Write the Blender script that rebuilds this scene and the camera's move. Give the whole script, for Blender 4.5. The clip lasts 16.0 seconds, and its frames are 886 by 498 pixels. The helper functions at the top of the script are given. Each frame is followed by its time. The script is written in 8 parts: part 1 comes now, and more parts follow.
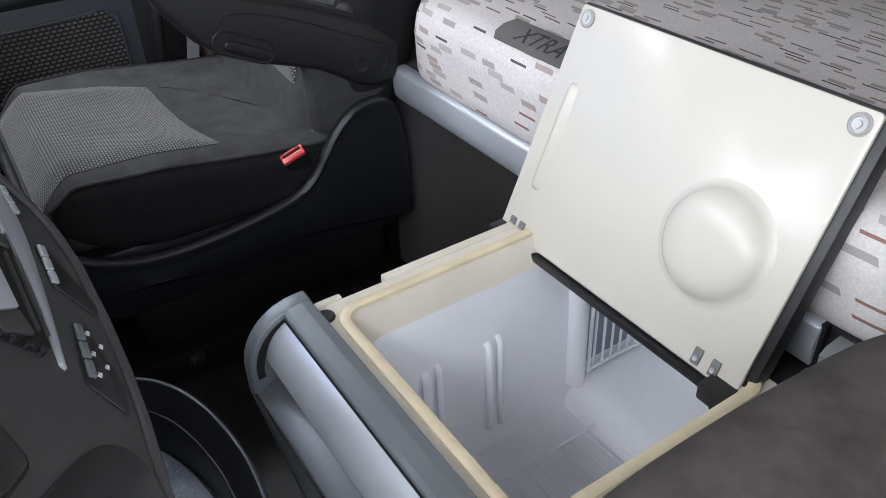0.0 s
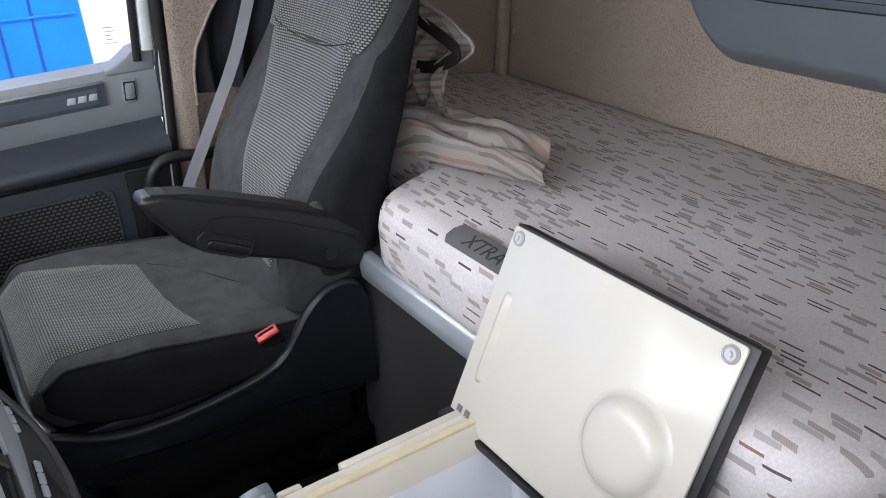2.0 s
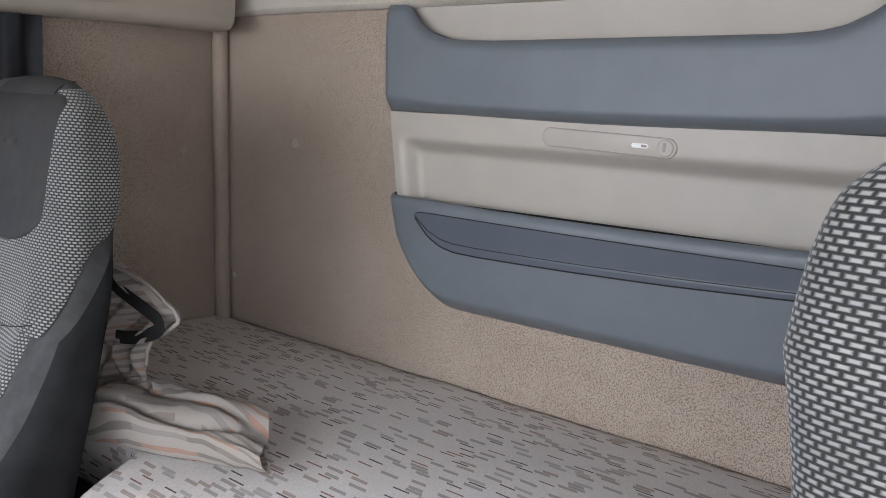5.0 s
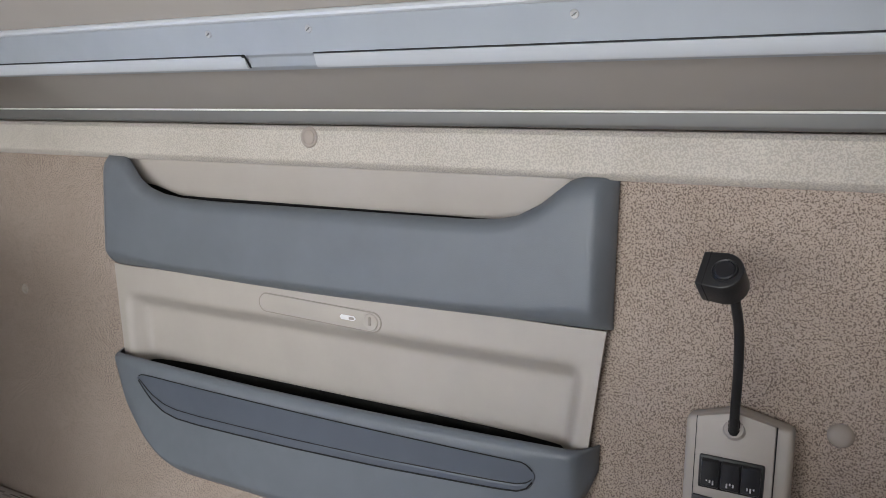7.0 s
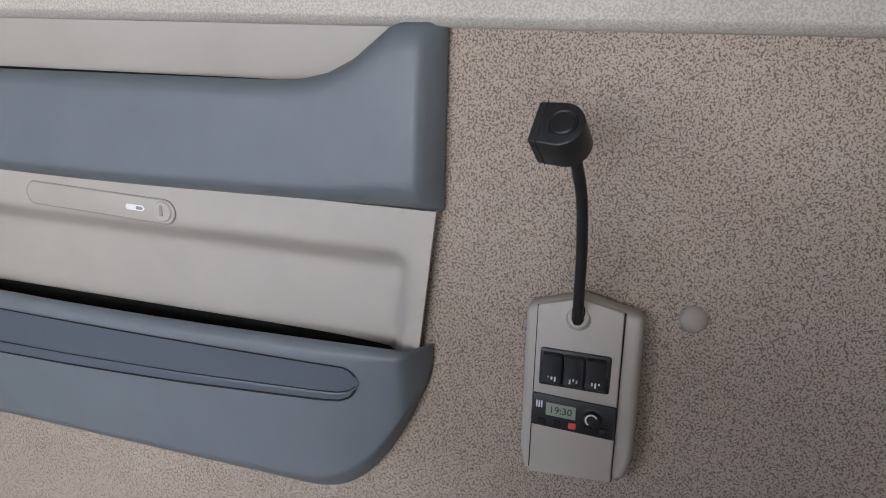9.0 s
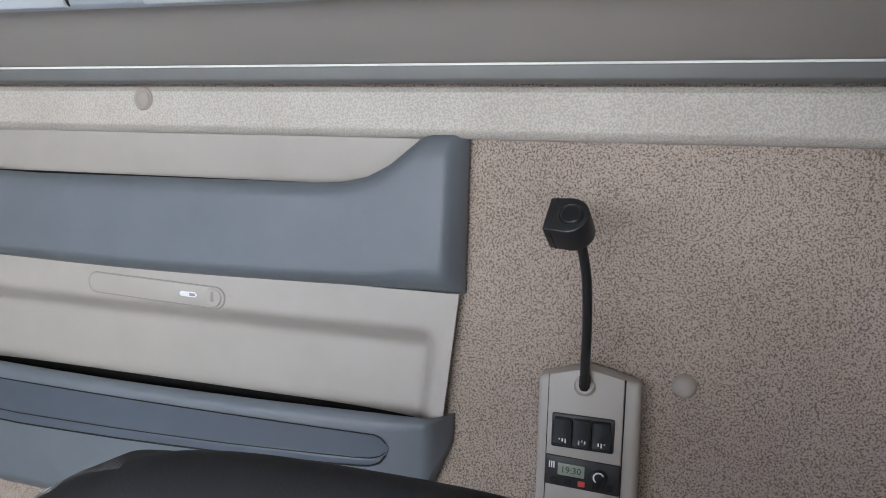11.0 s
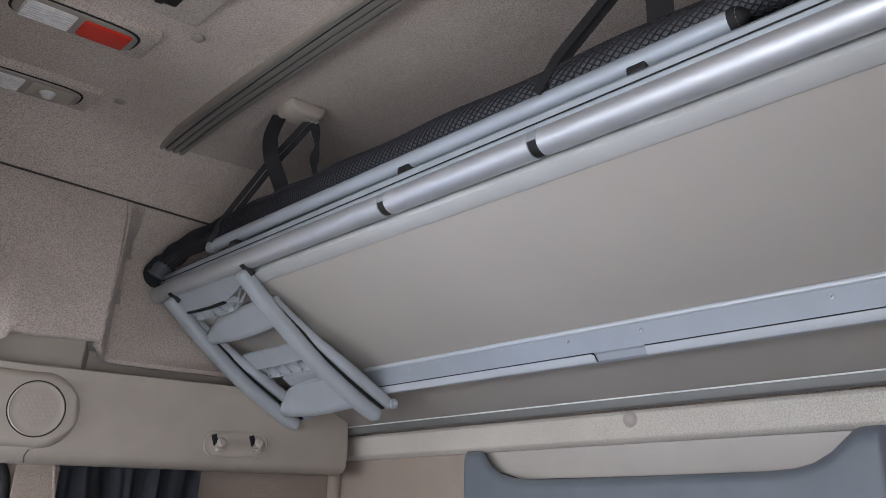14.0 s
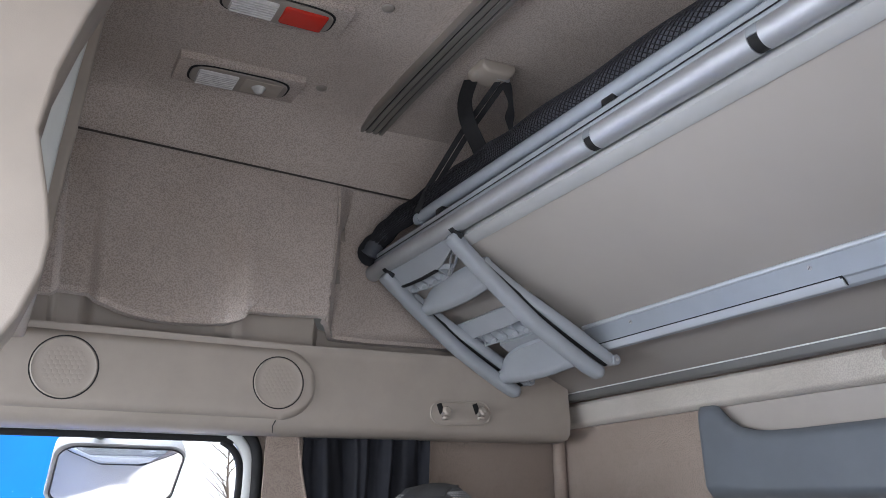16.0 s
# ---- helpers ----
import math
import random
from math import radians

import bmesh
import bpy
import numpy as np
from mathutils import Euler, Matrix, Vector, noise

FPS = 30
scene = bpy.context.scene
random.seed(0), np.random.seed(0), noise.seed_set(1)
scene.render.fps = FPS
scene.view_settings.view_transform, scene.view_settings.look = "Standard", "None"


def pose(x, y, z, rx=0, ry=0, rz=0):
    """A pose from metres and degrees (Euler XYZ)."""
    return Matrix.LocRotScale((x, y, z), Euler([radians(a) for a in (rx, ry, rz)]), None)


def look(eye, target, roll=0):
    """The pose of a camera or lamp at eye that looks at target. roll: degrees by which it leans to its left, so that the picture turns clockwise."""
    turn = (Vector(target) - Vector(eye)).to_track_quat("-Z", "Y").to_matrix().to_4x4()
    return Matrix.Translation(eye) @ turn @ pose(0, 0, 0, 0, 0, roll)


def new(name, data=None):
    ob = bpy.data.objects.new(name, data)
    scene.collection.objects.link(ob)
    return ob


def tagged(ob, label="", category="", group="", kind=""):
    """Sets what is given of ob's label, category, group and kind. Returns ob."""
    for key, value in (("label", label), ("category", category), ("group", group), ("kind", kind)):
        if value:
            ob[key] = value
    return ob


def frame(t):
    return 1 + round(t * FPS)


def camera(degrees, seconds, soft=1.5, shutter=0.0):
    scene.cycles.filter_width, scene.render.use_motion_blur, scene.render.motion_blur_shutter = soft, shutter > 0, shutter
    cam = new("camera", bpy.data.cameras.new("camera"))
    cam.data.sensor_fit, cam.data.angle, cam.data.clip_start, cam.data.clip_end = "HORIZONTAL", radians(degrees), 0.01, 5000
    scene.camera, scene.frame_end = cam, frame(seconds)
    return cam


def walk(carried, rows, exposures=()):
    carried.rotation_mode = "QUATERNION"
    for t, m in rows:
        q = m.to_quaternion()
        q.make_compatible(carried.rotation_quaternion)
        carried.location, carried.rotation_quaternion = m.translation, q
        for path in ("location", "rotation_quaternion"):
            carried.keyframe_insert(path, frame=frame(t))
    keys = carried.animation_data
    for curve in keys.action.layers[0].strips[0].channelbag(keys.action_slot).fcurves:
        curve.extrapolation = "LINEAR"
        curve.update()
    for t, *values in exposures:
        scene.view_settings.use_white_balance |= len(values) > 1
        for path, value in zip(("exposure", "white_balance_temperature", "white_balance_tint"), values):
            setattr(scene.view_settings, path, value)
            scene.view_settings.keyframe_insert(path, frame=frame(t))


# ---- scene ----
# ---- camera and walk ----
cam = camera(58.9, 16.0, soft=0.9, shutter=0.0)
PATH = [
    (0, (-1.455, -1.694, 1.006), (-0.589, -0.31, -0.148), -2.4),
    (0.5, (-1.476, -1.765, 1.061), (-0.647, -0.447, -0.194), -2.4),
    (1, (-1.505, -1.813, 1.118), (-0.654, -0.476, -0.103), -2.3),
    (1.5, (-1.486, -1.801, 1.139), (-0.565, -0.383, 0.071), -1.9),
    (2, (-1.445, -1.772, 1.16), (-0.457, -0.282, 0.263), -1.6),
    (2.5, (-1.442, -1.762, 1.181), (-0.419, -0.233, 0.397), -1.6),
    (3, (-1.449, -1.749, 1.203), (-0.395, -0.192, 0.524), -1.5),
    (3.5, (-1.444, -1.745, 1.22), (-0.353, -0.163, 0.668), -1.4),
    (4, (-1.405, -1.72, 1.223), (-0.193, -0.223, 0.686), -0.6),
    (4.2, (-1.385, -1.705, 1.221), (-0.063, -0.304, 0.684), -0.1),
    (6.3, (-1.226, -1.823, 1.418), (0.425, -0.747, 1.073), 0.4),
    (6.5, (-1.2, -1.855, 1.444), (0.459, -0.784, 1.128), 0.5),
    (7, (-1.087, -1.91, 1.457), (0.654, -0.975, 1.15), 0.9),
    (7.5, (-0.956, -1.913, 1.43), (0.886, -1.195, 1.129), 1.5),
    (8, (-0.883, -1.913, 1.408), (0.94, -1.248, 0.92), 1.2),
    (8.2, (-0.864, -1.913, 1.397), (0.919, -1.271, 0.758), 1.3),
    (10.3, (-0.94, -1.921, 1.371), (0.938, -1.284, 1.115), 1.8),
    (10.5, (-0.944, -1.92, 1.374), (0.933, -1.276, 1.12), 1.7),
    (11, (-1.047, -1.923, 1.369), (0.834, -1.29, 1.123), 1.6),
    (11.5, (-1.201, -1.942, 1.374), (0.693, -1.31, 1.254), 1.5),
    (12, (-1.327, -1.966, 1.359), (0.559, -1.319, 1.504), 1.2),
    (12.5, (-1.439, -1.993, 1.345), (0.359, -1.186, 1.685), 0.5),
    (13, (-1.523, -2.031, 1.331), (0.109, -0.977, 1.807), -0.2),
    (13.5, (-1.547, -2.051, 1.318), (-0.069, -0.818, 1.863), -0.8),
    (14, (-1.559, -2.051, 1.301), (-0.209, -0.695, 1.884), -1.2),
    (14.5, (-1.558, -2.049, 1.289), (-0.32, -0.599, 1.894), -1.7),
    (15, (-1.552, -2.043, 1.276), (-0.398, -0.53, 1.893), -1.9),
    (15.5, (-1.563, -2.02, 1.246), (-0.48, -0.461, 1.875), -2.3),
    (16, (-1.56, -1.972, 1.214), (-0.588, -0.33, 1.813), -2.9),
]
EXPOSURES = [(0.0, 0.14, 6450, 10), (0.5, 0.17, 6450, 10), (1.0, 0.19, 6480, 11), (2.0, 0.12, 6480, 11), (3.0, 0.25, 6520, 11), (3.6, 0.29, 6520, 11), (4.2, 0.38, 6480, 10), (6.3, 0.59, 6800, 10), (7.2, 0.58, 6750, 10), (8.2, 0.67, 6550, 10), (10.3, 0.67, 6350, 9), (11.0, 0.72, 6300, 8),
             (11.5, 0.62, 6300, 8), (12.0, 0.48, 6350, 9), (12.5, 0.27, 6300, 11), (13.0, 0.27, 6300, 11), (14.0, 0.27, 6330, 12), (15.0, 0.27, 6350, 13), (16.0, 0.27, 6200, 12)]

walk(cam, [(t, look(eye, target, roll)) for t, eye, target, roll in PATH], EXPOSURES)

# ---- light: bright overcast day through the windscreen and the side windows ----
world = bpy.data.worlds.new("sky")
scene.world = world
world.use_nodes = True
wn = world.node_tree
sky = wn.nodes.new("ShaderNodeTexSky")
sky.sky_type = 'NISHITA'
sky.sun_disc = False
sky.sun_elevation = radians(48)
sky.sun_rotation = radians(135)
sky.dust_density = 4.0
wn.nodes["Background"].inputs["Strength"].default_value = 0.14
wn.links.new(sky.outputs[0], wn.nodes["Background"].inputs["Color"])


def lamp(name, kind, m, energy, color=(1, 1, 1), size=(1, 1), angle=10.0, spread=180):
    d = bpy.data.lights.new(name, kind)
    d.energy, d.color = energy, color
    if kind == 'AREA':
        d.shape, d.size, d.size_y, d.spread = 'RECTANGLE', size[0], size[1], radians(spread)
    else:
        d.angle = radians(angle)
    o = new(name, d)
    o.matrix_world = m
    return o


lamp("sun", 'SUN', look((5, -5, 8), (0, 0, 0)), 5.0, (1.0, 0.97, 0.93), angle=6)
DAY = (0.885, 0.93, 1.0)
lamp("windscreen_light", 'AREA', look((-2.485, -1.05, 1.385), (0.0, -1.05, -0.95)), 53, DAY, (2.06, 0.82))
lamp("driver_window_light", 'AREA', look((-1.75, -2.205, 1.12), (-1.70, 0.0, 0.35)), 13, DAY, (1.40, 0.62))
lamp("passenger_window_light", 'AREA', look((-1.5, 0.62, 2.0), (-1.4, -0.3, 0.9)), 34, DAY, (1.0, 0.7))


# ---- mesh helpers ----
def finish(bm, smooth=True, angle=35):
    bmesh.ops.recalc_face_normals(bm, faces=bm.faces)
    me = bpy.data.meshes.new("mesh")
    bm.to_mesh(me)
    bm.free()
    if smooth:
        me.polygons.foreach_set("use_smooth", [True] * len(me.polygons))
        me.set_sharp_from_angle(angle=radians(angle))
    return me


def part(name, bm, material, parent, label="", angle=35):
    """One mesh under a thing or a part, built in the place's own coordinates."""
    me = finish(bm, True, angle)
    me.materials.append(material)
    ob = new(name, me)
    ob.parent = parent
    ob.matrix_parent_inverse = Matrix.Translation(-Vector(ORIGIN[parent.name]))
    ORIGIN[ob.name] = (0, 0, 0)
    if label:
        tagged(ob, label)
    return ob


ORIGIN = {}


def thing(name, at, label, category, group="", kind=""):
    ob = new(name)
    ob.empty_display_size = 0.05
    ob.location = at
    ORIGIN[ob.name] = at
    return tagged(ob, label, category, group, kind)


def solid(name, bm, material, label, category, group="", kind="", angle=35):
    """A thing of one mesh, its origin at the middle of its foot."""
    co = np.array([v.co[:] for v in bm.verts])
    lo, hi = co.min(0), co.max(0)
    at = Vector(((lo[0] + hi[0]) / 2, (lo[1] + hi[1]) / 2, lo[2]))
    bmesh.ops.translate(bm, verts=bm.verts, vec=-at)
    me = finish(bm, True, angle)
    me.materials.append(material)
    ob = new(name, me)
    ob.location = at
    ORIGIN[ob.name] = tuple(at)
    return tagged(ob, label, category, group, kind)


def rounded(bm, r, seg=2, limit=25):
    if r > 0:
        edges = [e for e in bm.edges if len(e.link_faces) == 2 and e.calc_face_angle(0) > radians(limit)]
        bmesh.ops.bevel(bm, geom=edges, offset=r, segments=seg, affect='EDGES', clamp_overlap=True, profile=0.5)
    return bm


def box(lo, hi, r=0.004, seg=2):
    bm = bmesh.new()
    bmesh.ops.create_cube(bm, size=1)
    for v in bm.verts:
        v.co = Vector([lo[i] + (v.co[i] + 0.5) * (hi[i] - lo[i]) for i in range(3)])
    return rounded(bm, r, seg)


def turned(bm, m):
    bmesh.ops.transform(bm, matrix=m, verts=bm.verts)
    return bm


def joined(*bms):
    out = bmesh.new()
    for b in bms:
        me = bpy.data.meshes.new("tmp")
        b.to_mesh(me)
        out.from_mesh(me)
        bpy.data.meshes.remove(me)
        b.free()
    return out


def prism(poly, axis, a, b, r=0.003, seg=2):
    """A polygon carried along an axis. poly: pairs in the other two axes, in x, y, z order."""
    bm = bmesh.new()
    put = {"x": lambda p, h: (h, p[0], p[1]), "y": lambda p, h: (p[0], h, p[1]), "z": lambda p, h: (p[0], p[1], h)}[axis]
    lower = [bm.verts.new(put(p, a)) for p in poly]
    upper = [bm.verts.new(put(p, b)) for p in poly]
    bm.faces.new(lower)
    bm.faces.new(upper)
    for i in range(len(poly)):
        j = (i + 1) % len(poly)
        bm.faces.new((lower[i], lower[j], upper[j], upper[i]))
    bmesh.ops.recalc_face_normals(bm, faces=bm.faces)
    return rounded(bm, r, seg, 40)


def loft(rings, caps=True, closed=True):
    bm = bmesh.new()
    vs = [[bm.verts.new(p) for p in ring] for ring in rings]
    n = len(vs[0])
    for a, b in zip(vs, vs[1:]):
        for i in range(n if closed else n - 1):
            j = (i + 1) % n
            bm.faces.new((a[i], a[j], b[j], b[i]))
    if caps and closed:
        bm.faces.new(vs[0])
        bm.faces.new(vs[-1])
    return bm


def curve_points(pts, steps=6):
    """Catmull-Rom through the points."""
    pts = [Vector(p) for p in pts]
    out = []
    for i in range(len(pts) - 1):
        p0, p1, p2, p3 = pts[max(i - 1, 0)], pts[i], pts[i + 1], pts[min(i + 2, len(pts) - 1)]
        for k in range(steps):
            t = k / steps
            out.append(0.5 * ((2 * p1) + (p2 - p0) * t + (2 * p0 - 5 * p1 + 4 * p2 - p3) * t * t + (3 * p1 - p0 - 3 * p2 + p3) * t ** 3))
    return out + [pts[-1]]


def sweep(pts, shape, up=(0, 0, 1), taper=None):
    """Carries a closed 2-D shape (side, up) along points."""
    pts = [Vector(p) for p in pts]
    rings = []
    up = Vector(up)
    for i, p in enumerate(pts):
        d = (pts[min(i + 1, len(pts) - 1)] - pts[max(i - 1, 0)]).normalized()
        side = d.cross(up)
        if side.length < 1e-4:
            side = d.cross(Vector((1, 0, 0)))
        side.normalize()
        over = side.cross(d)
        k = taper(i / (len(pts) - 1)) if taper else 1
        rings.append([p + side * (a * k) + over * (b * k) for a, b in shape])
    return loft(rings)


def circle(r, n=12, squash=1.0):
    return [(r * math.cos(2 * math.pi * i / n), r * squash * math.sin(2 * math.pi * i / n)) for i in range(n)]


def tube(pts, r, n=12, up=(0, 0, 1)):
    return sweep(pts, circle(r, n), up)


def strap(pts, w, t=0.0016, up=(0, 0, 1)):
    return sweep(pts, [(-w / 2, -t), (w / 2, -t), (w / 2, t), (-w / 2, t)], up)


def lathe(profile, n=32, m=Matrix()):
    """Turns (radius, height) pairs about z, then places the result."""
    rings = [[(r * math.cos(2 * math.pi * i / n), r * math.sin(2 * math.pi * i / n), h) for i in range(n)] for r, h in profile]
    return turned(loft(rings), m)


def sheet(fn, nu, nv, thick, weave=None):
    """A closed sheet from fn(u, v, offset), u and v from 0 to 1. weave: for woven cloth, True or a function from a place to its woven coordinates."""
    bm = bmesh.new()
    uv = bm.loops.layers.uv.new("UVMap") if weave else None
    grid = [[[bm.verts.new(fn(i / nu, j / nv, o)) for j in range(nv + 1)] for i in range(nu + 1)] for o in (0, thick)]
    run_u, run_v = [0.0], [0.0]
    for i in range(nu):
        run_u.append(run_u[-1] + (grid[0][i + 1][nv // 2].co - grid[0][i][nv // 2].co).length)
    for j in range(nv):
        run_v.append(run_v[-1] + (grid[0][nu // 2][j + 1].co - grid[0][nu // 2][j].co).length)
    for k in (0, 1):
        for i in range(nu):
            for j in range(nv):
                g = grid[k]
                f = bm.faces.new((g[i][j], g[i + 1][j], g[i + 1][j + 1], g[i][j + 1]))
                if weave:
                    for lp, (p, q) in zip(f.loops, ((i, j), (i + 1, j), (i + 1, j + 1), (i, j + 1))):
                        lp[uv].uv = weave(lp.vert.co) if callable(weave) else (run_u[p], run_v[q])
    a, b = grid
    for i in range(nu):
        bm.faces.new((a[i][0], a[i + 1][0], b[i + 1][0], b[i][0]))
        bm.faces.new((a[i][nv], a[i + 1][nv], b[i + 1][nv], b[i][nv]))
    for j in range(nv):
        bm.faces.new((a[0][j], a[0][j + 1], b[0][j + 1], b[0][j]))
        bm.faces.new((a[nu][j], a[nu][j + 1], b[nu][j + 1], b[nu][j]))
    return bm


def lerp(table, x):
    """Straight between the rows of a table of pairs."""
    if x <= table[0][0]:
        return table[0][1]
    for (a, p), (b, q) in zip(table, table[1:]):
        if x <= b:
            return p + (q - p) * (x - a) / (b - a)
    return table[-1][1]


def smooth_lerp(table, x):
    if x <= table[0][0]:
        return table[0][1]
    for (a, p), (b, q) in zip(table, table[1:]):
        if x <= b:
            k = (x - a) / (b - a)
            return p + (q - p) * k * k * (3 - 2 * k)
    return table[-1][1]


def bend(table, x):
    """A smooth monotone curve through the rows of a table of pairs."""
    if x <= table[0][0]:
        return table[0][1]
    if x >= table[-1][0]:
        return table[-1][1]
    i = max(k for k in range(len(table) - 1) if table[k][0] <= x)
    d = [(q[1] - p[1]) / (q[0] - p[0]) for p, q in zip(table, table[1:])]

    def slope(k):
        if k == 0 or k == len(table) - 1:
            return d[0] if k == 0 else d[-1]
        return 0.0 if d[k - 1] * d[k] <= 0 else 2 * d[k - 1] * d[k] / (d[k - 1] + d[k])

    (a, p), (b, q) = table[i], table[i + 1]
    h, t = b - a, (x - a) / (b - a)
    return p * (1 + 2 * t) * (1 - t) ** 2 + slope(i) * h * t * (1 - t) ** 2 + q * t * t * (3 - 2 * t) + slope(i + 1) * h * t * t * (t - 1)


def placed(x, y, z, normal, turn=0.0):
    """A pose whose z looks along the normal."""
    q = Vector(normal).to_track_quat("Z", "Y")
    return Matrix.Translation((x, y, z)) @ q.to_matrix().to_4x4() @ Matrix.Rotation(radians(turn), 4, "Z")


def screw(parent, x, y, z, normal, r=0.006, material=None, name="screw"):
    return part(name, lathe([(r * 0.3, 0.0), (r * 0.35, 0.0012), (r * 0.9, 0.0016), (r, 0.0006), (r, -0.001)], 16, placed(x, y, z, normal)), material or STEEL, parent)


def writing(name, text, size, m, material, parent, depth=0.0004, shear=0.0):
    d = bpy.data.curves.new(name, 'FONT')
    d.body, d.size, d.extrude, d.align_x, d.align_y, d.shear, d.resolution_u = text, size, depth, 'CENTER', 'CENTER', shear, 3
    tmp = bpy.data.objects.new("tmp", d)
    me = bpy.data.meshes.new_from_object(tmp)
    bpy.data.objects.remove(tmp)
    me.transform(m)
    me.materials.clear()
    me.materials.append(material)
    ob = new(name, me)
    ob.parent = parent
    ob.matrix_parent_inverse = Matrix.Translation(-Vector(ORIGIN[parent.name]))
    ORIGIN[ob.name] = (0, 0, 0)
    return ob


# ---- materials ----
def nodes_of(name):
    m = bpy.data.materials.new(name)
    m.use_nodes = True
    t = m.node_tree
    return m, t, t.nodes["Principled BSDF"]


def link(t, a, b):
    t.links.new(a, b)


def noise_of(t, coord, scale, detail=3.0, rough=0.6):
    n = t.nodes.new("ShaderNodeTexNoise")
    n.inputs["Scale"].default_value, n.inputs["Detail"].default_value, n.inputs["Roughness"].default_value = scale, detail, rough
    link(t, coord, n.inputs["Vector"])
    return n


def ramp_of(t, fac, stops):
    r = t.nodes.new("ShaderNodeValToRGB")
    e = r.color_ramp.elements
    while len(e) < len(stops):
        e.new(0.5)
    for k, (pos, col) in enumerate(stops):
        e[k].position, e[k].color = pos, (*col, 1)
    link(t, fac, r.inputs["Fac"])
    return r


def bump_of(t, p, height, strength, distance):
    b = t.nodes.new("ShaderNodeBump")
    b.inputs["Strength"].default_value, b.inputs["Distance"].default_value = strength, distance
    link(t, height, b.inputs["Height"])
    link(t, b.outputs["Normal"], p.inputs["Normal"])
    return b


def tint(c, k):
    return tuple(min(1, x * k) for x in c)


def plain(name, col, rough=0.5, metal=0.0, var=0.12, coarse=9.0, fine=700.0, bump=0.25, relief=0.0004, gloss_var=0.1, coat=0.0, spec=0.5):
    """A moulded or painted surface: fine grain, faint soiling, uneven gloss."""
    m, t, p = nodes_of(name)
    co = t.nodes.new("ShaderNodeTexCoord").outputs["Object"]
    big = noise_of(t, co, coarse, 4)
    r = ramp_of(t, big.outputs["Fac"], [(0.3, tint(col, 1 - var)), (0.7, tint(col, 1 + var))])
    link(t, r.outputs["Color"], p.inputs["Base Color"])
    g = t.nodes.new("ShaderNodeMapRange")
    g.inputs["To Min"].default_value, g.inputs["To Max"].default_value = max(0.02, rough - gloss_var), min(1, rough + gloss_var)
    mid = noise_of(t, co, coarse * 5, 3)
    link(t, mid.outputs["Fac"], g.inputs["Value"])
    link(t, g.outputs["Result"], p.inputs["Roughness"])
    p.inputs["Metallic"].default_value = metal
    p.inputs["Specular IOR Level"].default_value = spec
    p.inputs["Coat Weight"].default_value = coat
    grain = noise_of(t, co, fine, 2)
    bump_of(t, p, grain.outputs["Fac"], bump, relief)
    return m


def felt(name, light, dark, scale, mix=(0.42, 0.58), rough=0.95, relief=0.0012, strength=0.6, detail=2.0, clumps=0.0):
    """Speckled needle felt: two tones in small irregular flecks, with a fuzzy relief."""
    m, t, p = nodes_of(name)
    tilt = t.nodes.new("ShaderNodeMapping")
    tilt.inputs["Rotation"].default_value, tilt.inputs["Location"].default_value = (0.5, 0.7, 0.3), (0.31, 0.17, 0.23)
    link(t, t.nodes.new("ShaderNodeTexCoord").outputs["Object"], tilt.inputs["Vector"])
    co = tilt.outputs["Vector"]
    a = noise_of(t, co, scale, detail, 0.6)
    b = noise_of(t, co, 5.0, 3)
    fleck = a.outputs["Fac"]
    if clumps:
        fleck = math2(t, 'ADD', math2(t, 'MULTIPLY', fleck, 1 - clumps), math2(t, 'MULTIPLY', noise_of(t, co, scale * 0.6, 1.0, 0.5).outputs["Fac"], clumps))
    r = ramp_of(t, fleck, [(mix[0], dark), (mix[1], light)])
    mixn = t.nodes.new("ShaderNodeMix")
    mixn.data_type, mixn.blend_type = 'RGBA', 'MULTIPLY'
    soil = ramp_of(t, b.outputs["Fac"], [(0.3, (0.82, 0.8, 0.78)), (0.65, (1, 1, 1))])
    mixn.inputs["Factor"].default_value = 0.7
    link(t, r.outputs["Color"], mixn.inputs[6])
    link(t, soil.outputs["Color"], mixn.inputs[7])
    link(t, mixn.outputs[2], p.inputs["Base Color"])
    p.inputs["Roughness"].default_value = rough
    p.inputs["Specular IOR Level"].default_value = 0.2
    p.inputs["Sheen Weight"].default_value = 0.15
    bump_of(t, p, a.outputs["Fac"], strength, relief)
    return m


def math2(t, op, a, b=None, c=None):
    n = t.nodes.new("ShaderNodeMath")
    n.operation = op
    for k, v in enumerate((a, b, c)):
        if v is None:
            continue
        if isinstance(v, (int, float)):
            n.inputs[k].default_value = v
        else:
            link(t, v, n.inputs[k])
    return n.outputs[0]


def cell_random(t, x, y, seed):
    c = t.nodes.new("ShaderNodeCombineXYZ")
    link(t, x, c.inputs[0])
    link(t, y, c.inputs[1])
    c.inputs[2].default_value = seed
    w = t.nodes.new("ShaderNodeTexWhiteNoise")
    link(t, c.outputs[0], w.inputs["Vector"])
    return w.outputs["Value"]


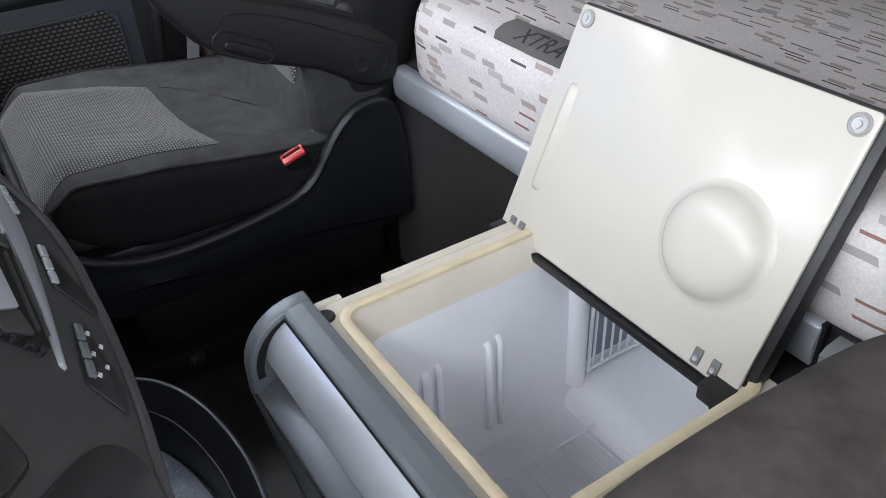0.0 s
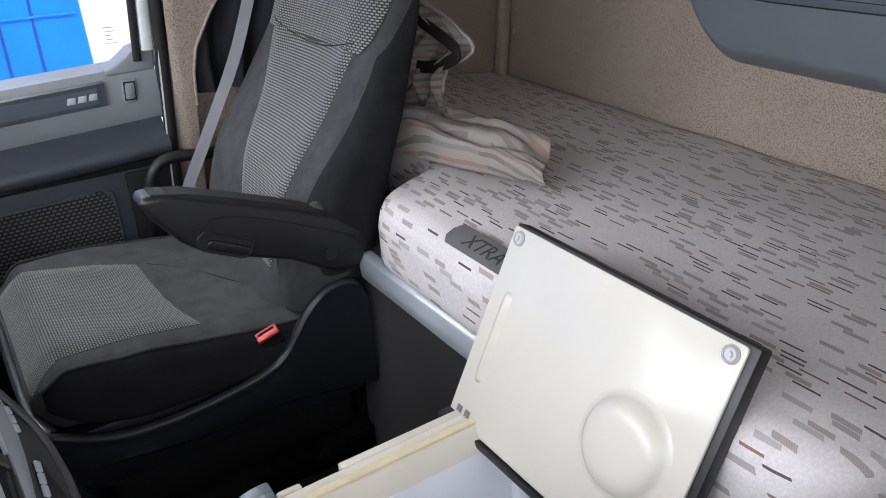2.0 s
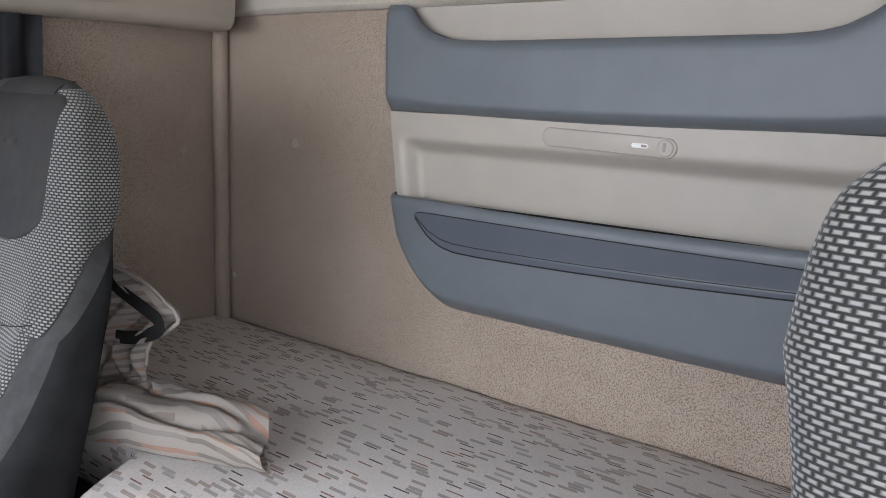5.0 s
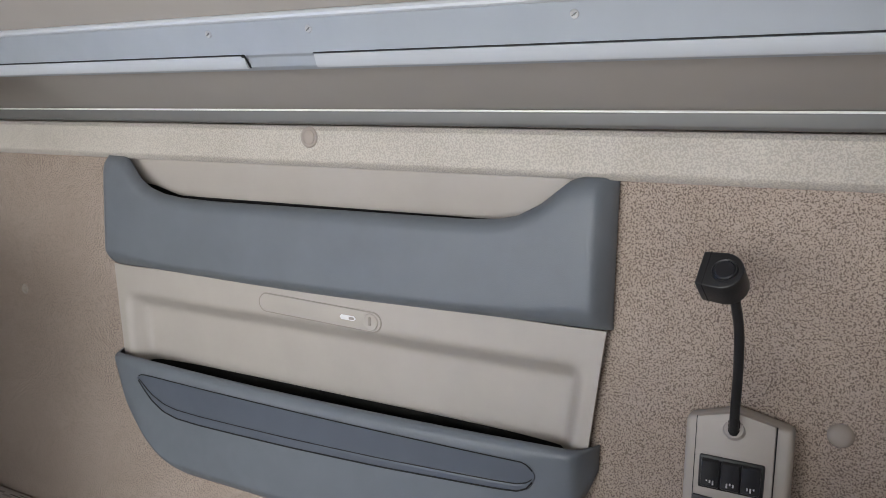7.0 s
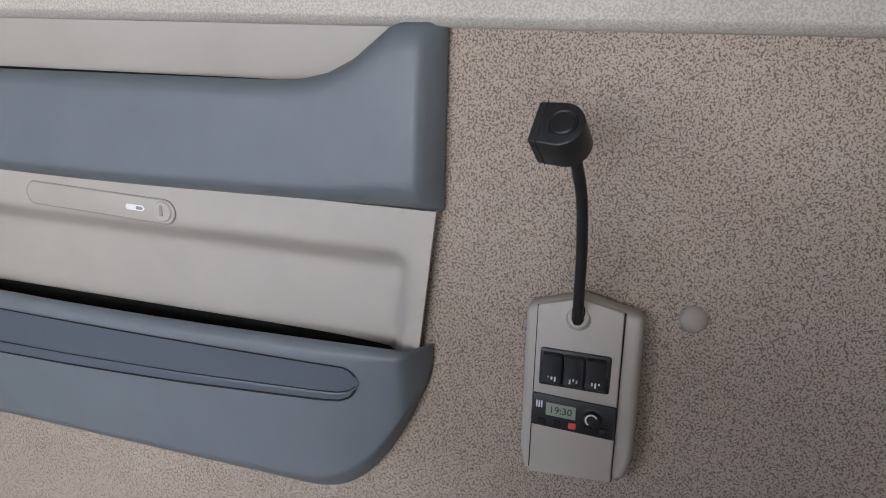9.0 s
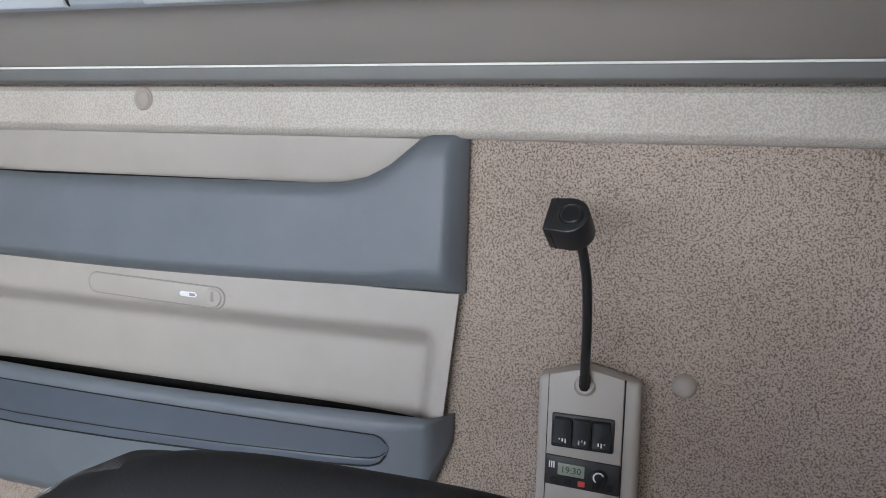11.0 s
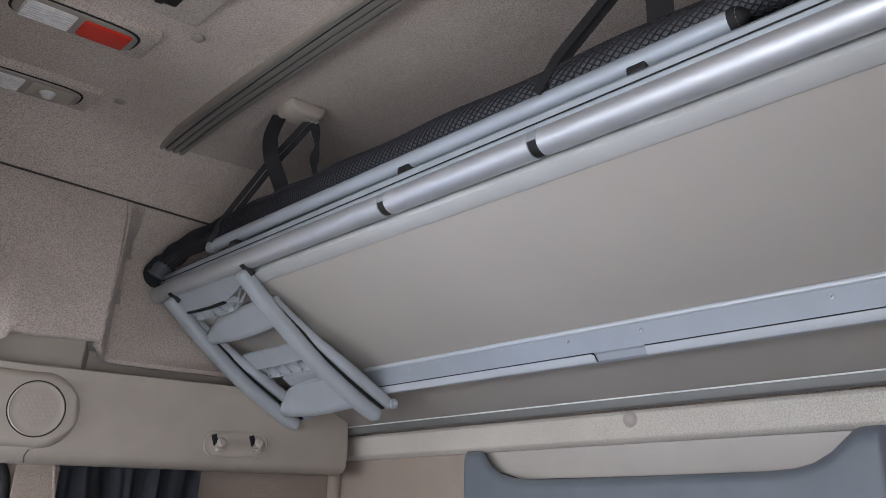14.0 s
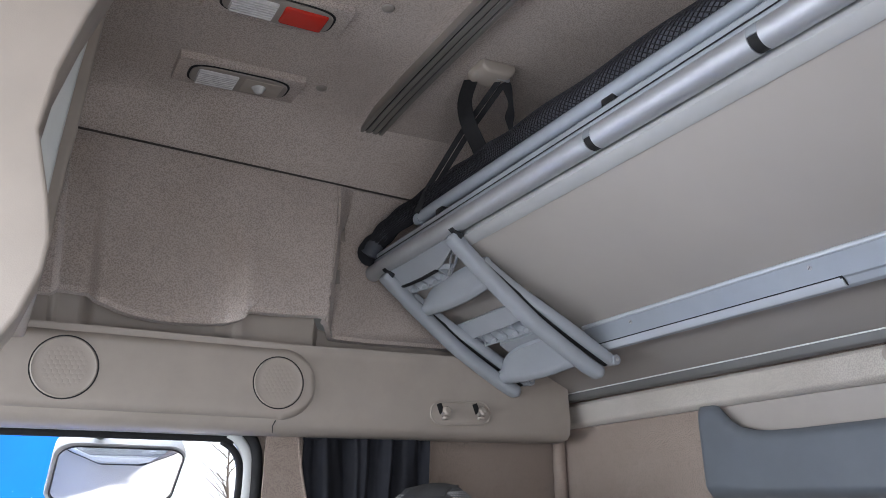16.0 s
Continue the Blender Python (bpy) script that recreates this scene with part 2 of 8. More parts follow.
def dashed_cloth(name):
    """Pale mattress ticking woven with short slanted dashes in grey, brown and rust, in staggered rows."""
    m, t, p = nodes_of(name)
    co = t.nodes.new("ShaderNodeTexCoord").outputs["Object"]
    s = t.nodes.new("ShaderNodeSeparateXYZ")
    link(t, t.nodes.new("ShaderNodeUVMap").outputs["UV"], s.inputs[0])
    row_h, cell_w = 0.0185, 0.056
    on, shade, fine_on = None, None, None
    for layer in (0, 1):
        v = math2(t, 'ADD', math2(t, 'DIVIDE', s.outputs[1], row_h), 0.5 * layer)
        row, vf = math2(t, 'FLOOR', v), math2(t, 'FRACT', v)
        shift = math2(t, 'MULTIPLY', cell_random(t, row, row, 1.0 + layer), 7.0)
        u = math2(t, 'ADD', math2(t, 'ADD', math2(t, 'DIVIDE', s.outputs[0], cell_w), shift), math2(t, 'MULTIPLY', vf, 0.17))
        cell, uf = math2(t, 'FLOOR', u), math2(t, 'FRACT', u)
        hue = cell_random(t, cell, row, 3.0 + layer)
        begin = math2(t, 'MULTIPLY', cell_random(t, cell, row, 6.0 + layer), 0.28)
        long = math2(t, 'ADD', begin, math2(t, 'ADD', math2(t, 'MULTIPLY', cell_random(t, cell, row, 9.0 + layer), 0.16), 0.50))
        is_thin = math2(t, 'GREATER_THAN', hue, 0.60)
        low = math2(t, 'ADD', 0.10, math2(t, 'MULTIPLY', is_thin, 0.18))
        high = math2(t, 'SUBTRACT', 0.54, math2(t, 'MULTIPLY', is_thin, 0.07))
        m_on = math2(t, 'LESS_THAN', cell_random(t, cell, row, 12.0 + layer), 0.40)
        for a, b in ((uf, begin), (long, uf), (vf, low), (high, vf)):
            m_on = math2(t, 'MULTIPLY', m_on, math2(t, 'GREATER_THAN', a, b))
        weft = math2(t, 'ADD', math2(t, 'MULTIPLY', math2(t, 'SINE', math2(t, 'MULTIPLY', math2(t, 'ADD', u, math2(t, 'MULTIPLY', v, 0.1)), 190.0)), 0.13), 0.80)
        weft = math2(t, 'MAXIMUM', weft, math2(t, 'MULTIPLY', is_thin, 0.92))
        if layer == 0:
            on, shade = math2(t, 'MULTIPLY', m_on, weft), math2(t, 'MULTIPLY', m_on, hue)
        else:
            clear = math2(t, 'SUBTRACT', 1.0, math2(t, 'GREATER_THAN', on, 0.1))
            on = math2(t, 'ADD', on, math2(t, 'MULTIPLY', clear, math2(t, 'MULTIPLY', m_on, weft)))
            shade = math2(t, 'ADD', shade, math2(t, 'MULTIPLY', clear, math2(t, 'MULTIPLY', m_on, hue)))
    colr = ramp_of(t, shade, [(0.0, (0.34, 0.32, 0.31)), (0.22, (0.27, 0.245, 0.235)), (0.46, (0.30, 0.235, 0.20)), (0.60, (0.065, 0.052, 0.05)), (0.86, (0.22, 0.11, 0.08))])
    colr.color_ramp.interpolation = 'CONSTANT'
    ground = ramp_of(t, noise_of(t, co, 260, 2).outputs["Fac"], [(0.3, (0.53, 0.495, 0.485)), (0.7, (0.63, 0.60, 0.59))])
    soil = noise_of(t, co, 4, 3)
    mx = t.nodes.new("ShaderNodeMix")
    mx.data_type = 'RGBA'
    link(t, on, mx.inputs["Factor"])
    link(t, ground.outputs["Color"], mx.inputs[6])
    link(t, colr.outputs["Color"], mx.inputs[7])
    my = t.nodes.new("ShaderNodeMix")
    my.data_type, my.blend_type = 'RGBA', 'MULTIPLY'
    my.inputs["Factor"].default_value = 0.5
    link(t, mx.outputs[2], my.inputs[6])
    link(t, ramp_of(t, soil.outputs["Fac"], [(0.3, (0.86, 0.84, 0.82)), (0.7, (1, 1, 1))]).outputs["Color"], my.inputs[7])
    link(t, my.outputs[2], p.inputs["Base Color"])
    p.inputs["Roughness"].default_value = 0.95
    p.inputs["Specular IOR Level"].default_value = 0.15
    bump_of(t, p, math2(t, 'ADD', noise_of(t, co, 900, 2).outputs["Fac"], math2(t, 'MULTIPLY', on, 0.4)), 0.4, 0.0008)
    return m


def ribbed_cloth(name, axes, pitch=0.0052, tone=1.0):
    """Woven seat cloth: rows of pale dots on black. axes: the woven coordinate along the rows and across them."""
    m, t, p = nodes_of(name)
    co = t.nodes.new("ShaderNodeTexCoord").outputs["Object"]
    s = t.nodes.new("ShaderNodeSeparateXYZ")
    link(t, t.nodes.new("ShaderNodeUVMap").outputs["UV"], s.inputs[0])
    v = math2(t, 'DIVIDE', s.outputs[axes[1]], pitch)
    row = math2(t, 'FLOOR', v)
    vf = math2(t, 'FRACT', v)
    u = math2(t, 'ADD', math2(t, 'DIVIDE', s.outputs[axes[0]], pitch * 1.45), math2(t, 'MULTIPLY', math2(t, 'MODULO', row, 2.0), 0.5))
    uf = math2(t, 'FRACT', u)
    a = math2(t, 'SMOOTH_MIN', math2(t, 'SUBTRACT', 0.36, math2(t, 'ABSOLUTE', math2(t, 'SUBTRACT', vf, 0.5))), math2(t, 'SUBTRACT', 0.42, math2(t, 'ABSOLUTE', math2(t, 'SUBTRACT', uf, 0.5))), 0.1)
    dot = t.nodes.new("ShaderNodeMapRange")
    dot.inputs["From Min"].default_value, dot.inputs["From Max"].default_value = 0.0, 0.20
    link(t, a, dot.inputs["Value"])
    wear = noise_of(t, co, 14, 3)
    pale = ramp_of(t, wear.outputs["Fac"], [(0.3, tint((0.19, 0.186, 0.178), tone)), (0.7, tint((0.28, 0.275, 0.265), tone))])
    mx = t.nodes.new("ShaderNodeMix")
    mx.data_type = 'RGBA'
    link(t, dot.outputs["Result"], mx.inputs["Factor"])
    mx.inputs[6].default_value = (0.012, 0.012, 0.012, 1)
    link(t, pale.outputs["Color"], mx.inputs[7])
    link(t, mx.outputs[2], p.inputs["Base Color"])
    p.inputs["Roughness"].default_value = 0.9
    p.inputs["Sheen Weight"].default_value = 0.2
    bump_of(t, p, dot.outputs["Result"], 0.6, 0.0012)
    return m


def blotched_cloth(name, ink=1.0, row_size=0.027, cut=0.44, pale=(0.58, 0.545, 0.515), bar=0.08):
    """Crumpled curtain cloth with woven blocks of brown, orange and grey on cream."""
    m, t, p = nodes_of(name)
    uv = t.nodes.new("ShaderNodeUVMap").outputs["UV"]
    s = t.nodes.new("ShaderNodeSeparateXYZ")
    link(t, uv, s.inputs[0])
    v = math2(t, 'MULTIPLY', s.outputs[1], 1.0 / row_size)
    row, vf = math2(t, 'FLOOR', v), math2(t, 'FRACT', v)
    u = math2(t, 'ADD', math2(t, 'MULTIPLY', s.outputs[0], 1.0 / bar), math2(t, 'MULTIPLY', cell_random(t, row, row, 4.0), 5.0))
    cell = math2(t, 'FLOOR', math2(t, 'ADD', u, math2(t, 'MULTIPLY', vf, 0.12)))
    hue = cell_random(t, cell, row, 5.0)
    col = ramp_of(t, hue, [(k, tuple(p_ + (c - p_) * ink for c, p_ in zip(v_, pale))) for k, v_ in ((0.0, (0.13, 0.105, 0.10)), (0.3, (0.22, 0.165, 0.145)), (0.52, (0.44, 0.19, 0.105)), (0.74, (0.27, 0.24, 0.23)), (0.88, pale))])
    col.color_ramp.interpolation = 'CONSTANT'
    mx = t.nodes.new("ShaderNodeMix")
    mx.data_type = 'RGBA'
    link(t, math2(t, 'LESS_THAN', vf, cut), mx.inputs["Factor"])
    mx.inputs[6].default_value = (*pale, 1)
    link(t, col.outputs["Color"], mx.inputs[7])
    link(t, mx.outputs[2], p.inputs["Base Color"])
    p.inputs["Roughness"].default_value = 0.9
    co = t.nodes.new("ShaderNodeTexCoord").outputs["Object"]
    bump_of(t, p, noise_of(t, co, 1200, 2).outputs["Fac"], 0.3, 0.0005)
    return m


def glass(name, tone=(0.9, 0.95, 0.93)):
    m, t, p = nodes_of(name)
    p.inputs["Base Color"].default_value = (*tone, 1)
    p.inputs["Roughness"].default_value = 0.02
    p.inputs["Transmission Weight"].default_value = 1.0
    p.inputs["IOR"].default_value = 1.02
    p.inputs["Specular IOR Level"].default_value = 0.3
    return m


FELT = felt("wall_felt", (0.42, 0.345, 0.292), (0.148, 0.113, 0.093), 630.0, (0.425, 0.515), relief=0.0002, strength=0.3, clumps=0.45)
FELT_PALE = felt("pale_felt", (0.56, 0.52, 0.46), (0.435, 0.402, 0.357), 380.0, (0.44, 0.56), relief=0.0003, strength=0.35, detail=1.0)
HEADLINER = felt("headliner_felt", (0.56, 0.488, 0.432), (0.345, 0.296, 0.260), 500.0, (0.42, 0.55), relief=0.0005, strength=0.6, clumps=0.45)
BEIGE = plain("beige_plastic", (0.365, 0.32, 0.274), 0.5, var=0.06, fine=650, bump=0.45)
CREAMY = plain("pale_beige_plastic", (0.385, 0.35, 0.312), 0.5, var=0.04, fine=900, bump=0.15)
BLUEGREY = plain("blue_grey_plastic", (0.128, 0.143, 0.160), 0.5, var=0.07, fine=700, bump=0.5)
BLUEGREY_DARK = plain("dark_blue_grey_plastic", (0.082, 0.094, 0.116), 0.42, var=0.06, fine=900, bump=0.2)
GREY_LADDER = plain("light_grey_plastic", (0.315, 0.335, 0.355), 0.45, var=0.04, bump=0.15)
BOARD = plain("laminated_board", (0.37, 0.342, 0.310), 0.85, var=0.03, coarse=3, fine=1500, bump=0.1)
ALU = plain("brushed_aluminium", (0.58, 0.60, 0.62), 0.56, 0.8, var=0.04, bump=0.08)
ALU_MATT = plain("anodised_aluminium", (0.38, 0.415, 0.455), 0.5, 0.35, var=0.04, bump=0.08)
ALU_GREY = plain("grey_aluminium", (0.155, 0.155, 0.148), 0.6, 0.2, var=0.04, bump=0.05)
STEEL = plain("zinc_screw_steel", (0.50, 0.50, 0.50), 0.4, 0.5, var=0.1, bump=0.1)
SILVER = plain("silver_painted_plastic", (0.50, 0.53, 0.57), 0.38, 0.35, var=0.05, bump=0.1)
SILVER_DARK = plain("dark_silver_painted_plastic", (0.17, 0.19, 0.205), 0.42, 0.3, var=0.06, bump=0.15)
LID = plain("cream_gloss_plastic", (0.54, 0.513, 0.447), 0.15, var=0.03, coarse=5, fine=300, bump=0.01, gloss_var=0.04, spec=0.28)
TRAY = plain("cream_plastic", (0.62, 0.575, 0.49), 0.4, var=0.05, bump=0.05)
LINER = plain("white_fridge_liner", (0.85, 0.865, 0.90), 0.35, var=0.03, bump=0.03)
GASKET = plain("yellowed_rubber_seal", (0.62, 0.54, 0.37), 0.55, var=0.14, coarse=20, bump=0.1)
SEAM_SHADE = plain("dark_brown_seam_shade", (0.05, 0.042, 0.036), 0.8)
BLACK = plain("black_plastic", (0.011, 0.011, 0.012), 0.45, var=0.2, bump=0.3)
# real rubber, and the black that paints shade in pockets and gaps
BLACK_SOFT = plain("black_rubber_and_shade", (0.006, 0.006, 0.0065), 0.75, var=0.2, bump=0.4)
DASH = plain("charcoal_soft_plastic", (0.046, 0.046, 0.048), 0.52, var=0.15, fine=600, bump=0.5)
DASH_BLACK = plain("black_switch_plastic", (0.010, 0.010, 0.012), 0.38, var=0.15, bump=0.2)
SEAT_BASE = plain("black_blue_seat_plastic", (0.016, 0.0175, 0.022), 0.40, var=0.15, bump=0.35)
CLOTH = plain("charcoal_seat_cloth", (0.050, 0.050, 0.051), 0.92, var=0.25, coarse=22, fine=1500, bump=0.7, relief=0.001, spec=0.2)
CLOTH_DARK = plain("black_seat_cloth", (0.013, 0.013, 0.014), 0.9, var=0.25, coarse=22, fine=1500, bump=0.7, relief=0.001, spec=0.2)
HEAD_BLACK = plain("black_head_leatherette", (0.014, 0.014, 0.016), 0.7, var=0.2, bump=0.4, spec=0.2)
SUEDE = plain("worn_brown_black_suede", (0.060, 0.052, 0.048), 0.9, var=0.35, coarse=22, fine=900, bump=0.5, relief=0.0008, spec=0.25)
LEATHERETTE = plain("grey_leatherette", (0.034, 0.033, 0.032), 0.75, var=0.2, bump=0.4, spec=0.2)
RIB_BACK = ribbed_cloth("dotted_seat_back_cloth", (0, 1))
RIB_CUSHION = ribbed_cloth("dotted_seat_cushion_cloth", (1, 0), 0.0046, tone=0.68)
SPEAKER_CLOTH = ribbed_cloth("woven_door_cloth", (0, 1), 0.0085, tone=0.5)
MATTRESS = dashed_cloth("dashed_mattress_cloth")
RUBBER_PALE = plain("pale_grey_rubber", (0.42, 0.42, 0.42), 0.4, var=0.05)
LABEL = plain("grey_woven_label", (0.10, 0.095, 0.092), 0.8, var=0.1, fine=1500, bump=0.5)
LABEL_MARK = plain("black_embroidery", (0.02, 0.02, 0.02), 0.8)
CURTAIN = plain("black_blue_curtain_cloth", (0.010, 0.011, 0.016), 0.85, var=0.3, fine=1400, bump=0.5)
RAG = blotched_cloth("blotched_curtain_cloth", 0.92, 0.0195, 0.42, (0.56, 0.525, 0.495), 0.07)
RAG_BACK = blotched_cloth("curtain_cloth_reverse", 0.55, 0.019, 0.42, (0.47, 0.425, 0.39), 0.055)
ALU_PALE = plain("pale_aluminium_bead", (0.52, 0.55, 0.58), 0.45, 0.3, var=0.03, bump=0.05)
EDGE_BEAD = plain("bright_edge_bead", (0.80, 0.79, 0.77), 0.4, var=0.03, bump=0.05)
LAMP_BEZEL = plain("brown_lamp_bezel", (0.27, 0.24, 0.21), 0.45, var=0.05)
BUTTON = plain("beige_felt_button", (0.32, 0.275, 0.24), 0.6, var=0.06)
FLANGE = plain("pale_grey_edging", (0.44, 0.445, 0.44), 0.5, var=0.04)
TRACK_ALU = plain("brown_grey_track", (0.27, 0.25, 0.225), 0.45, 0.3, var=0.06)
SILVER_BRIGHT = plain("bright_silver_trim", (0.34, 0.36, 0.39), 0.4, 0.3, var=0.04, bump=0.08)
RED = plain("red_switch_plastic", (0.70, 0.03, 0.015), 0.35, var=0.05, bump=0.05)
RED_LENS = plain("red_lamp_lens", (0.52, 0.025, 0.015), 0.10, var=0.1, bump=0.1)
BUCKLE_RED = plain("red_buckle_plastic", (0.62, 0.07, 0.07), 0.35, bump=0.05)
LENS = plain("ribbed_clear_lens", (0.58, 0.57, 0.55), 0.10, var=0.15, coarse=60, bump=0.3, relief=0.002)
WHITE = plain("white_print", (0.75, 0.75, 0.75), 0.5, var=0.02)
LCD = plain("lcd_glass", (0.27, 0.31, 0.25), 0.2, var=0.04)
LCD_INK = plain("lcd_digits", (0.03, 0.035, 0.03), 0.4)
BELT = plain("grey_seat_belt_webbing", (0.165, 0.165, 0.175), 0.6, var=0.08, fine=1500, bump=0.4)
STRAP = plain("black_nylon_webbing", (0.008, 0.008, 0.009), 0.8, var=0.15, fine=1200, bump=0.5)
NET_CORD = plain("black_net_cord", (0.008, 0.008, 0.011), 0.6, var=0.2, bump=0.3)
NET = plain("grey_blue_mesh_net", (0.060, 0.064, 0.076), 0.6, var=0.2, bump=0.3)
LOCKER = felt("dark_locker_carpet", (0.026, 0.024, 0.023), (0.013, 0.012, 0.012), 500.0, (0.4, 0.6))
FLOOR_MAT = plain("black_rubber_floor_mat", (0.030, 0.029, 0.028), 0.6, var=0.3, coarse=14, fine=350, bump=0.8, relief=0.0015)
GREY_MAT = plain("blue_grey_rubber_mat", (0.27, 0.31, 0.36), 0.6, var=0.12, bump=0.3)
DOOR_GREY = plain("grey_door_plastic", (0.22, 0.23, 0.245), 0.5, var=0.06, bump=0.3)
DOOR_DARK = plain("dark_blue_grey_door_plastic", (0.050, 0.056, 0.069), 0.45, var=0.1, bump=0.35)
FRAME_WHITE = plain("white_cab_paint", (0.62, 0.64, 0.62), 0.35, var=0.04, bump=0.02)
GLASS = glass("window_glass", (1.0, 1.0, 1.0))
MIRROR = plain("mirror_glass", (0.85, 0.86, 0.86), 0.03, 1.0, var=0.01, bump=0.0, gloss_var=0.01)
BLUE = plain("blue_lorry_paint", (0.003, 0.155, 0.74), 0.4, var=0.1, coarse=2, bump=0.03, spec=0.25)
BLUE_SEAM = plain("dark_blue_seam", (0.002, 0.045, 0.26), 0.6)
CAR_WHITE = plain("white_car_paint", (0.75, 0.75, 0.75), 0.25, var=0.03, coat=0.5)
CAR_GLASS = plain("dark_car_glass", (0.02, 0.025, 0.03), 0.08, var=0.1)
PLATE = plain("yellow_plate", (0.75, 0.50, 0.02), 0.5, var=0.05)
GROUND = plain("pale_yard_concrete", (0.70, 0.68, 0.64), 0.9, var=0.15, coarse=0.6, fine=40, bump=0.4, relief=0.004)
BARK = plain("grey_bark", (0.12, 0.10, 0.085), 0.9, var=0.2, coarse=5, bump=0.5)
HEDGE = plain("dry_brown_growth", (0.42, 0.33, 0.20), 0.95, var=0.4, coarse=6, bump=0.6)
OVERCAST = plain("overcast_sky", (0.0, 0.0, 0.0), 1.0, var=0.0, bump=0.0, spec=0.0)
OVERCAST.node_tree.nodes["Principled BSDF"].inputs["Emission Color"].default_value = (0.95, 0.98, 1.0, 1)
OVERCAST.node_tree.nodes["Principled BSDF"].inputs["Emission Strength"].default_value = 1.8

# ---- setting: the shell of the lorry cab ----
# x runs to the rear, y to the passenger's side, z up; the rear wall stands at x = 0, the cab floor at z = 0
def side_y(z):
    return 0.097 - 0.061 * z


def structure(name, bm, material, label, category):
    return solid(name, bm, material, label, category, kind="structure")


floor = structure("floor", box((-2.5, -2.3, -0.06), (-0.0, 0.2, 0.0), 0.002), FLOOR_MAT, "black ribbed rubber floor of the lorry cab", "floor")
structure("engine_tunnel", prism([(-1.55, 0.0), (-0.84, 0.0), (-0.84, 0.03), (-1.5, 0.03)], "y", -1.42, -0.72, 0.008), FLOOR_MAT, "low black rubber-covered step between the seats", "floor")

# the rear wall has an opening behind the storage panel
wall_rear = structure("wall_rear", joined(box((0.0, -2.3, -0.02), (0.05, 0.2, 0.865), 0), box((0.0, -2.3, 1.388), (0.05, 0.2, 2.25), 0), box((0.0, -2.3, 0.865), (0.05, -1.557, 1.388), 0), box((0.0, -0.622, 0.865), (0.05, 0.2, 1.388), 0)), FELT, "rear cab wall in speckled beige-brown needle felt", "wall")


def felt_button(parent_wall, x, y, z, normal, material, r=0.013):
    b = part("button", lathe([(r * 0.2, 0.004), (r * 0.7, 0.0034), (r * 0.95, 0.0015), (r, -0.002)], 24, placed(x, y, z, normal)), material, parent_wall)
    part("washer", lathe([(r * 1.02, 0.0004), (r * 1.28, 0.0009), (r * 1.42, -0.001)], 24, placed(x, y, z, normal)), material, parent_wall)
    return b


felt_button(wall_rear, -0.001, 0.009, 0.704, (-1, 0, 0), BEIGE, 0.007)
felt_button(wall_rear, -0.001, -0.253, 1.080, (-1, 0, 0), BEIGE, 0.008)
part("button", lathe([(0.002, 0.009), (0.007, 0.008), (0.012, 0.0055), (0.0155, 0.002), (0.0165, -0.002)], 28, placed(-0.001, -1.909, 1.074, (-1, 0, 0))), BUTTON, wall_rear)

# the pale ledge along the rear wall under the upper bunk
ledge = structure("trim_ledge", prism([(0.0, 1.386), (-0.022, 1.388), (-0.034, 1.398), (-0.036, 1.448), (-0.030, 1.456), (0.0, 1.458)], "y", -2.17, 0.01, 0.003), FELT_PALE,
                  "pale fuzzy felt ledge along the rear wall", "trim")
felt_button(ledge, -0.0368, -1.09, 1.437, (-1, 0, 0), BUTTON, 0.0125)

# passenger side wall behind the door, leaning inwards; the driver's side mirrors it
wall_side = structure("wall_passenger", prism([(side_y(-0.02), -0.02), (side_y(1.62), 1.62), (side_y(1.62) + 0.06, 1.62), (side_y(-0.02) + 0.06, -0.02)], "x", -0.985, 0.0, 0.002), FELT,
                      "side cab wall in speckled beige felt behind the door", "wall")
felt_button(wall_side, -0.125, side_y(1.05), 1.05, (0, -1, 0), BEIGE, 0.007)
structure("trim_corner", tube([(-0.02, side_y(z) - 0.02, z) for z in (0.4, 0.8, 1.2, 1.42)], 0.02, 12, (1, 0, 0)), FELT, "rounded felt corner between side and rear wall", "trim")
wall_driver = structure("wall_driver", joined(
    prism([(-2.235 + 0.03 * z, z) for z in (-0.02, 2.2)] + [(-2.30, 2.2), (-2.30, -0.02)], "x", -0.99, 0.05, 0),
    prism([(-2.235, -0.02), (-2.215, 0.78), (-2.27, 0.78), (-2.29, -0.02)], "x", -2.5, -0.99, 0),
    prism([(-2.19, 1.45), (-2.17, 2.2), (-2.28, 2.2), (-2.28, 1.45)], "x", -2.5, -0.99, 0)), FELT, "side cab wall by the driver in speckled beige felt", "wall")

# front of the cab, behind the camera: lower wall, windscreen opening, header
structure("wall_front", joined(box((-2.56, -2.3, -0.06), (-2.5, 0.2, 0.95), 0), box((-2.56, -2.3, 1.82), (-2.5, 0.2, 2.25), 0),
                               box((-2.56, -2.3, 0.95), (-2.5, -2.12, 1.82), 0), box((-2.56, 0.02, 0.95), (-2.5, 0.2, 1.82), 0)), BEIGE, "beige front wall round the windscreen", "wall")
structure("dashboard_top", prism([(-2.5, 0.55), (-1.72, 0.55), (-1.62, 0.70), (-1.72, 0.86), (-2.5, 0.92)], "y", -2.2, 0.05, 0.03, 3), DASH, "charcoal soft-plastic dashboard top", "dashboard")

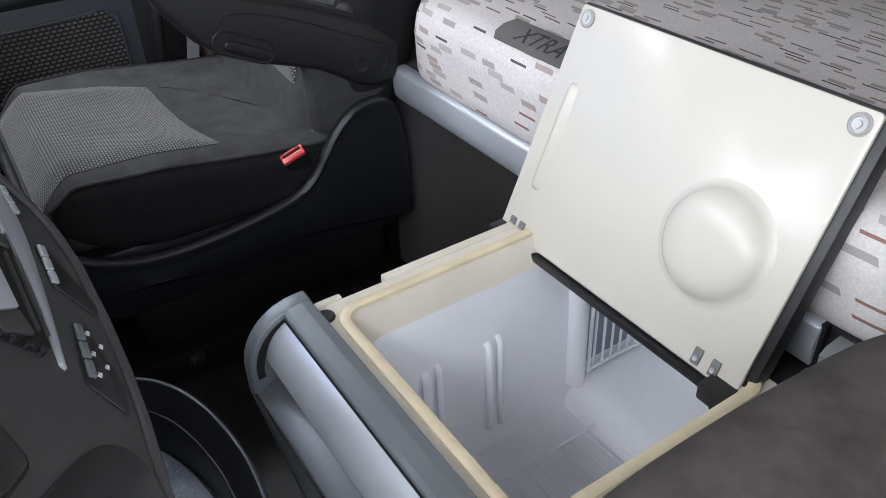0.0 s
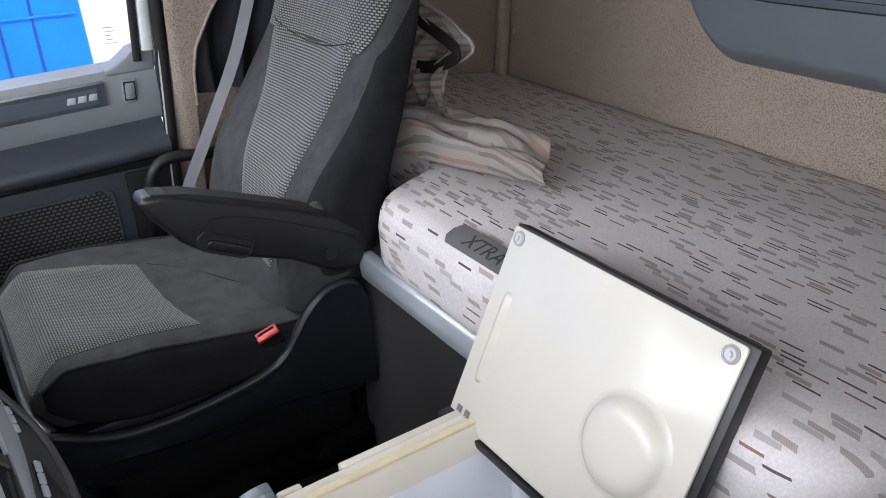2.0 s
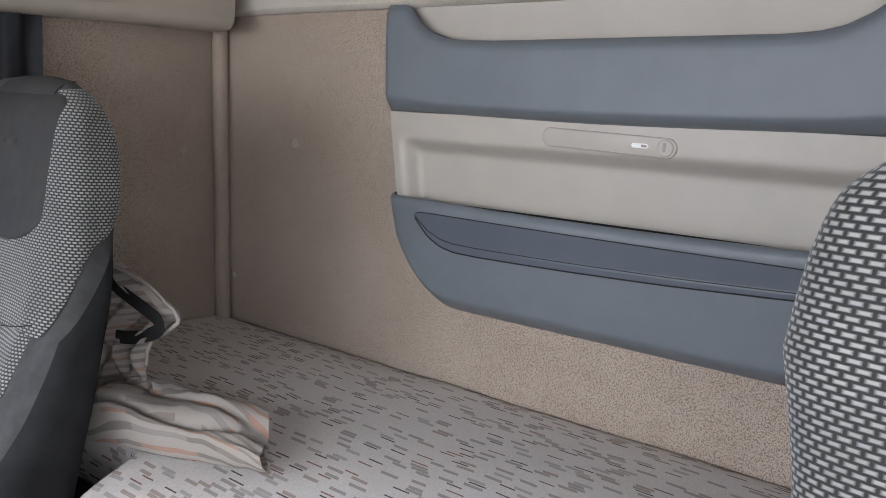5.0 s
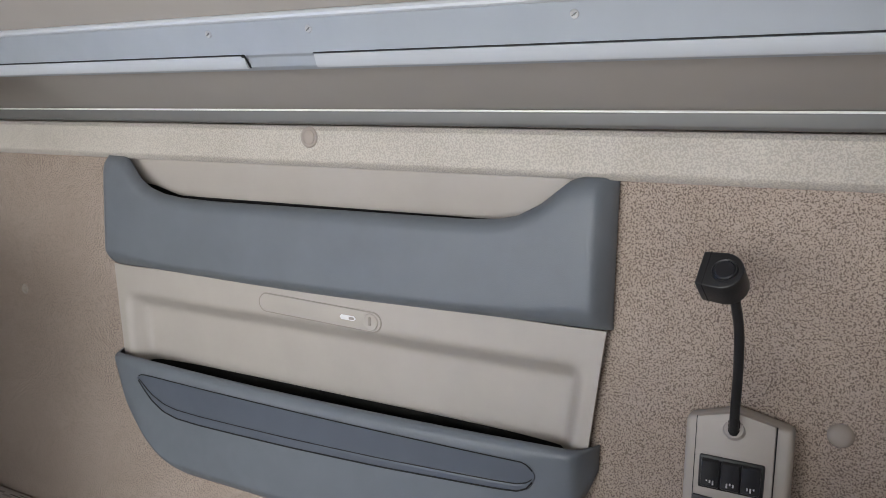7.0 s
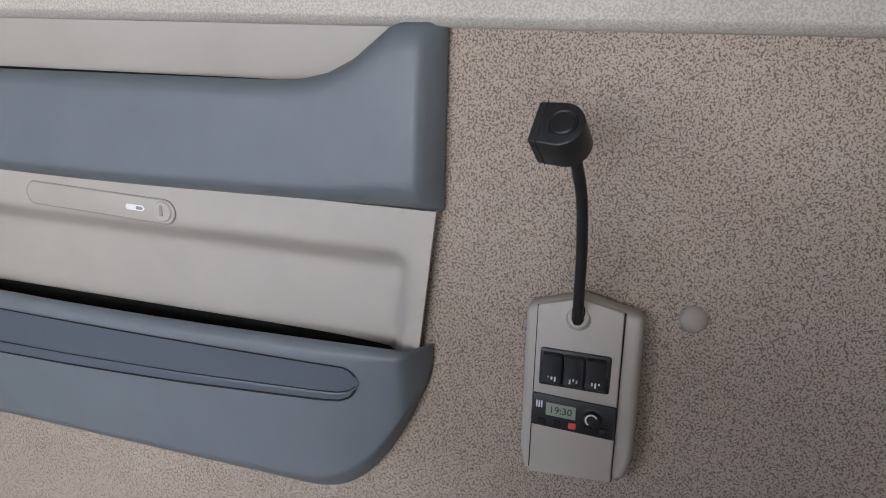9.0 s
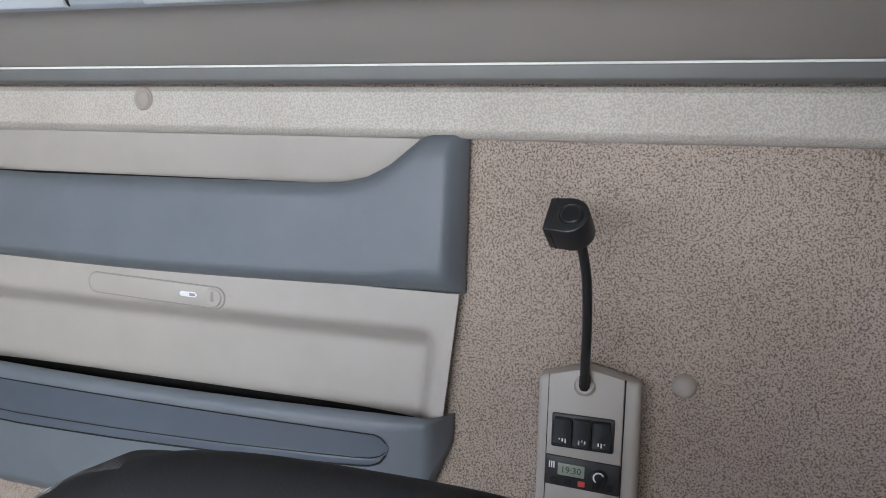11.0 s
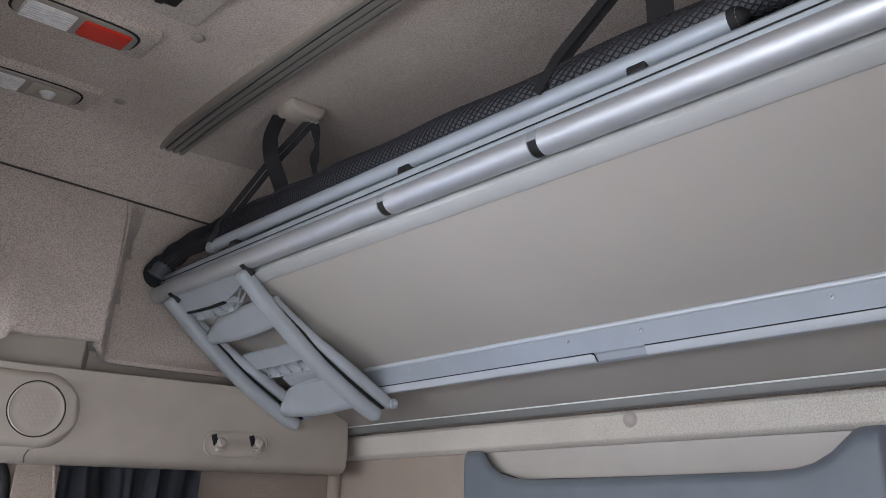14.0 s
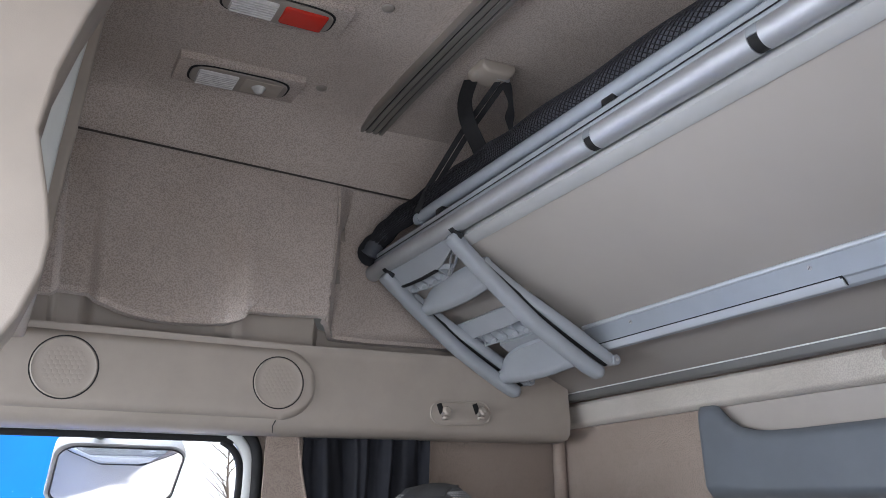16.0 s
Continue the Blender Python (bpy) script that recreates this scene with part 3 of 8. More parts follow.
# roof lining: flat middle, rounded down to a seam above the side panel
def roof_ring(x):
    drop = 0.055 * (x + 1.45) / 0.9 * (1 if x > -1.45 else 0)
    pts = [(-2.32, 1.98), (-2.25, 2.06), (-2.10, 2.135), (-1.85, 2.17), (-1.05, 2.185), (-0.50, 2.179), (-0.34, 2.172), (-0.26, 2.152), (-0.205, 2.108 - drop * 0.5), (-0.176, 2.052 - drop), (-0.168, 2.050 - drop)]
    return [(x, y, z) for y, z in pts] + [(x, -0.12, 2.3), (x, -2.34, 2.3)]


drops = [-2.4 + 2.4 * i / 30 for i in range(31)]
# dark tube paints the shadow gap along the headliner's edge
structure("trim_seam_shade", tube([(x, -0.179, 2.0505 - 0.055 * max(0, (x + 1.45) / 0.9)) for x in drops], 0.0026, 6), SEAM_SHADE, "dark tube drawing the shaded seam between headliner and side panel", "trim")
ceiling = structure("ceiling", loft([roof_ring(-2.56 + 2.58 * i / 24) for i in range(25)]), HEADLINER, "beige fuzzy felt headliner of the cab roof", "ceiling")

def cover_top(x):
    return lerp([(-1.5, 1.604), (-0.95, 1.580), (-0.4, 1.567), (0, 1.56)], x)


def cover_rise(x):
    return bend([(-1.46, 0.066), (-1.395, 0.064), (-1.36, 0.058), (-1.325, 0.045), (-1.275, 0.035), (-1.216, 0.031), (-1.141, 0.035), (-1.07, 0.042), (-1.05, 0.05), (-1.04, 0.064), (-0.95, 0.068), (-0.85, 0.0725), (-0.838, 0.066), (-0.81, 0.054), (-0.757, 0.043), (-0.65, 0.04), (-0.3, 0.04)], x)


# upper side panel with a deep recess and two proud fields
def side_panel_y(x, z):
    edge = lerp([(1.65, -0.845), (1.955, -0.812)], z)
    field = smooth_lerp([(-1.462, 0.8), (-1.450, 0.0), (-1.396, 0.0), (-1.366, 0.9), (-1.125, 1.0), (-1.095, 0.85), (-1.048, 0.0), (-1.035, -0.06), (-1.01, 0.0), (edge - 0.004, 0.0), (edge + 0.004, 0.7), (edge + 0.03, 0.5)], x)
    deep = lerp([(1.58, 0.050), (1.75, 0.046), (1.97, 0.012), (2.05, 0.0)], z)
    hollow = 0.115 * min(1, max(0, (x - edge - 0.01) / 0.05)) * lerp([(1.56, 0.5), (1.64, 1.0), (1.90, 1.0), (2.04, 0.0)], z)
    return -0.200 + field * deep + hollow + 0.030 * min(1, max(0, (z - 1.80) / 0.25)) ** 2


def side_panel(u, v, o):
    x = -2.4 + 2.42 * u
    top = 2.075 - 0.055 * max(0, (x + 1.45) / 0.9)
    low = cover_top(x) + cover_rise(x)
    z = low + (top - low) * v
    return (x, side_panel_y(x, z) + o + 0.008 * (1 - min(1, v * (top - low) / 0.010)) ** 2, z)


structure("wall_upper_passenger", sheet(side_panel, 620, 40, 0.03), HEADLINER, "recessed beige felt panel high on the cab side", "wall")
# unseen sheet, added so the passenger lamp can't leak behind the panel
structure("light_stop_passenger", box((-2.5, 0.062, 1.47), (0.05, 0.085, 2.30), 0), FRAME_WHITE, "unseen white sheet that blocks lamp light behind the side panel", "wall")
structure("wall_upper_driver", prism([(-2.17, 1.56), (-2.19, 2.15), (-2.25, 2.15), (-2.25, 1.56)], "x", -2.4, 0.0, 0.004), HEADLINER, "beige felt panel high above the driver", "wall")

# long moulded cover over door and curtain, with loudspeakers and coat hooks
def cover_profile(x, rise):
    b = lerp([(-1.55, 1.397), (-0.97, 1.372), (-0.1, 1.343)], x)
    t = cover_top(x)
    lip = min(side_panel_y(x, t + rise) + 0.095, -0.035)
    return [(0.0, b + 0.006), (-0.10, b + 0.0), (-0.135, b + 0.006), (-0.150, b + 0.022), (-0.157, b + 0.06), (-0.157, t - 0.03), (-0.158, t - 0.012), (-0.164, t - 0.004), (-0.164, t + 0.002), (-0.150, t + 0.005),
            (lip + 0.014, t + 0.010), (lip + 0.012, t + rise * 0.6), (lip, t + rise), (lip, t + rise + 0.02), (0.02, t + rise + 0.03), (0.02, t + rise)]


cover = thing("side_cover", (-0.9, -0.1, 1.35), "moulded beige plastic cover above the passenger door", "trim", kind="structure")
cover_rings = []
for i in range(281):
    x = -2.1 + 2.012 * i / 280
    rise = cover_rise(x)
    cover_rings.append([(x, y, z) for y, z in cover_profile(x, rise)])
part("moulding", loft(cover_rings), BEIGE, cover, angle=50)
# the raised half of the cover ends in a round swell behind the loudspeaker
def swell(u, v, o):
    x = -2.1 + 1.235 * u
    c = (-0.955, 1.488)
    z0, z1 = lerp([(-1.55, 1.43), (-0.97, 1.405)], x), lerp([(-1.5, 1.592), (-0.95, 1.570)], x)
    if x > c[0]:
        h = math.sqrt(max(0.0, 1 - ((x - c[0]) / 0.0901) ** 2))
        z0, z1 = c[1] - (c[1] - 1.402) * h, c[1] + (1.572 - c[1]) * h
    z = z0 + (z1 - z0) * v
    edge = min(min(v, 1 - v) * (z1 - z0), (c[0] + 0.090 - x) if x > c[0] else 1)
    k = min(1, edge / 0.016)
    return (x, -0.1565 - 0.013 * math.sin(k * math.pi / 2) + (0.012 if o else 0), z)


part("raised_field", sheet(swell, 220, 26, 1), BEIGE, cover, angle=50)
part("seam", sweep([(-0.972, -0.159, 1.372 + 0.03 * k / 4 - 0.0) for k in range(3)] + [(-0.966, -0.165, 1.40)], circle(0.0012, 6), (1, 0, 0)), BLACK, cover)


def loudspeaker(x, z, r, y):
    sp = part("loudspeaker", lathe([(r * 0.2, 0.0025), (r * 0.7, 0.003), (r * 0.86, 0.0022), (r * 0.94, 0.004), (r, 0.001), (r, -0.002)], 48, placed(x, y, z, (0, -1, 0))), BEIGE, cover, "round beige loudspeaker grille with honeycomb")
    part("gap_ring", lathe([(r * 0.99, 0.0022), (r * 1.02, 0.0024), (r * 1.03, -0.002)], 48, placed(x, y, z, (0, -1, 0))), BLACK_SOFT, sp)
    hexes = []
    s = r * 0.17
    for a in range(-5, 6):
        for b in range(-5, 6):
            hx, hz = s * 1.0 * (a + (b % 2) * 0.5), s * 0.87 * b
            if math.hypot(hx, hz) < r * 0.66:
                hexes.append(lathe([(s * 0.44, 0.0031), (s * 0.49, 0.0030), (s * 0.51, 0.002)], 6, placed(x, y, z, (0, -1, 0)) @ Matrix.Translation((hx, hz, 0)) @ Matrix.Rotation(radians(30), 4, "Z")))
    part("honeycomb", joined(*hexes), BEIGE, sp)


loudspeaker(-0.962, 1.487, 0.061, -0.1680)
loudspeaker(-1.423, 1.508, 0.066, -0.1680)


def coat_hooks(xc, zc, y, sign, group="coat hooks"):
    plate = thing("coat_hooks", (xc, y, zc - 0.03), "beige plastic coat hook plate with two prongs", "coat hook", group)
    w, h = 0.092, 0.030
    ring = []
    for i in range(40):
        a = 2 * math.pi * i / 40
        cx = (w - h) * (1 if math.cos(a) > 0 else -1)
        ring.append((xc + cx + h * math.cos(a), zc + h * math.sin(a)))
    part("plate", prism(ring, "y", y + sign * 0.006, y - sign * 0.002, 0.0015), BEIGE, plate)
    rim = [(x, y + sign * 0.0065, z) for x, z in ring] + [(ring[0][0], y + sign * 0.0065, ring[0][1])]
    part("rim", tube(rim, 0.0028, 8, (0, 1, 0)), BEIGE, plate)
    for dx in (-0.055, 0.055):
        part("hook", joined(lathe([(0.006, 0.0), (0.0075, 0.012), (0.012, 0.020), (0.013, 0.025), (0.008, 0.029)], 18, placed(xc + dx, y + sign * 0.006, zc - 0.004, (0, sign, 0.35))),
                                 turned(box((-0.007, -0.008, -0.004), (0.007, 0.010, 0.004), 0.002), Matrix.Translation((xc + dx, y + sign * 0.018, zc - 0.014)))), BEIGE, plate)
        part("hole", turned(box((-0.009, -0.002, -0.014), (0.007, 0.002, 0.014), 0.003), Matrix.Translation((xc + dx - 0.006, y + sign * 0.0055, zc + 0.012)) @ Matrix.Rotation(radians(-18), 4, "Y")), BLACK_SOFT, plate)
    return plate


coat_hooks(-0.459, 1.420, -0.157, -1)
structure("driver_side_cover", prism([(-2.30, 1.34), (-2.14, 1.335), (-2.118, 1.35), (-2.112, 1.40), (-2.118, 1.56), (-2.18, 1.62), (-2.30, 1.62)], "x", -1.0, -0.035, 0.008), BEIGE, "moulded beige plastic cover above the driver's window", "trim")
coat_hooks(-0.615, 1.43, -2.112, 1)

# ---- roof fittings ----
def roof_lamp(xc, yc, z, red, label):
    lp = thing("roof_lamp", (xc, yc, z), label, "ceiling lamp", "roof lamps")
    part("surround", prism([(xc - 0.145, yc - 0.055), (xc + 0.145, yc - 0.055), (xc + 0.145, yc + 0.055), (xc - 0.145, yc + 0.055)], "z", z - 0.006, z + 0.05, 0.004), HEADLINER, lp, "felt-covered raised surround")
    n = 40
    ring = []
    for i in range(n):
        a = 2 * math.pi * i / n
        ring.append((xc + 0.112 * math.copysign(abs(math.cos(a)) ** 0.45, math.cos(a)), yc + 0.040 * math.copysign(abs(math.sin(a)) ** 0.6, math.sin(a))))
    part("bezel", prism(ring, "z", z - 0.012, z + 0.01, 0.003), LAMP_BEZEL, lp)
    gap = [(x + (x - xc) * 0.045, y + (y - yc) * 0.11) for x, y in ring]
    part("gap", prism(gap, "z", z - 0.0075, z + 0.004, 0.0), BLACK_SOFT, lp)

    def lens(x0, x1):
        return prism([(x0, yc - 0.030), (x1, yc - 0.030), (x1, yc + 0.030), (x0, yc + 0.030)], "z", z - 0.017, z + 0.002, 0.006, 3)
    clear = part("clear_lens", lens(xc - 0.098, xc - 0.006), LENS, lp, "ribbed clear lens")
    part("ribs", joined(*[tube([(xc - 0.096, yc - 0.024 + 0.008 * k, z - 0.0172), (xc - 0.010, yc - 0.024 + 0.008 * k, z - 0.0172)], 0.0022, 6) for k in range(7)]), LENS, clear)
    if red:
        part("red_lens", lens(xc + 0.006, xc + 0.098), RED_LENS, lp, "red night-light lens")
    else:
        part("spot_plate", prism([(xc + 0.006, yc - 0.030), (xc + 0.098, yc - 0.030), (xc + 0.098, yc + 0.030), (xc + 0.006, yc + 0.030)], "z", z - 0.014, z, 0.003), BEIGE, lp)
        part("spot", lathe([(0.004, 0.014), (0.010, 0.011), (0.014, 0.004), (0.017, 0.0), (0.018, -0.004)], 24, placed(xc + 0.046, yc, z - 0.014, (0, 0, -1))), LENS, lp, "small round reading spot")
    return lp


roof_lamp(-1.128, -0.640, 2.172, True, "roof lamp with one clear and one red lens")
roof_lamp(-1.125, -0.345, 2.163, False, "roof lamp with a clear lens and a reading spot")
for px, py in ((-0.931, -0.370), (-0.926, -0.729)):
    solid("roof_plug", lathe([(0.003, 0.003), (0.008, 0.002), (0.0125, 0.0), (0.014, -0.003)], 20, placed(px, py, 2.174 if py < -0.5 else 2.170, (0, 0, -1))), LAMP_BEZEL, "small round beige plug in the headliner", "plug", "roof plugs")
vent = thing("roof_vent", (-1.15, -0.95, 2.165), "dark roof hatch with a black plastic grille", "roof hatch")
part("surround", prism([(-1.36, -1.35), (-0.95, -1.35), (-0.95, -0.765), (-1.36, -0.765)], "z", 2.170, 2.19, 0.006), HEADLINER, vent, "felt-covered raised surround")
part("frame", prism([(-1.33, -1.30), (-1.015, -1.30), (-1.015, -0.815), (-1.33, -0.815)], "z", 2.160, 2.18, 0.006), BLACK, vent)
for k in range(8):
    part("slat", box((-1.32 + 0.037 * k, -1.29, 2.150), (-1.305 + 0.037 * k, -0.825, 2.160), 0.002), BLACK, vent)
# curtain track along the roof
track = thing("curtain_track", (-0.725, -1.1, 2.15), "beige aluminium curtain track on the headliner", "curtain rail")
TRACK_LINE = curve_points([(0, -1.98, 2.148), (0, -1.2, 2.170), (0, -0.55, 2.166), (0, -0.242, 2.150)], 8)


def along_track(dx, w, dz, h):
    return sweep([(-0.7445 + dx, p.y, p.z + dz) for p in TRACK_LINE], [(-w, -h), (w, -h), (w, h), (-w, h)])


part("channel", along_track(0, 0.032, 0.006, 0.010), LAMP_BEZEL, track)
for dx in (-0.027, -0.009, 0.009, 0.027):
    part("lip", along_track(dx, 0.0062 if abs(dx) < 0.02 else 0.005, -0.006, 0.004), TRACK_ALU, track)
for dx in (-0.018, 0.0, 0.018):
    part("groove", along_track(dx, 0.0022, -0.0052, 0.0012), BLACK_SOFT, track)
for px, py, pz, n in ((-0.742, -0.205, 2.106, (0, -0.5, -1)), (-0.766, side_panel_y(-0.766, 1.905) - 0.0005, 1.905, (0, -1, 0)), (-0.785, side_panel_y(-0.785, 1.782) - 0.0005, 1.782, (0, -1, 0))):
    solid("hook_tape", turned(box((-0.010, -0.020, -0.001), (0.010, 0.020, 0.0025), 0.001), placed(px, py, pz, n, 0 if n[2] else 90) @ Matrix.Rotation(radians(90 if not n[2] else 12), 4, "Z")), LAMP_BEZEL, "small beige-brown strip of hook tape on the felt", "hook tape", "hook tapes")

# ---- upper bunk, folded up ----
BUNK0, BUNK1 = (-0.052, 1.474), (-0.655, 1.772)   # lower and upper edge of its underside (x, z)
slope = Vector((BUNK1[0] - BUNK0[0], BUNK1[1] - BUNK0[1])).normalized()
under = Vector((slope.y, -slope.x)) * -1 if slope.y * 1 < 0 else Vector((-slope.y, slope.x))
under = under if under.y < 0 else -under


def on_bunk(k, off):
    """A point of the bunk's cross-section: k metres up the slope, off metres below the board."""
    p = Vector(BUNK0) + slope * k + under * off
    return (p.x, p.y)


L = (Vector(BUNK1) - Vector(BUNK0)).length
bunk = thing("upper_bunk", (-0.35, -1.1, 1.46), "upper bunk folded up, laminated board in an aluminium frame", "bunk bed")
part("board", prism([on_bunk(0.0, 0.0), on_bunk(L, 0.0), on_bunk(L, -0.02), on_bunk(0.0, -0.02)], "y", -2.105, -0.115, 0.001), BOARD, bunk, "greige laminated board")
part("lower_edge_profile", prism([(-0.040, 1.4585), (-0.064, 1.4585), (-0.070, 1.462), (-0.0735, 1.479), (-0.060, 1.484), (-0.040, 1.482)], "y", -2.105, -0.112, 0.0015), ALU_GREY, bunk, "dull grey aluminium edge")
part("edge_bead", tube([(-0.0735, -2.105, 1.4805), (-0.0735, -0.112, 1.4805)], 0.0016, 8), EDGE_BEAD, bunk)
part("upper_flange", prism([on_bunk(L - 0.028, 0.003), on_bunk(L + 0.004, 0.003), on_bunk(L + 0.004, -0.02), on_bunk(L - 0.028, -0.02)], "y", -2.10, -0.115, 0.001), FLANGE, bunk, "pale grey edging")
part("front_tube", joined(tube([(-0.673, -2.10, 1.803), (-0.673, -1.385, 1.803)], 0.0225, 24), tube([(-0.673, -1.367, 1.803), (-0.673, -1.031, 1.803)], 0.0225, 24),
                                      tube([(-0.673, -1.013, 1.803), (-0.673, -0.090, 1.803)], 0.0225, 24)), ALU, bunk, "thick satin aluminium tube")
for ys in (-1.022, -1.376):
    part("slot", tube([(-0.673, ys - 0.010, 1.803), (-0.673, ys + 0.010, 1.803)], 0.0205, 20), BLACK_SOFT, bunk)
    clip = [(-0.673 + r * math.cos(radians(a)), 1.803 + r * math.sin(radians(a))) for r, arc in ((0.0228, range(75, 186, 10)), (0.018, range(185, 74, -10))) for a in arc]
    part("slot_clip", prism(clip, "y", ys - 0.0095, ys + 0.0095, 0.0), ALU_MATT, bunk)
part("inner_profile", prism([(-0.655, 1.806), (-0.676, 1.824), (-0.680, 1.846), (-0.668, 1.856), (-0.60, 1.835), (-0.60, 1.79)], "y", -2.10, -0.10, 0.002), ALU_MATT, bunk, "aluminium channel above the tube")
part("channel_line", tube([(-0.6815, -2.10, 1.8335), (-0.6815, -0.10, 1.8335)], 0.0012, 6), BLACK_SOFT, bunk)
part("guard_bar", tube(curve_points([(-0.660, -1.70, 1.874), (-0.660, -1.0, 1.878), (-0.660, -0.40, 1.882), (-0.660, -0.350, 1.879)], 8), 0.0155, 16), ALU_MATT, bunk, "thin grey guard bar with rounded end")
part("guard_cap", lathe([(0.004, 0.012), (0.012, 0.006), (0.0165, -0.002), (0.0165, -0.012)], 20, placed(-0.660, -1.70, 1.874, (0, -1, 0))), BLACK_SOFT, bunk, "black end cap")
part("guard_end", lathe([(0.003, 0.015), (0.010, 0.011), (0.0155, 0.0), (0.0155, -0.01)], 20, placed(-0.660, -0.349, 1.879, (0, 1, 0))), ALU_MATT, bunk)
for yk in (-1.55, -1.06, -0.46):
    part("guard_bracket", box((-0.672, yk - 0.016, 1.850), (-0.654, yk + 0.016, 1.868), 0.003), BLACK, bunk)
part("mattress", prism([(-0.59, 1.80), (-0.64, 1.86), (-0.60, 1.905), (-0.10, 1.62), (-0.07, 1.52)], "y", -2.08, -0.10, 0.02, 3), CLOTH_DARK, bunk, "dark mattress under the net")

# restraint net along the bunk's edge
NET_PATH = curve_points([(-0.690, -0.100, 1.850), (-0.680, -0.125, 1.876), (-0.660, -0.20, 1.912), (-0.650, -0.39, 1.922), (-0.650, -0.58, 1.922), (-0.650, -0.80, 1.917), (-0.648, -1.2, 1.910), (-0.645, -1.7, 1.90), (-0.64, -2.05, 1.89)], 12)


def net_line(k):
    i = min(len(NET_PATH) - 2, int(k * (len(NET_PATH) - 1)))
    return NET_PATH[i].lerp(NET_PATH[i + 1], k * (len(NET_PATH) - 1) - i)


def net_girth(u):
    """Fuller where the net is bunched at the bunk's end."""
    return (0.6 + 0.4 * min(1, u / 0.03)) * (1 + 0.32 * math.exp(-((u - 0.06) / 0.05) ** 2))


def net_skin(u, v, o):
    """Mesh wound round the folded net."""
    p = net_line(u)
    r = (0.027 + 0.002 * math.sin(u * 70)) * net_girth(u)
    a = 2 * math.pi * v
    return (p.x + r * math.cos(a), p.y, p.z + r * math.sin(a))


def net_mesh(fn, nu, nv, r, jitter=0.0):
    """Knotted cords crossing on the slant, three-sided."""
    verts, faces = [], []

    def cord(pts):
        base = len(verts)
        for p in pts:
            for k in range(3):
                a = 2.094 * k
                verts.append((p[0] + r * math.cos(a), p[1] + 0.0, p[2] + r * math.sin(a)))
        for i in range(len(pts) - 1):
            for k in range(3):
                a, b = base + 3 * i + k, base + 3 * i + (k + 1) % 3
                faces.append((a, b, b + 3, a + 3))
    for s in range(-nv, nu):
        for d in (1, -1):
            pts = []
            for j in range(nv + 1):
                u = (s + (j if d > 0 else nv - j)) / nu
                if 0 <= u <= 1:
                    pts.append(fn(u, j / nv, 0))
            if len(pts) > 1:
                cord(pts)
    bm = bmesh.new()
    me = bpy.data.meshes.new("tmp")
    me.from_pydata(verts, [], faces)
    bm.from_mesh(me)
    bpy.data.meshes.remove(me)
    return bm


net = thing("restraint_net", (-0.62, -1.0, 1.83), "black mesh safety net bundled along the bunk edge", "safety net")
part("net_cloth", net_mesh(net_skin, 260, 16, 0.0015), NET_CORD, net)
part("folded_net", sweep([net_line(k / 60) for k in range(61)], circle(0.024, 12), (1, 0, 0), taper=lambda k: net_girth(k) * (1 + 0.06 * math.sin(k * 70))), NET, net)
part("net_end", tube([(-0.692, -0.112, 1.838), (-0.692, -0.095, 1.850), (-0.684, -0.090, 1.872)], 0.007, 8, (0, 1, 0)), STRAP, net, "bound end of the net")


def roof_mount(xc, yc):
    mt = thing("strap_mount", (xc, yc, 2.15), "beige roof bracket with black restraint straps", "strap mount", "strap mounts")
    part("bracket", turned(prism([(-0.048, 0.0), (-0.048, 0.022), (-0.030, 0.034), (0.034, 0.034), (0.048, 0.018), (0.048, 0.0)], "y", -0.036, 0.036, 0.008, 3), Matrix.Translation((xc, yc, 2.180)) @ Matrix.Rotation(math.pi, 4, "X")), BEIGE, mt)
    part("wide_strap", sweep(curve_points([(xc - 0.036, yc + 0.035, 2.158), (xc - 0.052, yc + 0.045, 2.10), (xc - 0.048, yc + 0.04, 2.04), (xc - 0.010, yc + 0.055, 1.985), (xc + 0.012, yc + 0.075, 1.935), (xc + 0.01, yc + 0.09, 1.89)], 6),
                             [(-0.020, -0.0012), (0.020, -0.0012), (0.020, 0.0012), (-0.020, 0.0012)], (1, 0.5, 0)), STRAP, mt, "wide black webbing strap")
    for k, (dx, w) in enumerate(((0.0, 0.013), (0.018, 0.013))):
        part("long_strap", strap([(xc + 0.018 + dx, yc - 0.004, 2.150), (xc - 0.03 + dx, yc + 0.10, 2.05), (xc - 0.075 + dx, yc + 0.20, 1.935), (xc - 0.09 + dx, yc + 0.235, 1.88)], w, 0.0012, (-0.5, -0.7, -0.45)), STRAP, mt, "narrow black strap")
    part("loose_end", sweep(curve_points([(xc + 0.034, yc - 0.006, 2.152), (xc + 0.040, yc - 0.012, 2.09), (xc + 0.034, yc - 0.010, 2.04), (xc + 0.044, yc - 0.014, 1.985)], 6), [(-0.011, -0.002), (0.011, -0.002), (0.011, 0.002), (-0.011, 0.002)], (0.7, 0.7, 0), taper=lambda k: 0.75 + 0.25 * math.sin(k * 14)), STRAP, mt, "loose twisted strap end")
    part("pin", tube([(xc - 0.01, yc - 0.012, 2.152), (xc + 0.04, yc - 0.012, 2.148)], 0.005, 10), STEEL, mt)
    return mt


roof_mount(-0.598, -0.615)
roof_mount(-0.598, -1.62)

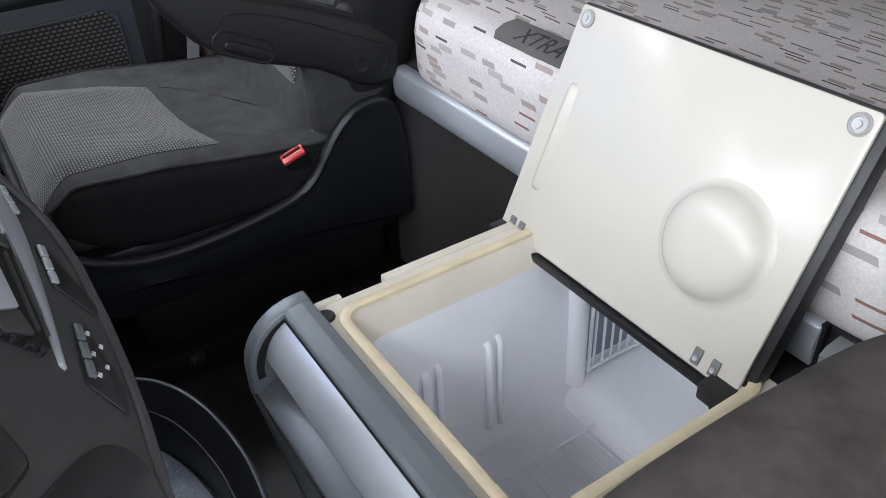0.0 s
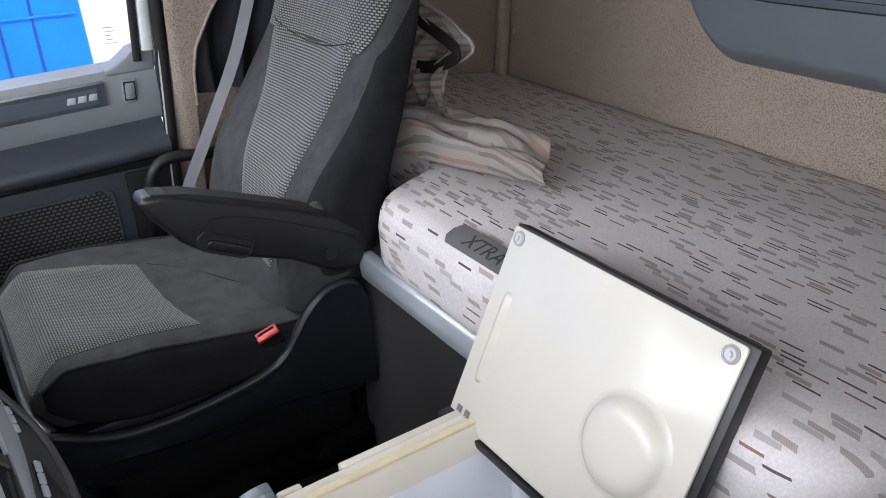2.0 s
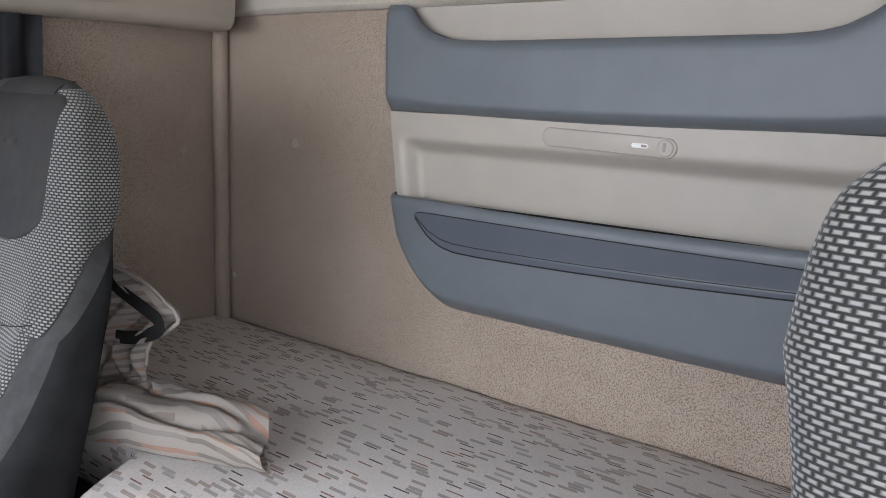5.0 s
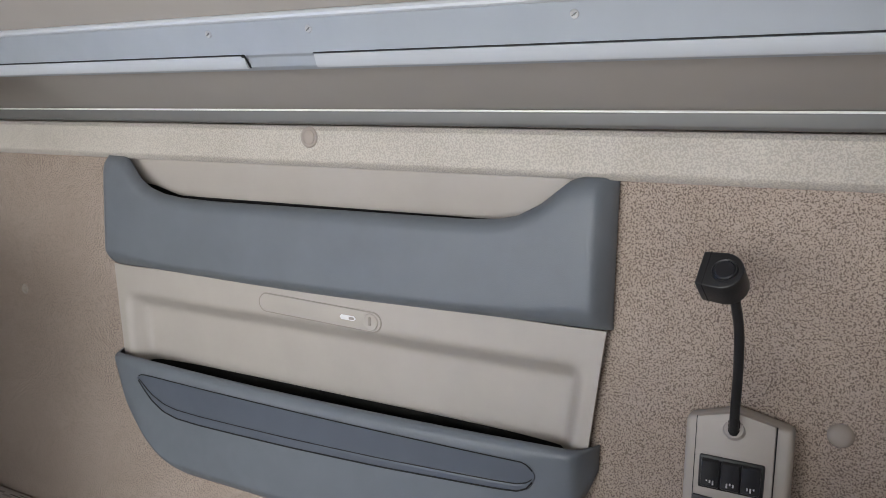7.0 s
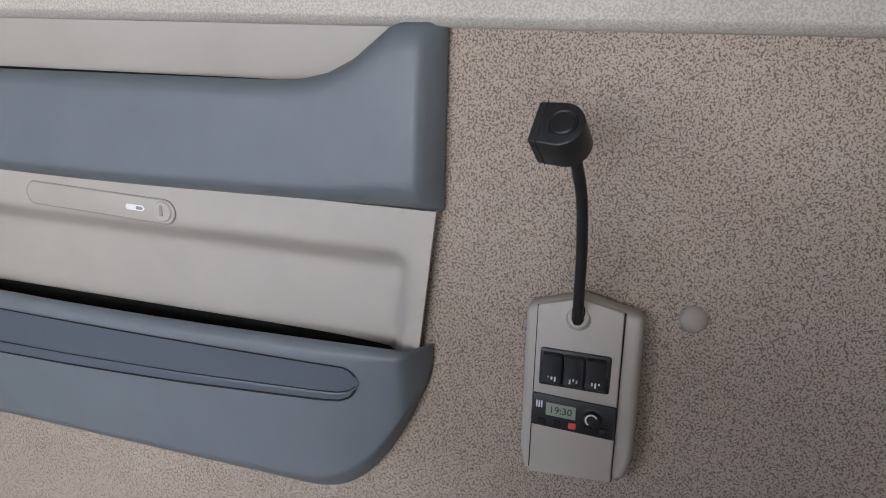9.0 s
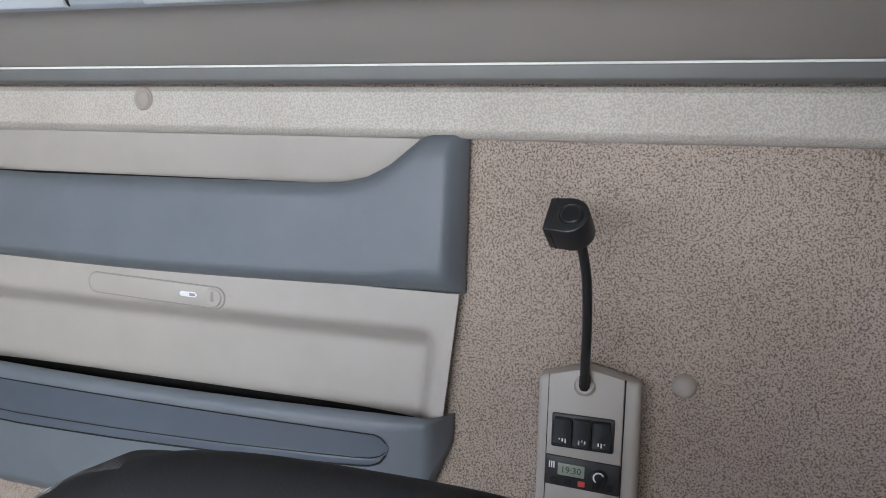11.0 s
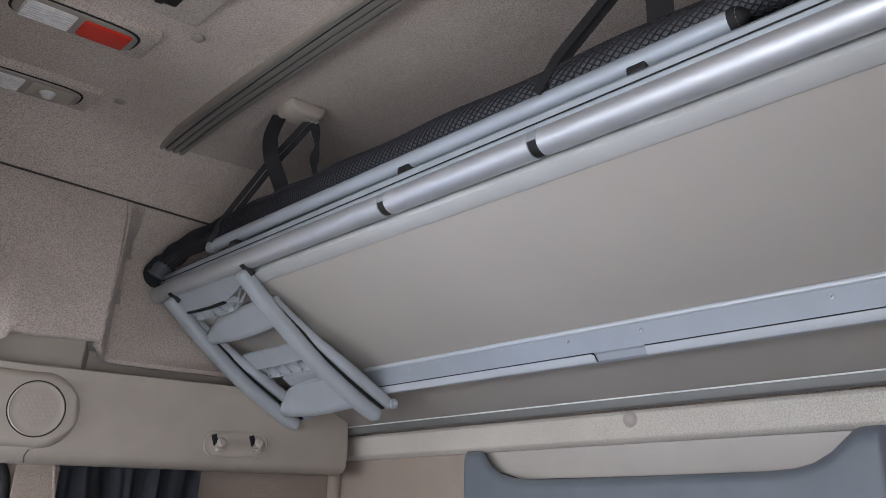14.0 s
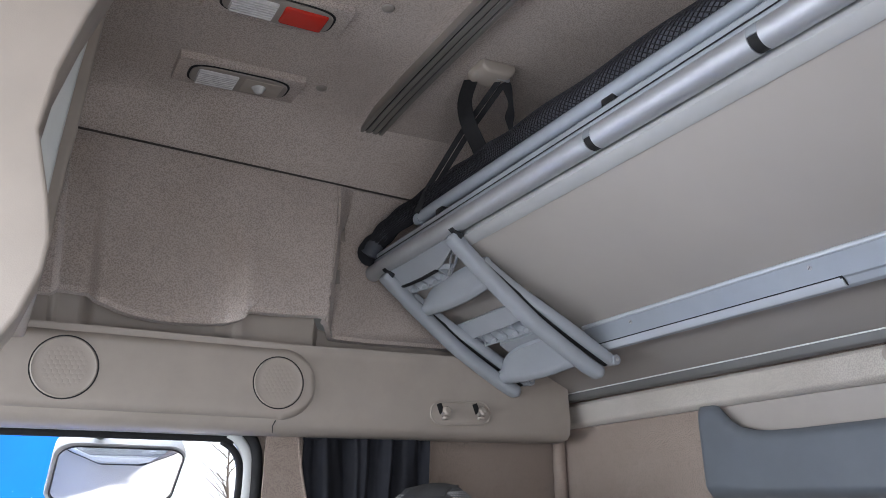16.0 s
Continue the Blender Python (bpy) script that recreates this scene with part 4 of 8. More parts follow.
# bed-board rail across the bunk's underside
rail = thing("bunk_rail", (-0.28, -1.2, 1.53), "anodised aluminium profile screwed under the upper bunk", "rail")
RAIL = [(-0.296, 1.5955), (-0.304, 1.5905), (-0.300, 1.5855), (-0.284, 1.5455), (-0.278, 1.5435), (-0.272, 1.5315), (-0.262, 1.5275), (-0.250, 1.537), (-0.245, 1.563), (-0.262, 1.579)]
part("profile", prism(RAIL, "y", -1.990, -0.500, 0.0012), ALU_MATT, rail)
part("top_bead", tube([(-0.3005, -1.989, 1.5905), (-0.3005, -0.501, 1.5905)], 0.0052, 10), ALU_PALE, rail, "bright rounded bead")
for y0, y1 in ((-1.988, -1.292), (-1.178, -0.502)):
    part("groove", prism([(-0.2855, 1.5450), (-0.2855, 1.5466), (-0.278, 1.5466), (-0.278, 1.5450)], "y", y0, y1, 0.0), BLACK_SOFT, rail)
    part("lower_lip", prism([(-0.2838, 1.5442), (-0.2810, 1.5446), (-0.2750, 1.5325), (-0.2700, 1.5290), (-0.2752, 1.5290), (-0.2785, 1.5315)], "y", y0, y1, 0.0), ALU_PALE, rail)
part("notch_edge", prism([(-0.2855, 1.5450), (-0.2855, 1.5466), (-0.270, 1.5320), (-0.272, 1.5300)], "y", -1.180, -1.174, 0.0), BLACK_SOFT, rail)
cap = []
for q in range(13):
    a = radians(-90 + 15 * q)
    cap.append((0.036 * math.sin(a), -0.052 * math.cos(a)))
capm = Matrix.Translation((-0.284, -1.990, 1.5615)) @ Matrix(((-0.46, 0, -0.89, 0), (0, 1, 0, 0), (0.89, 0, -0.46, 0), (0, 0, 0, 1)))
part("end_cap", turned(prism(cap, "z", -0.03, 0.006, 0.005, 3), capm), BLACK_SOFT, rail, "rounded black end cap")
for ys in (-0.661, -1.128, -1.293, -1.633, -1.972):
    sc = screw(rail, -0.2950, ys, 1.5735, (-0.93, 0, -0.37), 0.0050)
    part("slot", turned(box((-0.0035, -0.0006, 0.0010), (0.0035, 0.0006, 0.0020), 0.0), placed(-0.2950, ys, 1.5735, (-0.93, 0, -0.37), 35)), ALU_GREY, sc)

# folding ladder hung on the tube
ladder = thing("bunk_ladder", (-0.45, -0.35, 1.48), "light grey plastic folding ladder clipped under the bunk", "ladder")


LADDER_OUT = Vector((-0.553, 0, -0.833))
RAIL_DROP = [(-0.05, 0.014), (0.0, 0.018), (0.25, 0.037), (0.6, 0.053), (0.85, 0.051), (1.0, 0.043)]
LY0, LY1 = -0.180, -0.527


def on_ladder(k, y, drop):
    """k along the ladder from the tube (0) to the foot (1), drop metres out from its back."""
    return Vector((-0.662 + 0.417 * k, y, 1.779 - 0.277 * k)) + LADDER_OUT * drop


def soft_bar(w, h, n=20):
    """A bar with well rounded corners."""
    return [(w * math.copysign(abs(math.cos(2 * math.pi * i / n)) ** 0.62, math.cos(2 * math.pi * i / n)), h * math.copysign(abs(math.sin(2 * math.pi * i / n)) ** 0.62, math.sin(2 * math.pi * i / n))) for i in range(n)]


def rail_ends(k):
    return 1.0 - 0.22 * max(0, 1 - k / 0.018) ** 2 - 0.35 * max(0, 1 - (1 - k) / 0.022) ** 2


for y in (LY0, LY1):
    part("side_rail", sweep([on_ladder(-0.035 + 1.005 * k / 90, y, bend(RAIL_DROP, -0.035 + 1.005 * k / 90)) for k in range(91)], soft_bar(0.0205, 0.0165), (0, 0, 1), rail_ends), GREY_LADDER, ladder, angle=60)
    back = part("back_rail", sweep([on_ladder(0.16 + 0.825 * k / 60, y + bend([(0.0, 0.012), (0.17, 0.006), (0.65, -0.020), (0.9, -0.018), (1.0, -0.013)], k / 60), 0.008 + 0.010 * math.sin(math.pi * k / 60)) for k in range(61)], soft_bar(0.0185, 0.0135), (0, 0, 1), rail_ends), GREY_LADDER, ladder, angle=60)
    # black strip paints the shade between front and back rail
    part("rail_gap_shade", sweep([on_ladder(0.06 + 0.90 * k / 30, y - 0.010, 0.020 + 0.010 * math.sin(math.pi * k / 30)) for k in range(31)], soft_bar(0.008, 0.006, 10)), BLACK_SOFT, ladder, "black strip drawn for the shaded gap between the folded rails")
    part("tube_clip", sweep([on_ladder(-0.055, y - 0.012, 0.004), on_ladder(-0.02, y - 0.012, 0.008), on_ladder(0.01, y - 0.020, 0.010)], soft_bar(0.010, 0.007, 10)), BLACK_SOFT, ladder, "black tube clip")
    foot = on_ladder(0.975, y - 0.013, 0.006)
    part("foot_pivot", lathe([(0.003, 0.008), (0.011, 0.008), (0.013, 0.005), (0.013, -0.006)], 18, placed(foot.x, foot.y - 0.016, foot.z, (0, -1, 0))), GREY_LADDER, ladder)
    screw(ladder, foot.x, foot.y - 0.025, foot.z, (-0.3, -1, -0.2), 0.0045)


def tread(k_up, k_nose, k_low):
    """A tread moulded into both rails: leaning top, rounded nose, hollowed back corner at the passenger's end."""
    rings = []
    for i in range(29):
        u = i / 28
        y = LY0 + 0.006 + (LY1 - LY0 - 0.012) * u
        bow = 0.022 * math.sin(math.pi * min(1, u * 1.05)) ** 1.3
        nose = k_nose + bow * (1.0 if k_nose < 0.5 else 1.4)
        low = k_low + bow
        up = nose - (nose - k_up) * bend([(0.0, 0.10), (0.06, 0.16), (0.16, 0.50), (0.30, 0.80), (0.55, 0.98), (0.8, 1.0), (1.0, 0.96)], u)
        rim = bend(RAIL_DROP, k_nose)
        rings.append([on_ladder(k, y, d) for k, d in ((up, rim - 0.036), (up + 0.005, rim - 0.026), (0.5 * (up + nose), rim - 0.014), (nose - 0.010, rim - 0.003), (nose, rim + 0.001), (nose + 0.010, rim + 0.004),
                                                       (low - 0.012, rim + 0.006), (low - 0.002, rim + 0.003), (low + 0.002, rim - 0.004), (low - 0.002, rim - 0.018), (nose, rim - 0.022), (up + 0.02, rim - 0.040))])
    return loft(rings)


part("tread", tread(0.160, 0.232, 0.280), GREY_LADDER, ladder, angle=50)
part("tread", tread(0.690, 0.806, 0.862), GREY_LADDER, ladder, angle=50)


def folded_step(k0, edge, cells, low, tip):
    """A step of the folded half seen from behind: thin plate, row of round cells, end web."""
    ys = [LY0 - 0.010 + (tip - LY0 + 0.010) * i / 20 for i in range(21)]
    rings = []
    for y in ys:
        e = bend(edge, -y)
        rings.append([on_ladder(k, y, d) for k, d in ((k0, 0.006), (e - 0.01, 0.015), (e, 0.017), (e + 0.004, 0.013), (e - 0.01, 0.009), (k0, 0.0))])
    step = part("folded_step", loft(rings), GREY_LADDER, ladder)
    n, y0, y1 = cells
    w = (y1 - y0) / n
    for q in range(n):
        y = y0 + w * (q + 0.5)
        e, b = bend(edge, -y), bend(low, -y)
        c = on_ladder((e + b) / 2, y, 0.0)
        m = placed(c.x, c.y, c.z, LADDER_OUT)
        part("cell", turned(lathe([(0.004, -0.012), (abs(w) * 0.34, -0.011), (abs(w) * 0.43, -0.002), (abs(w) * 0.46, 0.013), (abs(w) * 0.50, 0.013), (abs(w) * 0.50, -0.004)], 20), m), GREY_LADDER, step)
    part("cell_rim", sweep([on_ladder(bend(low, -y), y, 0.008) for y in ys], soft_bar(0.0022, 0.007, 8)), GREY_LADDER, step)
    return step


step = folded_step(-0.02, [(0.18, 0.074), (0.30, 0.088), (0.376, 0.086), (0.44, 0.058), (0.492, 0.025)], (4, -0.192, -0.378), [(0.18, 0.130), (0.30, 0.158), (0.376, 0.150), (0.44, 0.108), (0.492, 0.058)], -0.510)
part("grip_pad", sweep([on_ladder(bend([(0.18, 0.074), (0.30, 0.088), (0.376, 0.086)], -y) + 0.004, y, 0.0175) for y in (-0.188, -0.24, -0.30, -0.372)], soft_bar(0.006, 0.0028, 8)), BLACK_SOFT, step, "black grip strip")
for a, b in (((0.146, -0.385), (0.045, -0.470)), ((0.086, -0.385), (0.120, -0.425))):
    part("web", sweep([on_ladder(a[0], a[1], 0.010), on_ladder(b[0], b[1], 0.010)], soft_bar(0.0022, 0.007, 8)), GREY_LADDER, step)
step = folded_step(0.455, [(0.18, 0.554), (0.30, 0.554), (0.45, 0.548)], (5, -0.190, -0.432), [(0.18, 0.626), (0.30, 0.634), (0.45, 0.634)], -0.500)
for a, b in (((0.632, -0.440), (0.556, -0.478)), ((0.556, -0.440), (0.632, -0.478))):
    part("web", sweep([on_ladder(a[0], a[1], 0.010), on_ladder(b[0], b[1], 0.010)], soft_bar(0.0022, 0.007, 8)), GREY_LADDER, step)
part("cross_bar", loft([[on_ladder(k, y, d) for k, d in ((0.655, 0.004), (0.66, 0.012), (0.72, 0.012), (0.72, 0.0), (0.655, 0.0))] for y in (-0.27, -0.50)]), GREY_LADDER, ladder)

# cloth curtain gathered at the driver's end of the bunk
def rag_sheet(fn, nu, nv, w, h, thick=0.0015, drape=0.0):
    """A cloth grid with its own woven coordinates; drape: how far its rows sag between the edges."""
    bm = bmesh.new()
    uv = bm.loops.layers.uv.new("UVMap")
    g = [[bm.verts.new(fn(i / nu, j / nv)) for j in range(nv + 1)] for i in range(nu + 1)]
    for i in range(nu):
        for j in range(nv):
            f = bm.faces.new((g[i][j], g[i + 1][j], g[i + 1][j + 1], g[i][j + 1]))
            for lp, (a, b) in zip(f.loops, ((i, j), (i + 1, j), (i + 1, j + 1), (i, j + 1))):
                lp[uv].uv = (a / nu * w, b / nv * h + drape * (2 * a / nu - 1) ** 2)
    bmesh.ops.solidify(bm, geom=list(bm.faces), thickness=thick)
    return bm


BAG_LEFT = [(1.509, -2.030), (1.515, -2.005), (1.526, -1.988), (1.541, -1.979), (1.596, -1.963), (1.657, -1.951), (1.690, -1.947), (1.708, -1.930), (1.75, -1.905), (1.80, -1.878), (1.87, -1.845), (1.96, -1.815)]
BAG_RIGHT = [(1.509, -2.034), (1.520, -2.065), (1.545, -2.090), (1.60, -2.104), (1.96, -2.118)]


def hanging(u, v):
    """A curtain slung before the bunk's tube: spread at the top, gathered into a rounded bag below."""
    s_ = 2 * u - 1
    z = 1.955 - 0.446 * v + 0.045 * s_ * s_ * (1 - v ** 3) * min(1, v * 3)
    yl, yr = lerp(BAG_LEFT, z), lerp(BAG_RIGHT, z)
    w_ = v + 0.26 * s_ * s_ + 0.06 * s_
    fold = 0.012 * abs(math.sin(w_ * 11 + 2.2 * noise.noise((u * 1.6, v * 2.2, 2.1)))) ** 0.7 * (0.3 + 0.7 * min(1, v * 4)) + 0.012 * noise.noise((u * 3, v * 4, 4.4)) + 0.004 * noise.noise((u * 9, v * 12, 1.4))
    belly = 0.045 * math.cos(s_ * 1.4) * math.sin(min(1, (1 - v) * 4) * math.pi / 2)
    return (-0.708 - belly - fold - 0.012 * max(0, min(1, (z - 1.69) / 0.04)), yr + (yl - yr) * u, z + 0.3 * fold)


def swag_lining(u, v):
    p = hanging(u, v * 0.94)
    return (p[0] + 0.024, p[1] * 0.999, p[2] + 0.004)


rag = thing("bunk_curtain", (-0.72, -2.02, 1.51), "cream curtain with brown and orange blocks, bunched by the bunk", "curtain")
part("cloth", rag_sheet(hanging, 100, 130, 0.34, 0.50, drape=0.05), RAG, rag, angle=80)
part("cloth_lining", rag_sheet(swag_lining, 50, 60, 0.42, 0.50), RAG_BACK, rag, angle=80)
part("hem", tube([Vector(hanging(1.0, k / 30)) + Vector((-0.004, 0.001, 0)) for k in range(31)], 0.0025, 6, (1, 0, 0)), RAG_BACK, rag)

# ---- rear wall storage panel ----
pocket = thing("storage_panel", (-0.02, -1.09, 0.74), "blue-grey and beige moulded storage panel with two pockets", "storage pocket")
PL, PR = -0.571, -1.608


def pocket_low(y):
    """Lower outline of the panel."""
    s = min(y - PR, PL - y)
    return 0.755 + 0.235 * (1 - min(1, max(0, s) / 0.20)) ** 2.6


# unseen black plate, added to keep outside light out of the wall opening
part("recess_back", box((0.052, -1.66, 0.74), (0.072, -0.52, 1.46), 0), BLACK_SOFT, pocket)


def back_plate(u, v, o):
    """Beige back of the upper pocket, sinking away behind its rim."""
    z = 1.22 + 0.170 * v
    side = min(1, min(u, 1 - u) / 0.05)
    return (-0.003 + 0.046 * (1 - v) ** 1.3 * math.sin(side * math.pi / 2) + (0.003 if o else 0), PR + 0.012 + (PL - PR - 0.024) * u, z)


def upper_shade(u, v, o):
    """Black sheet that paints the shade below the upper pocket's rim."""
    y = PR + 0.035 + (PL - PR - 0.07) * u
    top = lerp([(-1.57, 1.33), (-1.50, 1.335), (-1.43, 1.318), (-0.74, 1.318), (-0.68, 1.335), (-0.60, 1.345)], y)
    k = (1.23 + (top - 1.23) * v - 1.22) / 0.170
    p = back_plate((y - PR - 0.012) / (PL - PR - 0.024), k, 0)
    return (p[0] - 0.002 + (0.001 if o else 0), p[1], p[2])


part("upper_shade", sheet(upper_shade, 90, 8, 1), BLACK_SOFT, pocket, "black sheet drawn for the shade inside the pocket")
part("back_plate", sheet(back_plate, 60, 20, 1), CREAMY, pocket, "pale beige back plate", angle=60)


def upper_top(y):
    """Top line of the upper pocket: high ears, scooped middle."""
    return lerp([(PR, 1.392), (-1.560, 1.391), (-1.545, 1.386), (-1.50, 1.349), (-1.465, 1.331), (-1.43, 1.323), (-1.38, 1.3195), (-0.86, 1.316), (-0.78, 1.318), (-0.735, 1.323), (-0.70, 1.333), (-0.672, 1.350), (-0.655, 1.372), (-0.643, 1.386), (-0.63, 1.391), (PL, 1.392)], y)


def upper_pocket(u, v, o):
    y = PR + (PL - PR) * u
    zb = 1.170 + 0.003 * math.cos(u * math.pi * 2)
    z = zb + (upper_top(y) - zb) * v
    side = math.sin(min(1, min(u, 1 - u) / 0.026) * math.pi / 2)
    depth = bend([(0.0, 0.016), (0.03, 0.030), (0.10, 0.046), (0.16, 0.052), (0.5, 0.050), (0.86, 0.047), (0.94, 0.042), (1.0, 0.030)], v)
    return (-0.006 - (depth - 0.006) * (0.18 + 0.82 * side) + (0.007 if o else 0), y, z)


part("upper_pocket", sheet(upper_pocket, 160, 40, 1), BLUEGREY, pocket, "blue-grey moulded pocket with scooped top", angle=60)


def lip(y):
    """Upper rim of the lower pocket."""
    k = (y - PR) / (PL - PR)
    return 0.996 - 0.006 * math.sin(k * math.pi)


def mid_field(u, v, o):
    """Beige field between the pockets: a raised frame, hollowed inside, running down behind the lower pocket."""
    z0 = max(0.872, pocket_low(PR + 0.026 + (PL - PR - 0.052) * u) + 0.014)
    z = z0 + (1.172 - z0) * v
    inset = 0.006 + 0.020 * (1 - max(0, z - 0.98) / 0.192)
    y = PR + inset + (PL - PR - 2 * inset) * u
    e = smooth_lerp([(0.0, 0.0), (0.020, 0.0), (0.052, 1.0)], min(u, 1 - u))
    t = smooth_lerp([(0.0, 1.0), (1.082, 1.0), (1.122, 0.0), (1.2, 0.0)], z)
    return (-0.018 + 0.034 * e * t + 0.014 * max(0, (1.0 - z) / 0.14) * e + (0.004 if o else 0), y, z)


def lower_shade(u, v, o):
    """Black sheet that paints the shade behind the lower pocket's lip."""
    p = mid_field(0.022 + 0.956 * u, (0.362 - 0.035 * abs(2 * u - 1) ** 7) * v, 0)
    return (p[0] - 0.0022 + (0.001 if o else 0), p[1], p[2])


part("pocket_shade", sheet(lower_shade, 60, 10, 1), BLACK_SOFT, pocket, "black sheet drawn for the shade inside the pocket")
part("middle_field", sheet(mid_field, 150, 60, 1), CREAMY, pocket, "hollowed beige field", angle=60)
ring = []
for i in range(56):
    a = 2 * math.pi * i / 56
    cy = -1.091 + 0.114 * (1 if math.cos(a) > 0 else -1)
    ring.append((cy + 0.0165 * math.cos(a), 1.1365 + 0.0165 * math.sin(a) - (cy + 1.091) * -0.03))
latch = part("latch_plate", prism(ring, "x", -0.0195, -0.010, 0.0008), CREAMY, pocket, "long oval latch plate")
part("latch_gap", tube([(-0.0186, y, z) for y, z in ring] + [(-0.0186, *ring[0])], 0.0014, 6, (1, 0, 0)), LAMP_BEZEL, latch)
part("finger_recess", lathe([(0.001, 0.0012), (0.006, 0.0010), (0.0105, 0.0016), (0.0135, 0.0022), (0.015, 0.0)], 24, placed(-0.0195, -1.202, 1.1335, (-1, 0, 0))), CREAMY, latch)
part("finger_slot", turned(box((-0.0075, -0.0025, 0.0), (0.0075, 0.0025, 0.0026), 0.001), placed(-0.0195, -1.200, 1.1345, (-1, 0, 0), 90)), LAMP_BEZEL, latch)
part("pictogram", prism([(-1.142, 1.1312), (-1.168, 1.1306), (-1.172, 1.1345), (-1.168, 1.1388), (-1.142, 1.1394), (-1.139, 1.1353)], "x", -0.0204, -0.0190, 0.0003), WHITE, latch, "small white lock pictogram")
part("pictogram_field", prism([(-1.158, 1.1325), (-1.167, 1.1325), (-1.1695, 1.1346), (-1.167, 1.1370), (-1.158, 1.1372)], "x", -0.0208, -0.0200, 0.0002), LAMP_BEZEL, latch)


def lower_pocket(u, v, o):
    y = (PR + 0.012) + (PL - PR - 0.024) * u
    zb, zt = pocket_low(y), lip(y)
    zt = max(zt, zb + 0.004)
    z = zb + (zt - zb) * v
    side = math.sin(min(1, min(u, 1 - u) / 0.03) * math.pi / 2)
    low = math.sin(min(1, v / 0.16) * math.pi / 2)
    roll_ = bend([(0.0, 1.0), (0.90, 1.0), (0.955, 0.96), (1.0, 0.80)], v)
    bow_ = 0.012 * math.sin(u * math.pi)
    return (-0.008 - ((0.024 + 0.024 * v) + bow_) * side * low * roll_ + (0.007 if o else 0), y, z)


part("lower_pocket", sheet(lower_pocket, 160, 60, 1), BLUEGREY, pocket, "blue-grey bowed pocket with open top", angle=60)


def on_pocket(y, z, off):
    """A point of the lower pocket's face, off metres proud of it."""
    uu = (y - (PR + 0.012)) / (PL - PR - 0.024)
    vv = (z - pocket_low(y)) / (lip(y) - pocket_low(y))
    return Vector(lower_pocket(uu, vv, 0)) + Vector((-off, 0, 0))


def insert_top(y):
    return lerp([(-1.515, 0.950), (-1.508, 0.962), (-1.495, 0.967), (-0.72, 0.969), (-0.69, 0.968), (-0.678, 0.962)], y)


def insert_low(y):
    return lerp([(-1.515, 0.944), (-1.506, 0.928), (-1.490, 0.919), (-1.46, 0.916), (-1.25, 0.905), (-1.05, 0.898), (-0.84, 0.893), (-0.78, 0.894), (-0.745, 0.901), (-0.715, 0.918), (-0.695, 0.938), (-0.682, 0.954), (-0.678, 0.960)], y)


def insert(u, v, o):
    """Sunken panel in the pocket's face, with a step along its lower side."""
    y = -1.515 + 0.837 * u
    zt, zb = insert_top(y), insert_low(y)
    z = zb + (max(zt, zb + 0.001) - zb) * v
    step_ = smooth_lerp([(0.0, 0.0), (0.20, 0.0), (0.25, 1.0), (1.0, 1.0)], v)
    return on_pocket(y, z, 0.0012 + 0.0024 * (1 - step_) - (0.003 if o else 0))


part("pocket_insert", sheet(insert, 130, 24, 1), BLUEGREY_DARK, pocket, "darker sunken insert", angle=50)
for v_ in (0.0, 0.235, 1.0):
    part("insert_groove", tube([Vector(insert(0.004 + 0.992 * k / 100, v_, 0)) + Vector((-0.0004, 0, 0)) for k in range(101)], 0.0010 if v_ else 0.0014, 6, (1, 0, 0)), BLACK_SOFT, pocket)

# ---- bunk control unit with reading lamp ----
unit = thing("control_unit", (-0.02, -1.79, 0.86), "beige control unit with switches and heater timer", "control panel")
UO = [(-1.722, 1.075), (-1.785, 1.094), (-1.857, 1.078), (-1.858, 0.90), (-1.850, 0.872), (-1.835, 0.866), (-1.74, 0.858), (-1.728, 0.865), (-1.7235, 0.89)]
part("housing", prism(UO, "x", -0.032, 0.0, 0.008, 3), CREAMY, unit)
part("face_plate", prism([(-1.737, 1.079), (-1.785, 1.0925), (-1.836, 1.082), (-1.837, 0.868), (-1.7375, 0.862)], "x", -0.0355, -0.02, 0.0025), CREAMY, unit)
part("stem_boss", lathe([(0.007, 0.005), (0.012, 0.004), (0.015, -0.002)], 24, placed(-0.036, -1.785, 1.070, (-1, 0, 0.5))), CREAMY, unit)
for yg, zg in ((-1.7375, 1.078), (-1.8365, 1.081)):
    part("gap", box((-0.0334, yg - 0.0012, 0.868), (-0.031, yg + 0.0012, zg), 0.0), BLACK_SOFT, unit)
sw_frame = part("switch_frame", prism([(-1.7435, 1.028), (-1.8265, 1.028), (-1.8265, 0.981), (-1.7435, 0.981)], "x", -0.0385, -0.03, 0.003), BLACK, unit)
for k in range(3):
    y0 = -1.7475 - k * 0.0256
    sw = part("switch", prism([(-0.0385, 1.025), (-0.0445, 1.022), (-0.0415, 1.004), (-0.0455, 0.988), (-0.0385, 0.984)], "y", y0 - 0.0235, y0, 0.0018), DASH_BLACK, sw_frame)
    part("switch_mark", joined(*[box((-0.0458, y0 - 0.0175 + 0.004 * q, 0.9905 + 0.002 * ((q + k) % 3)), (-0.0440, y0 - 0.0155 + 0.004 * q, 0.9965 + 0.001 * ((q * k) % 2)), 0.0003) for q in range(3)]), WHITE, sw)
timer = part("heater_timer", prism([(-1.7375, 0.9695), (-1.8365, 0.9665), (-1.8365, 0.9245), (-1.7375, 0.928)], "x", -0.0385, -0.03, 0.002), BLACK, unit, "black heater timer with display")
part("display", prism([(-1.7545, 0.9600), (-1.7905, 0.9590), (-1.7905, 0.9425), (-1.7545, 0.9435)], "x", -0.0392, -0.037, 0.0006), LCD, timer, "grey-green display")
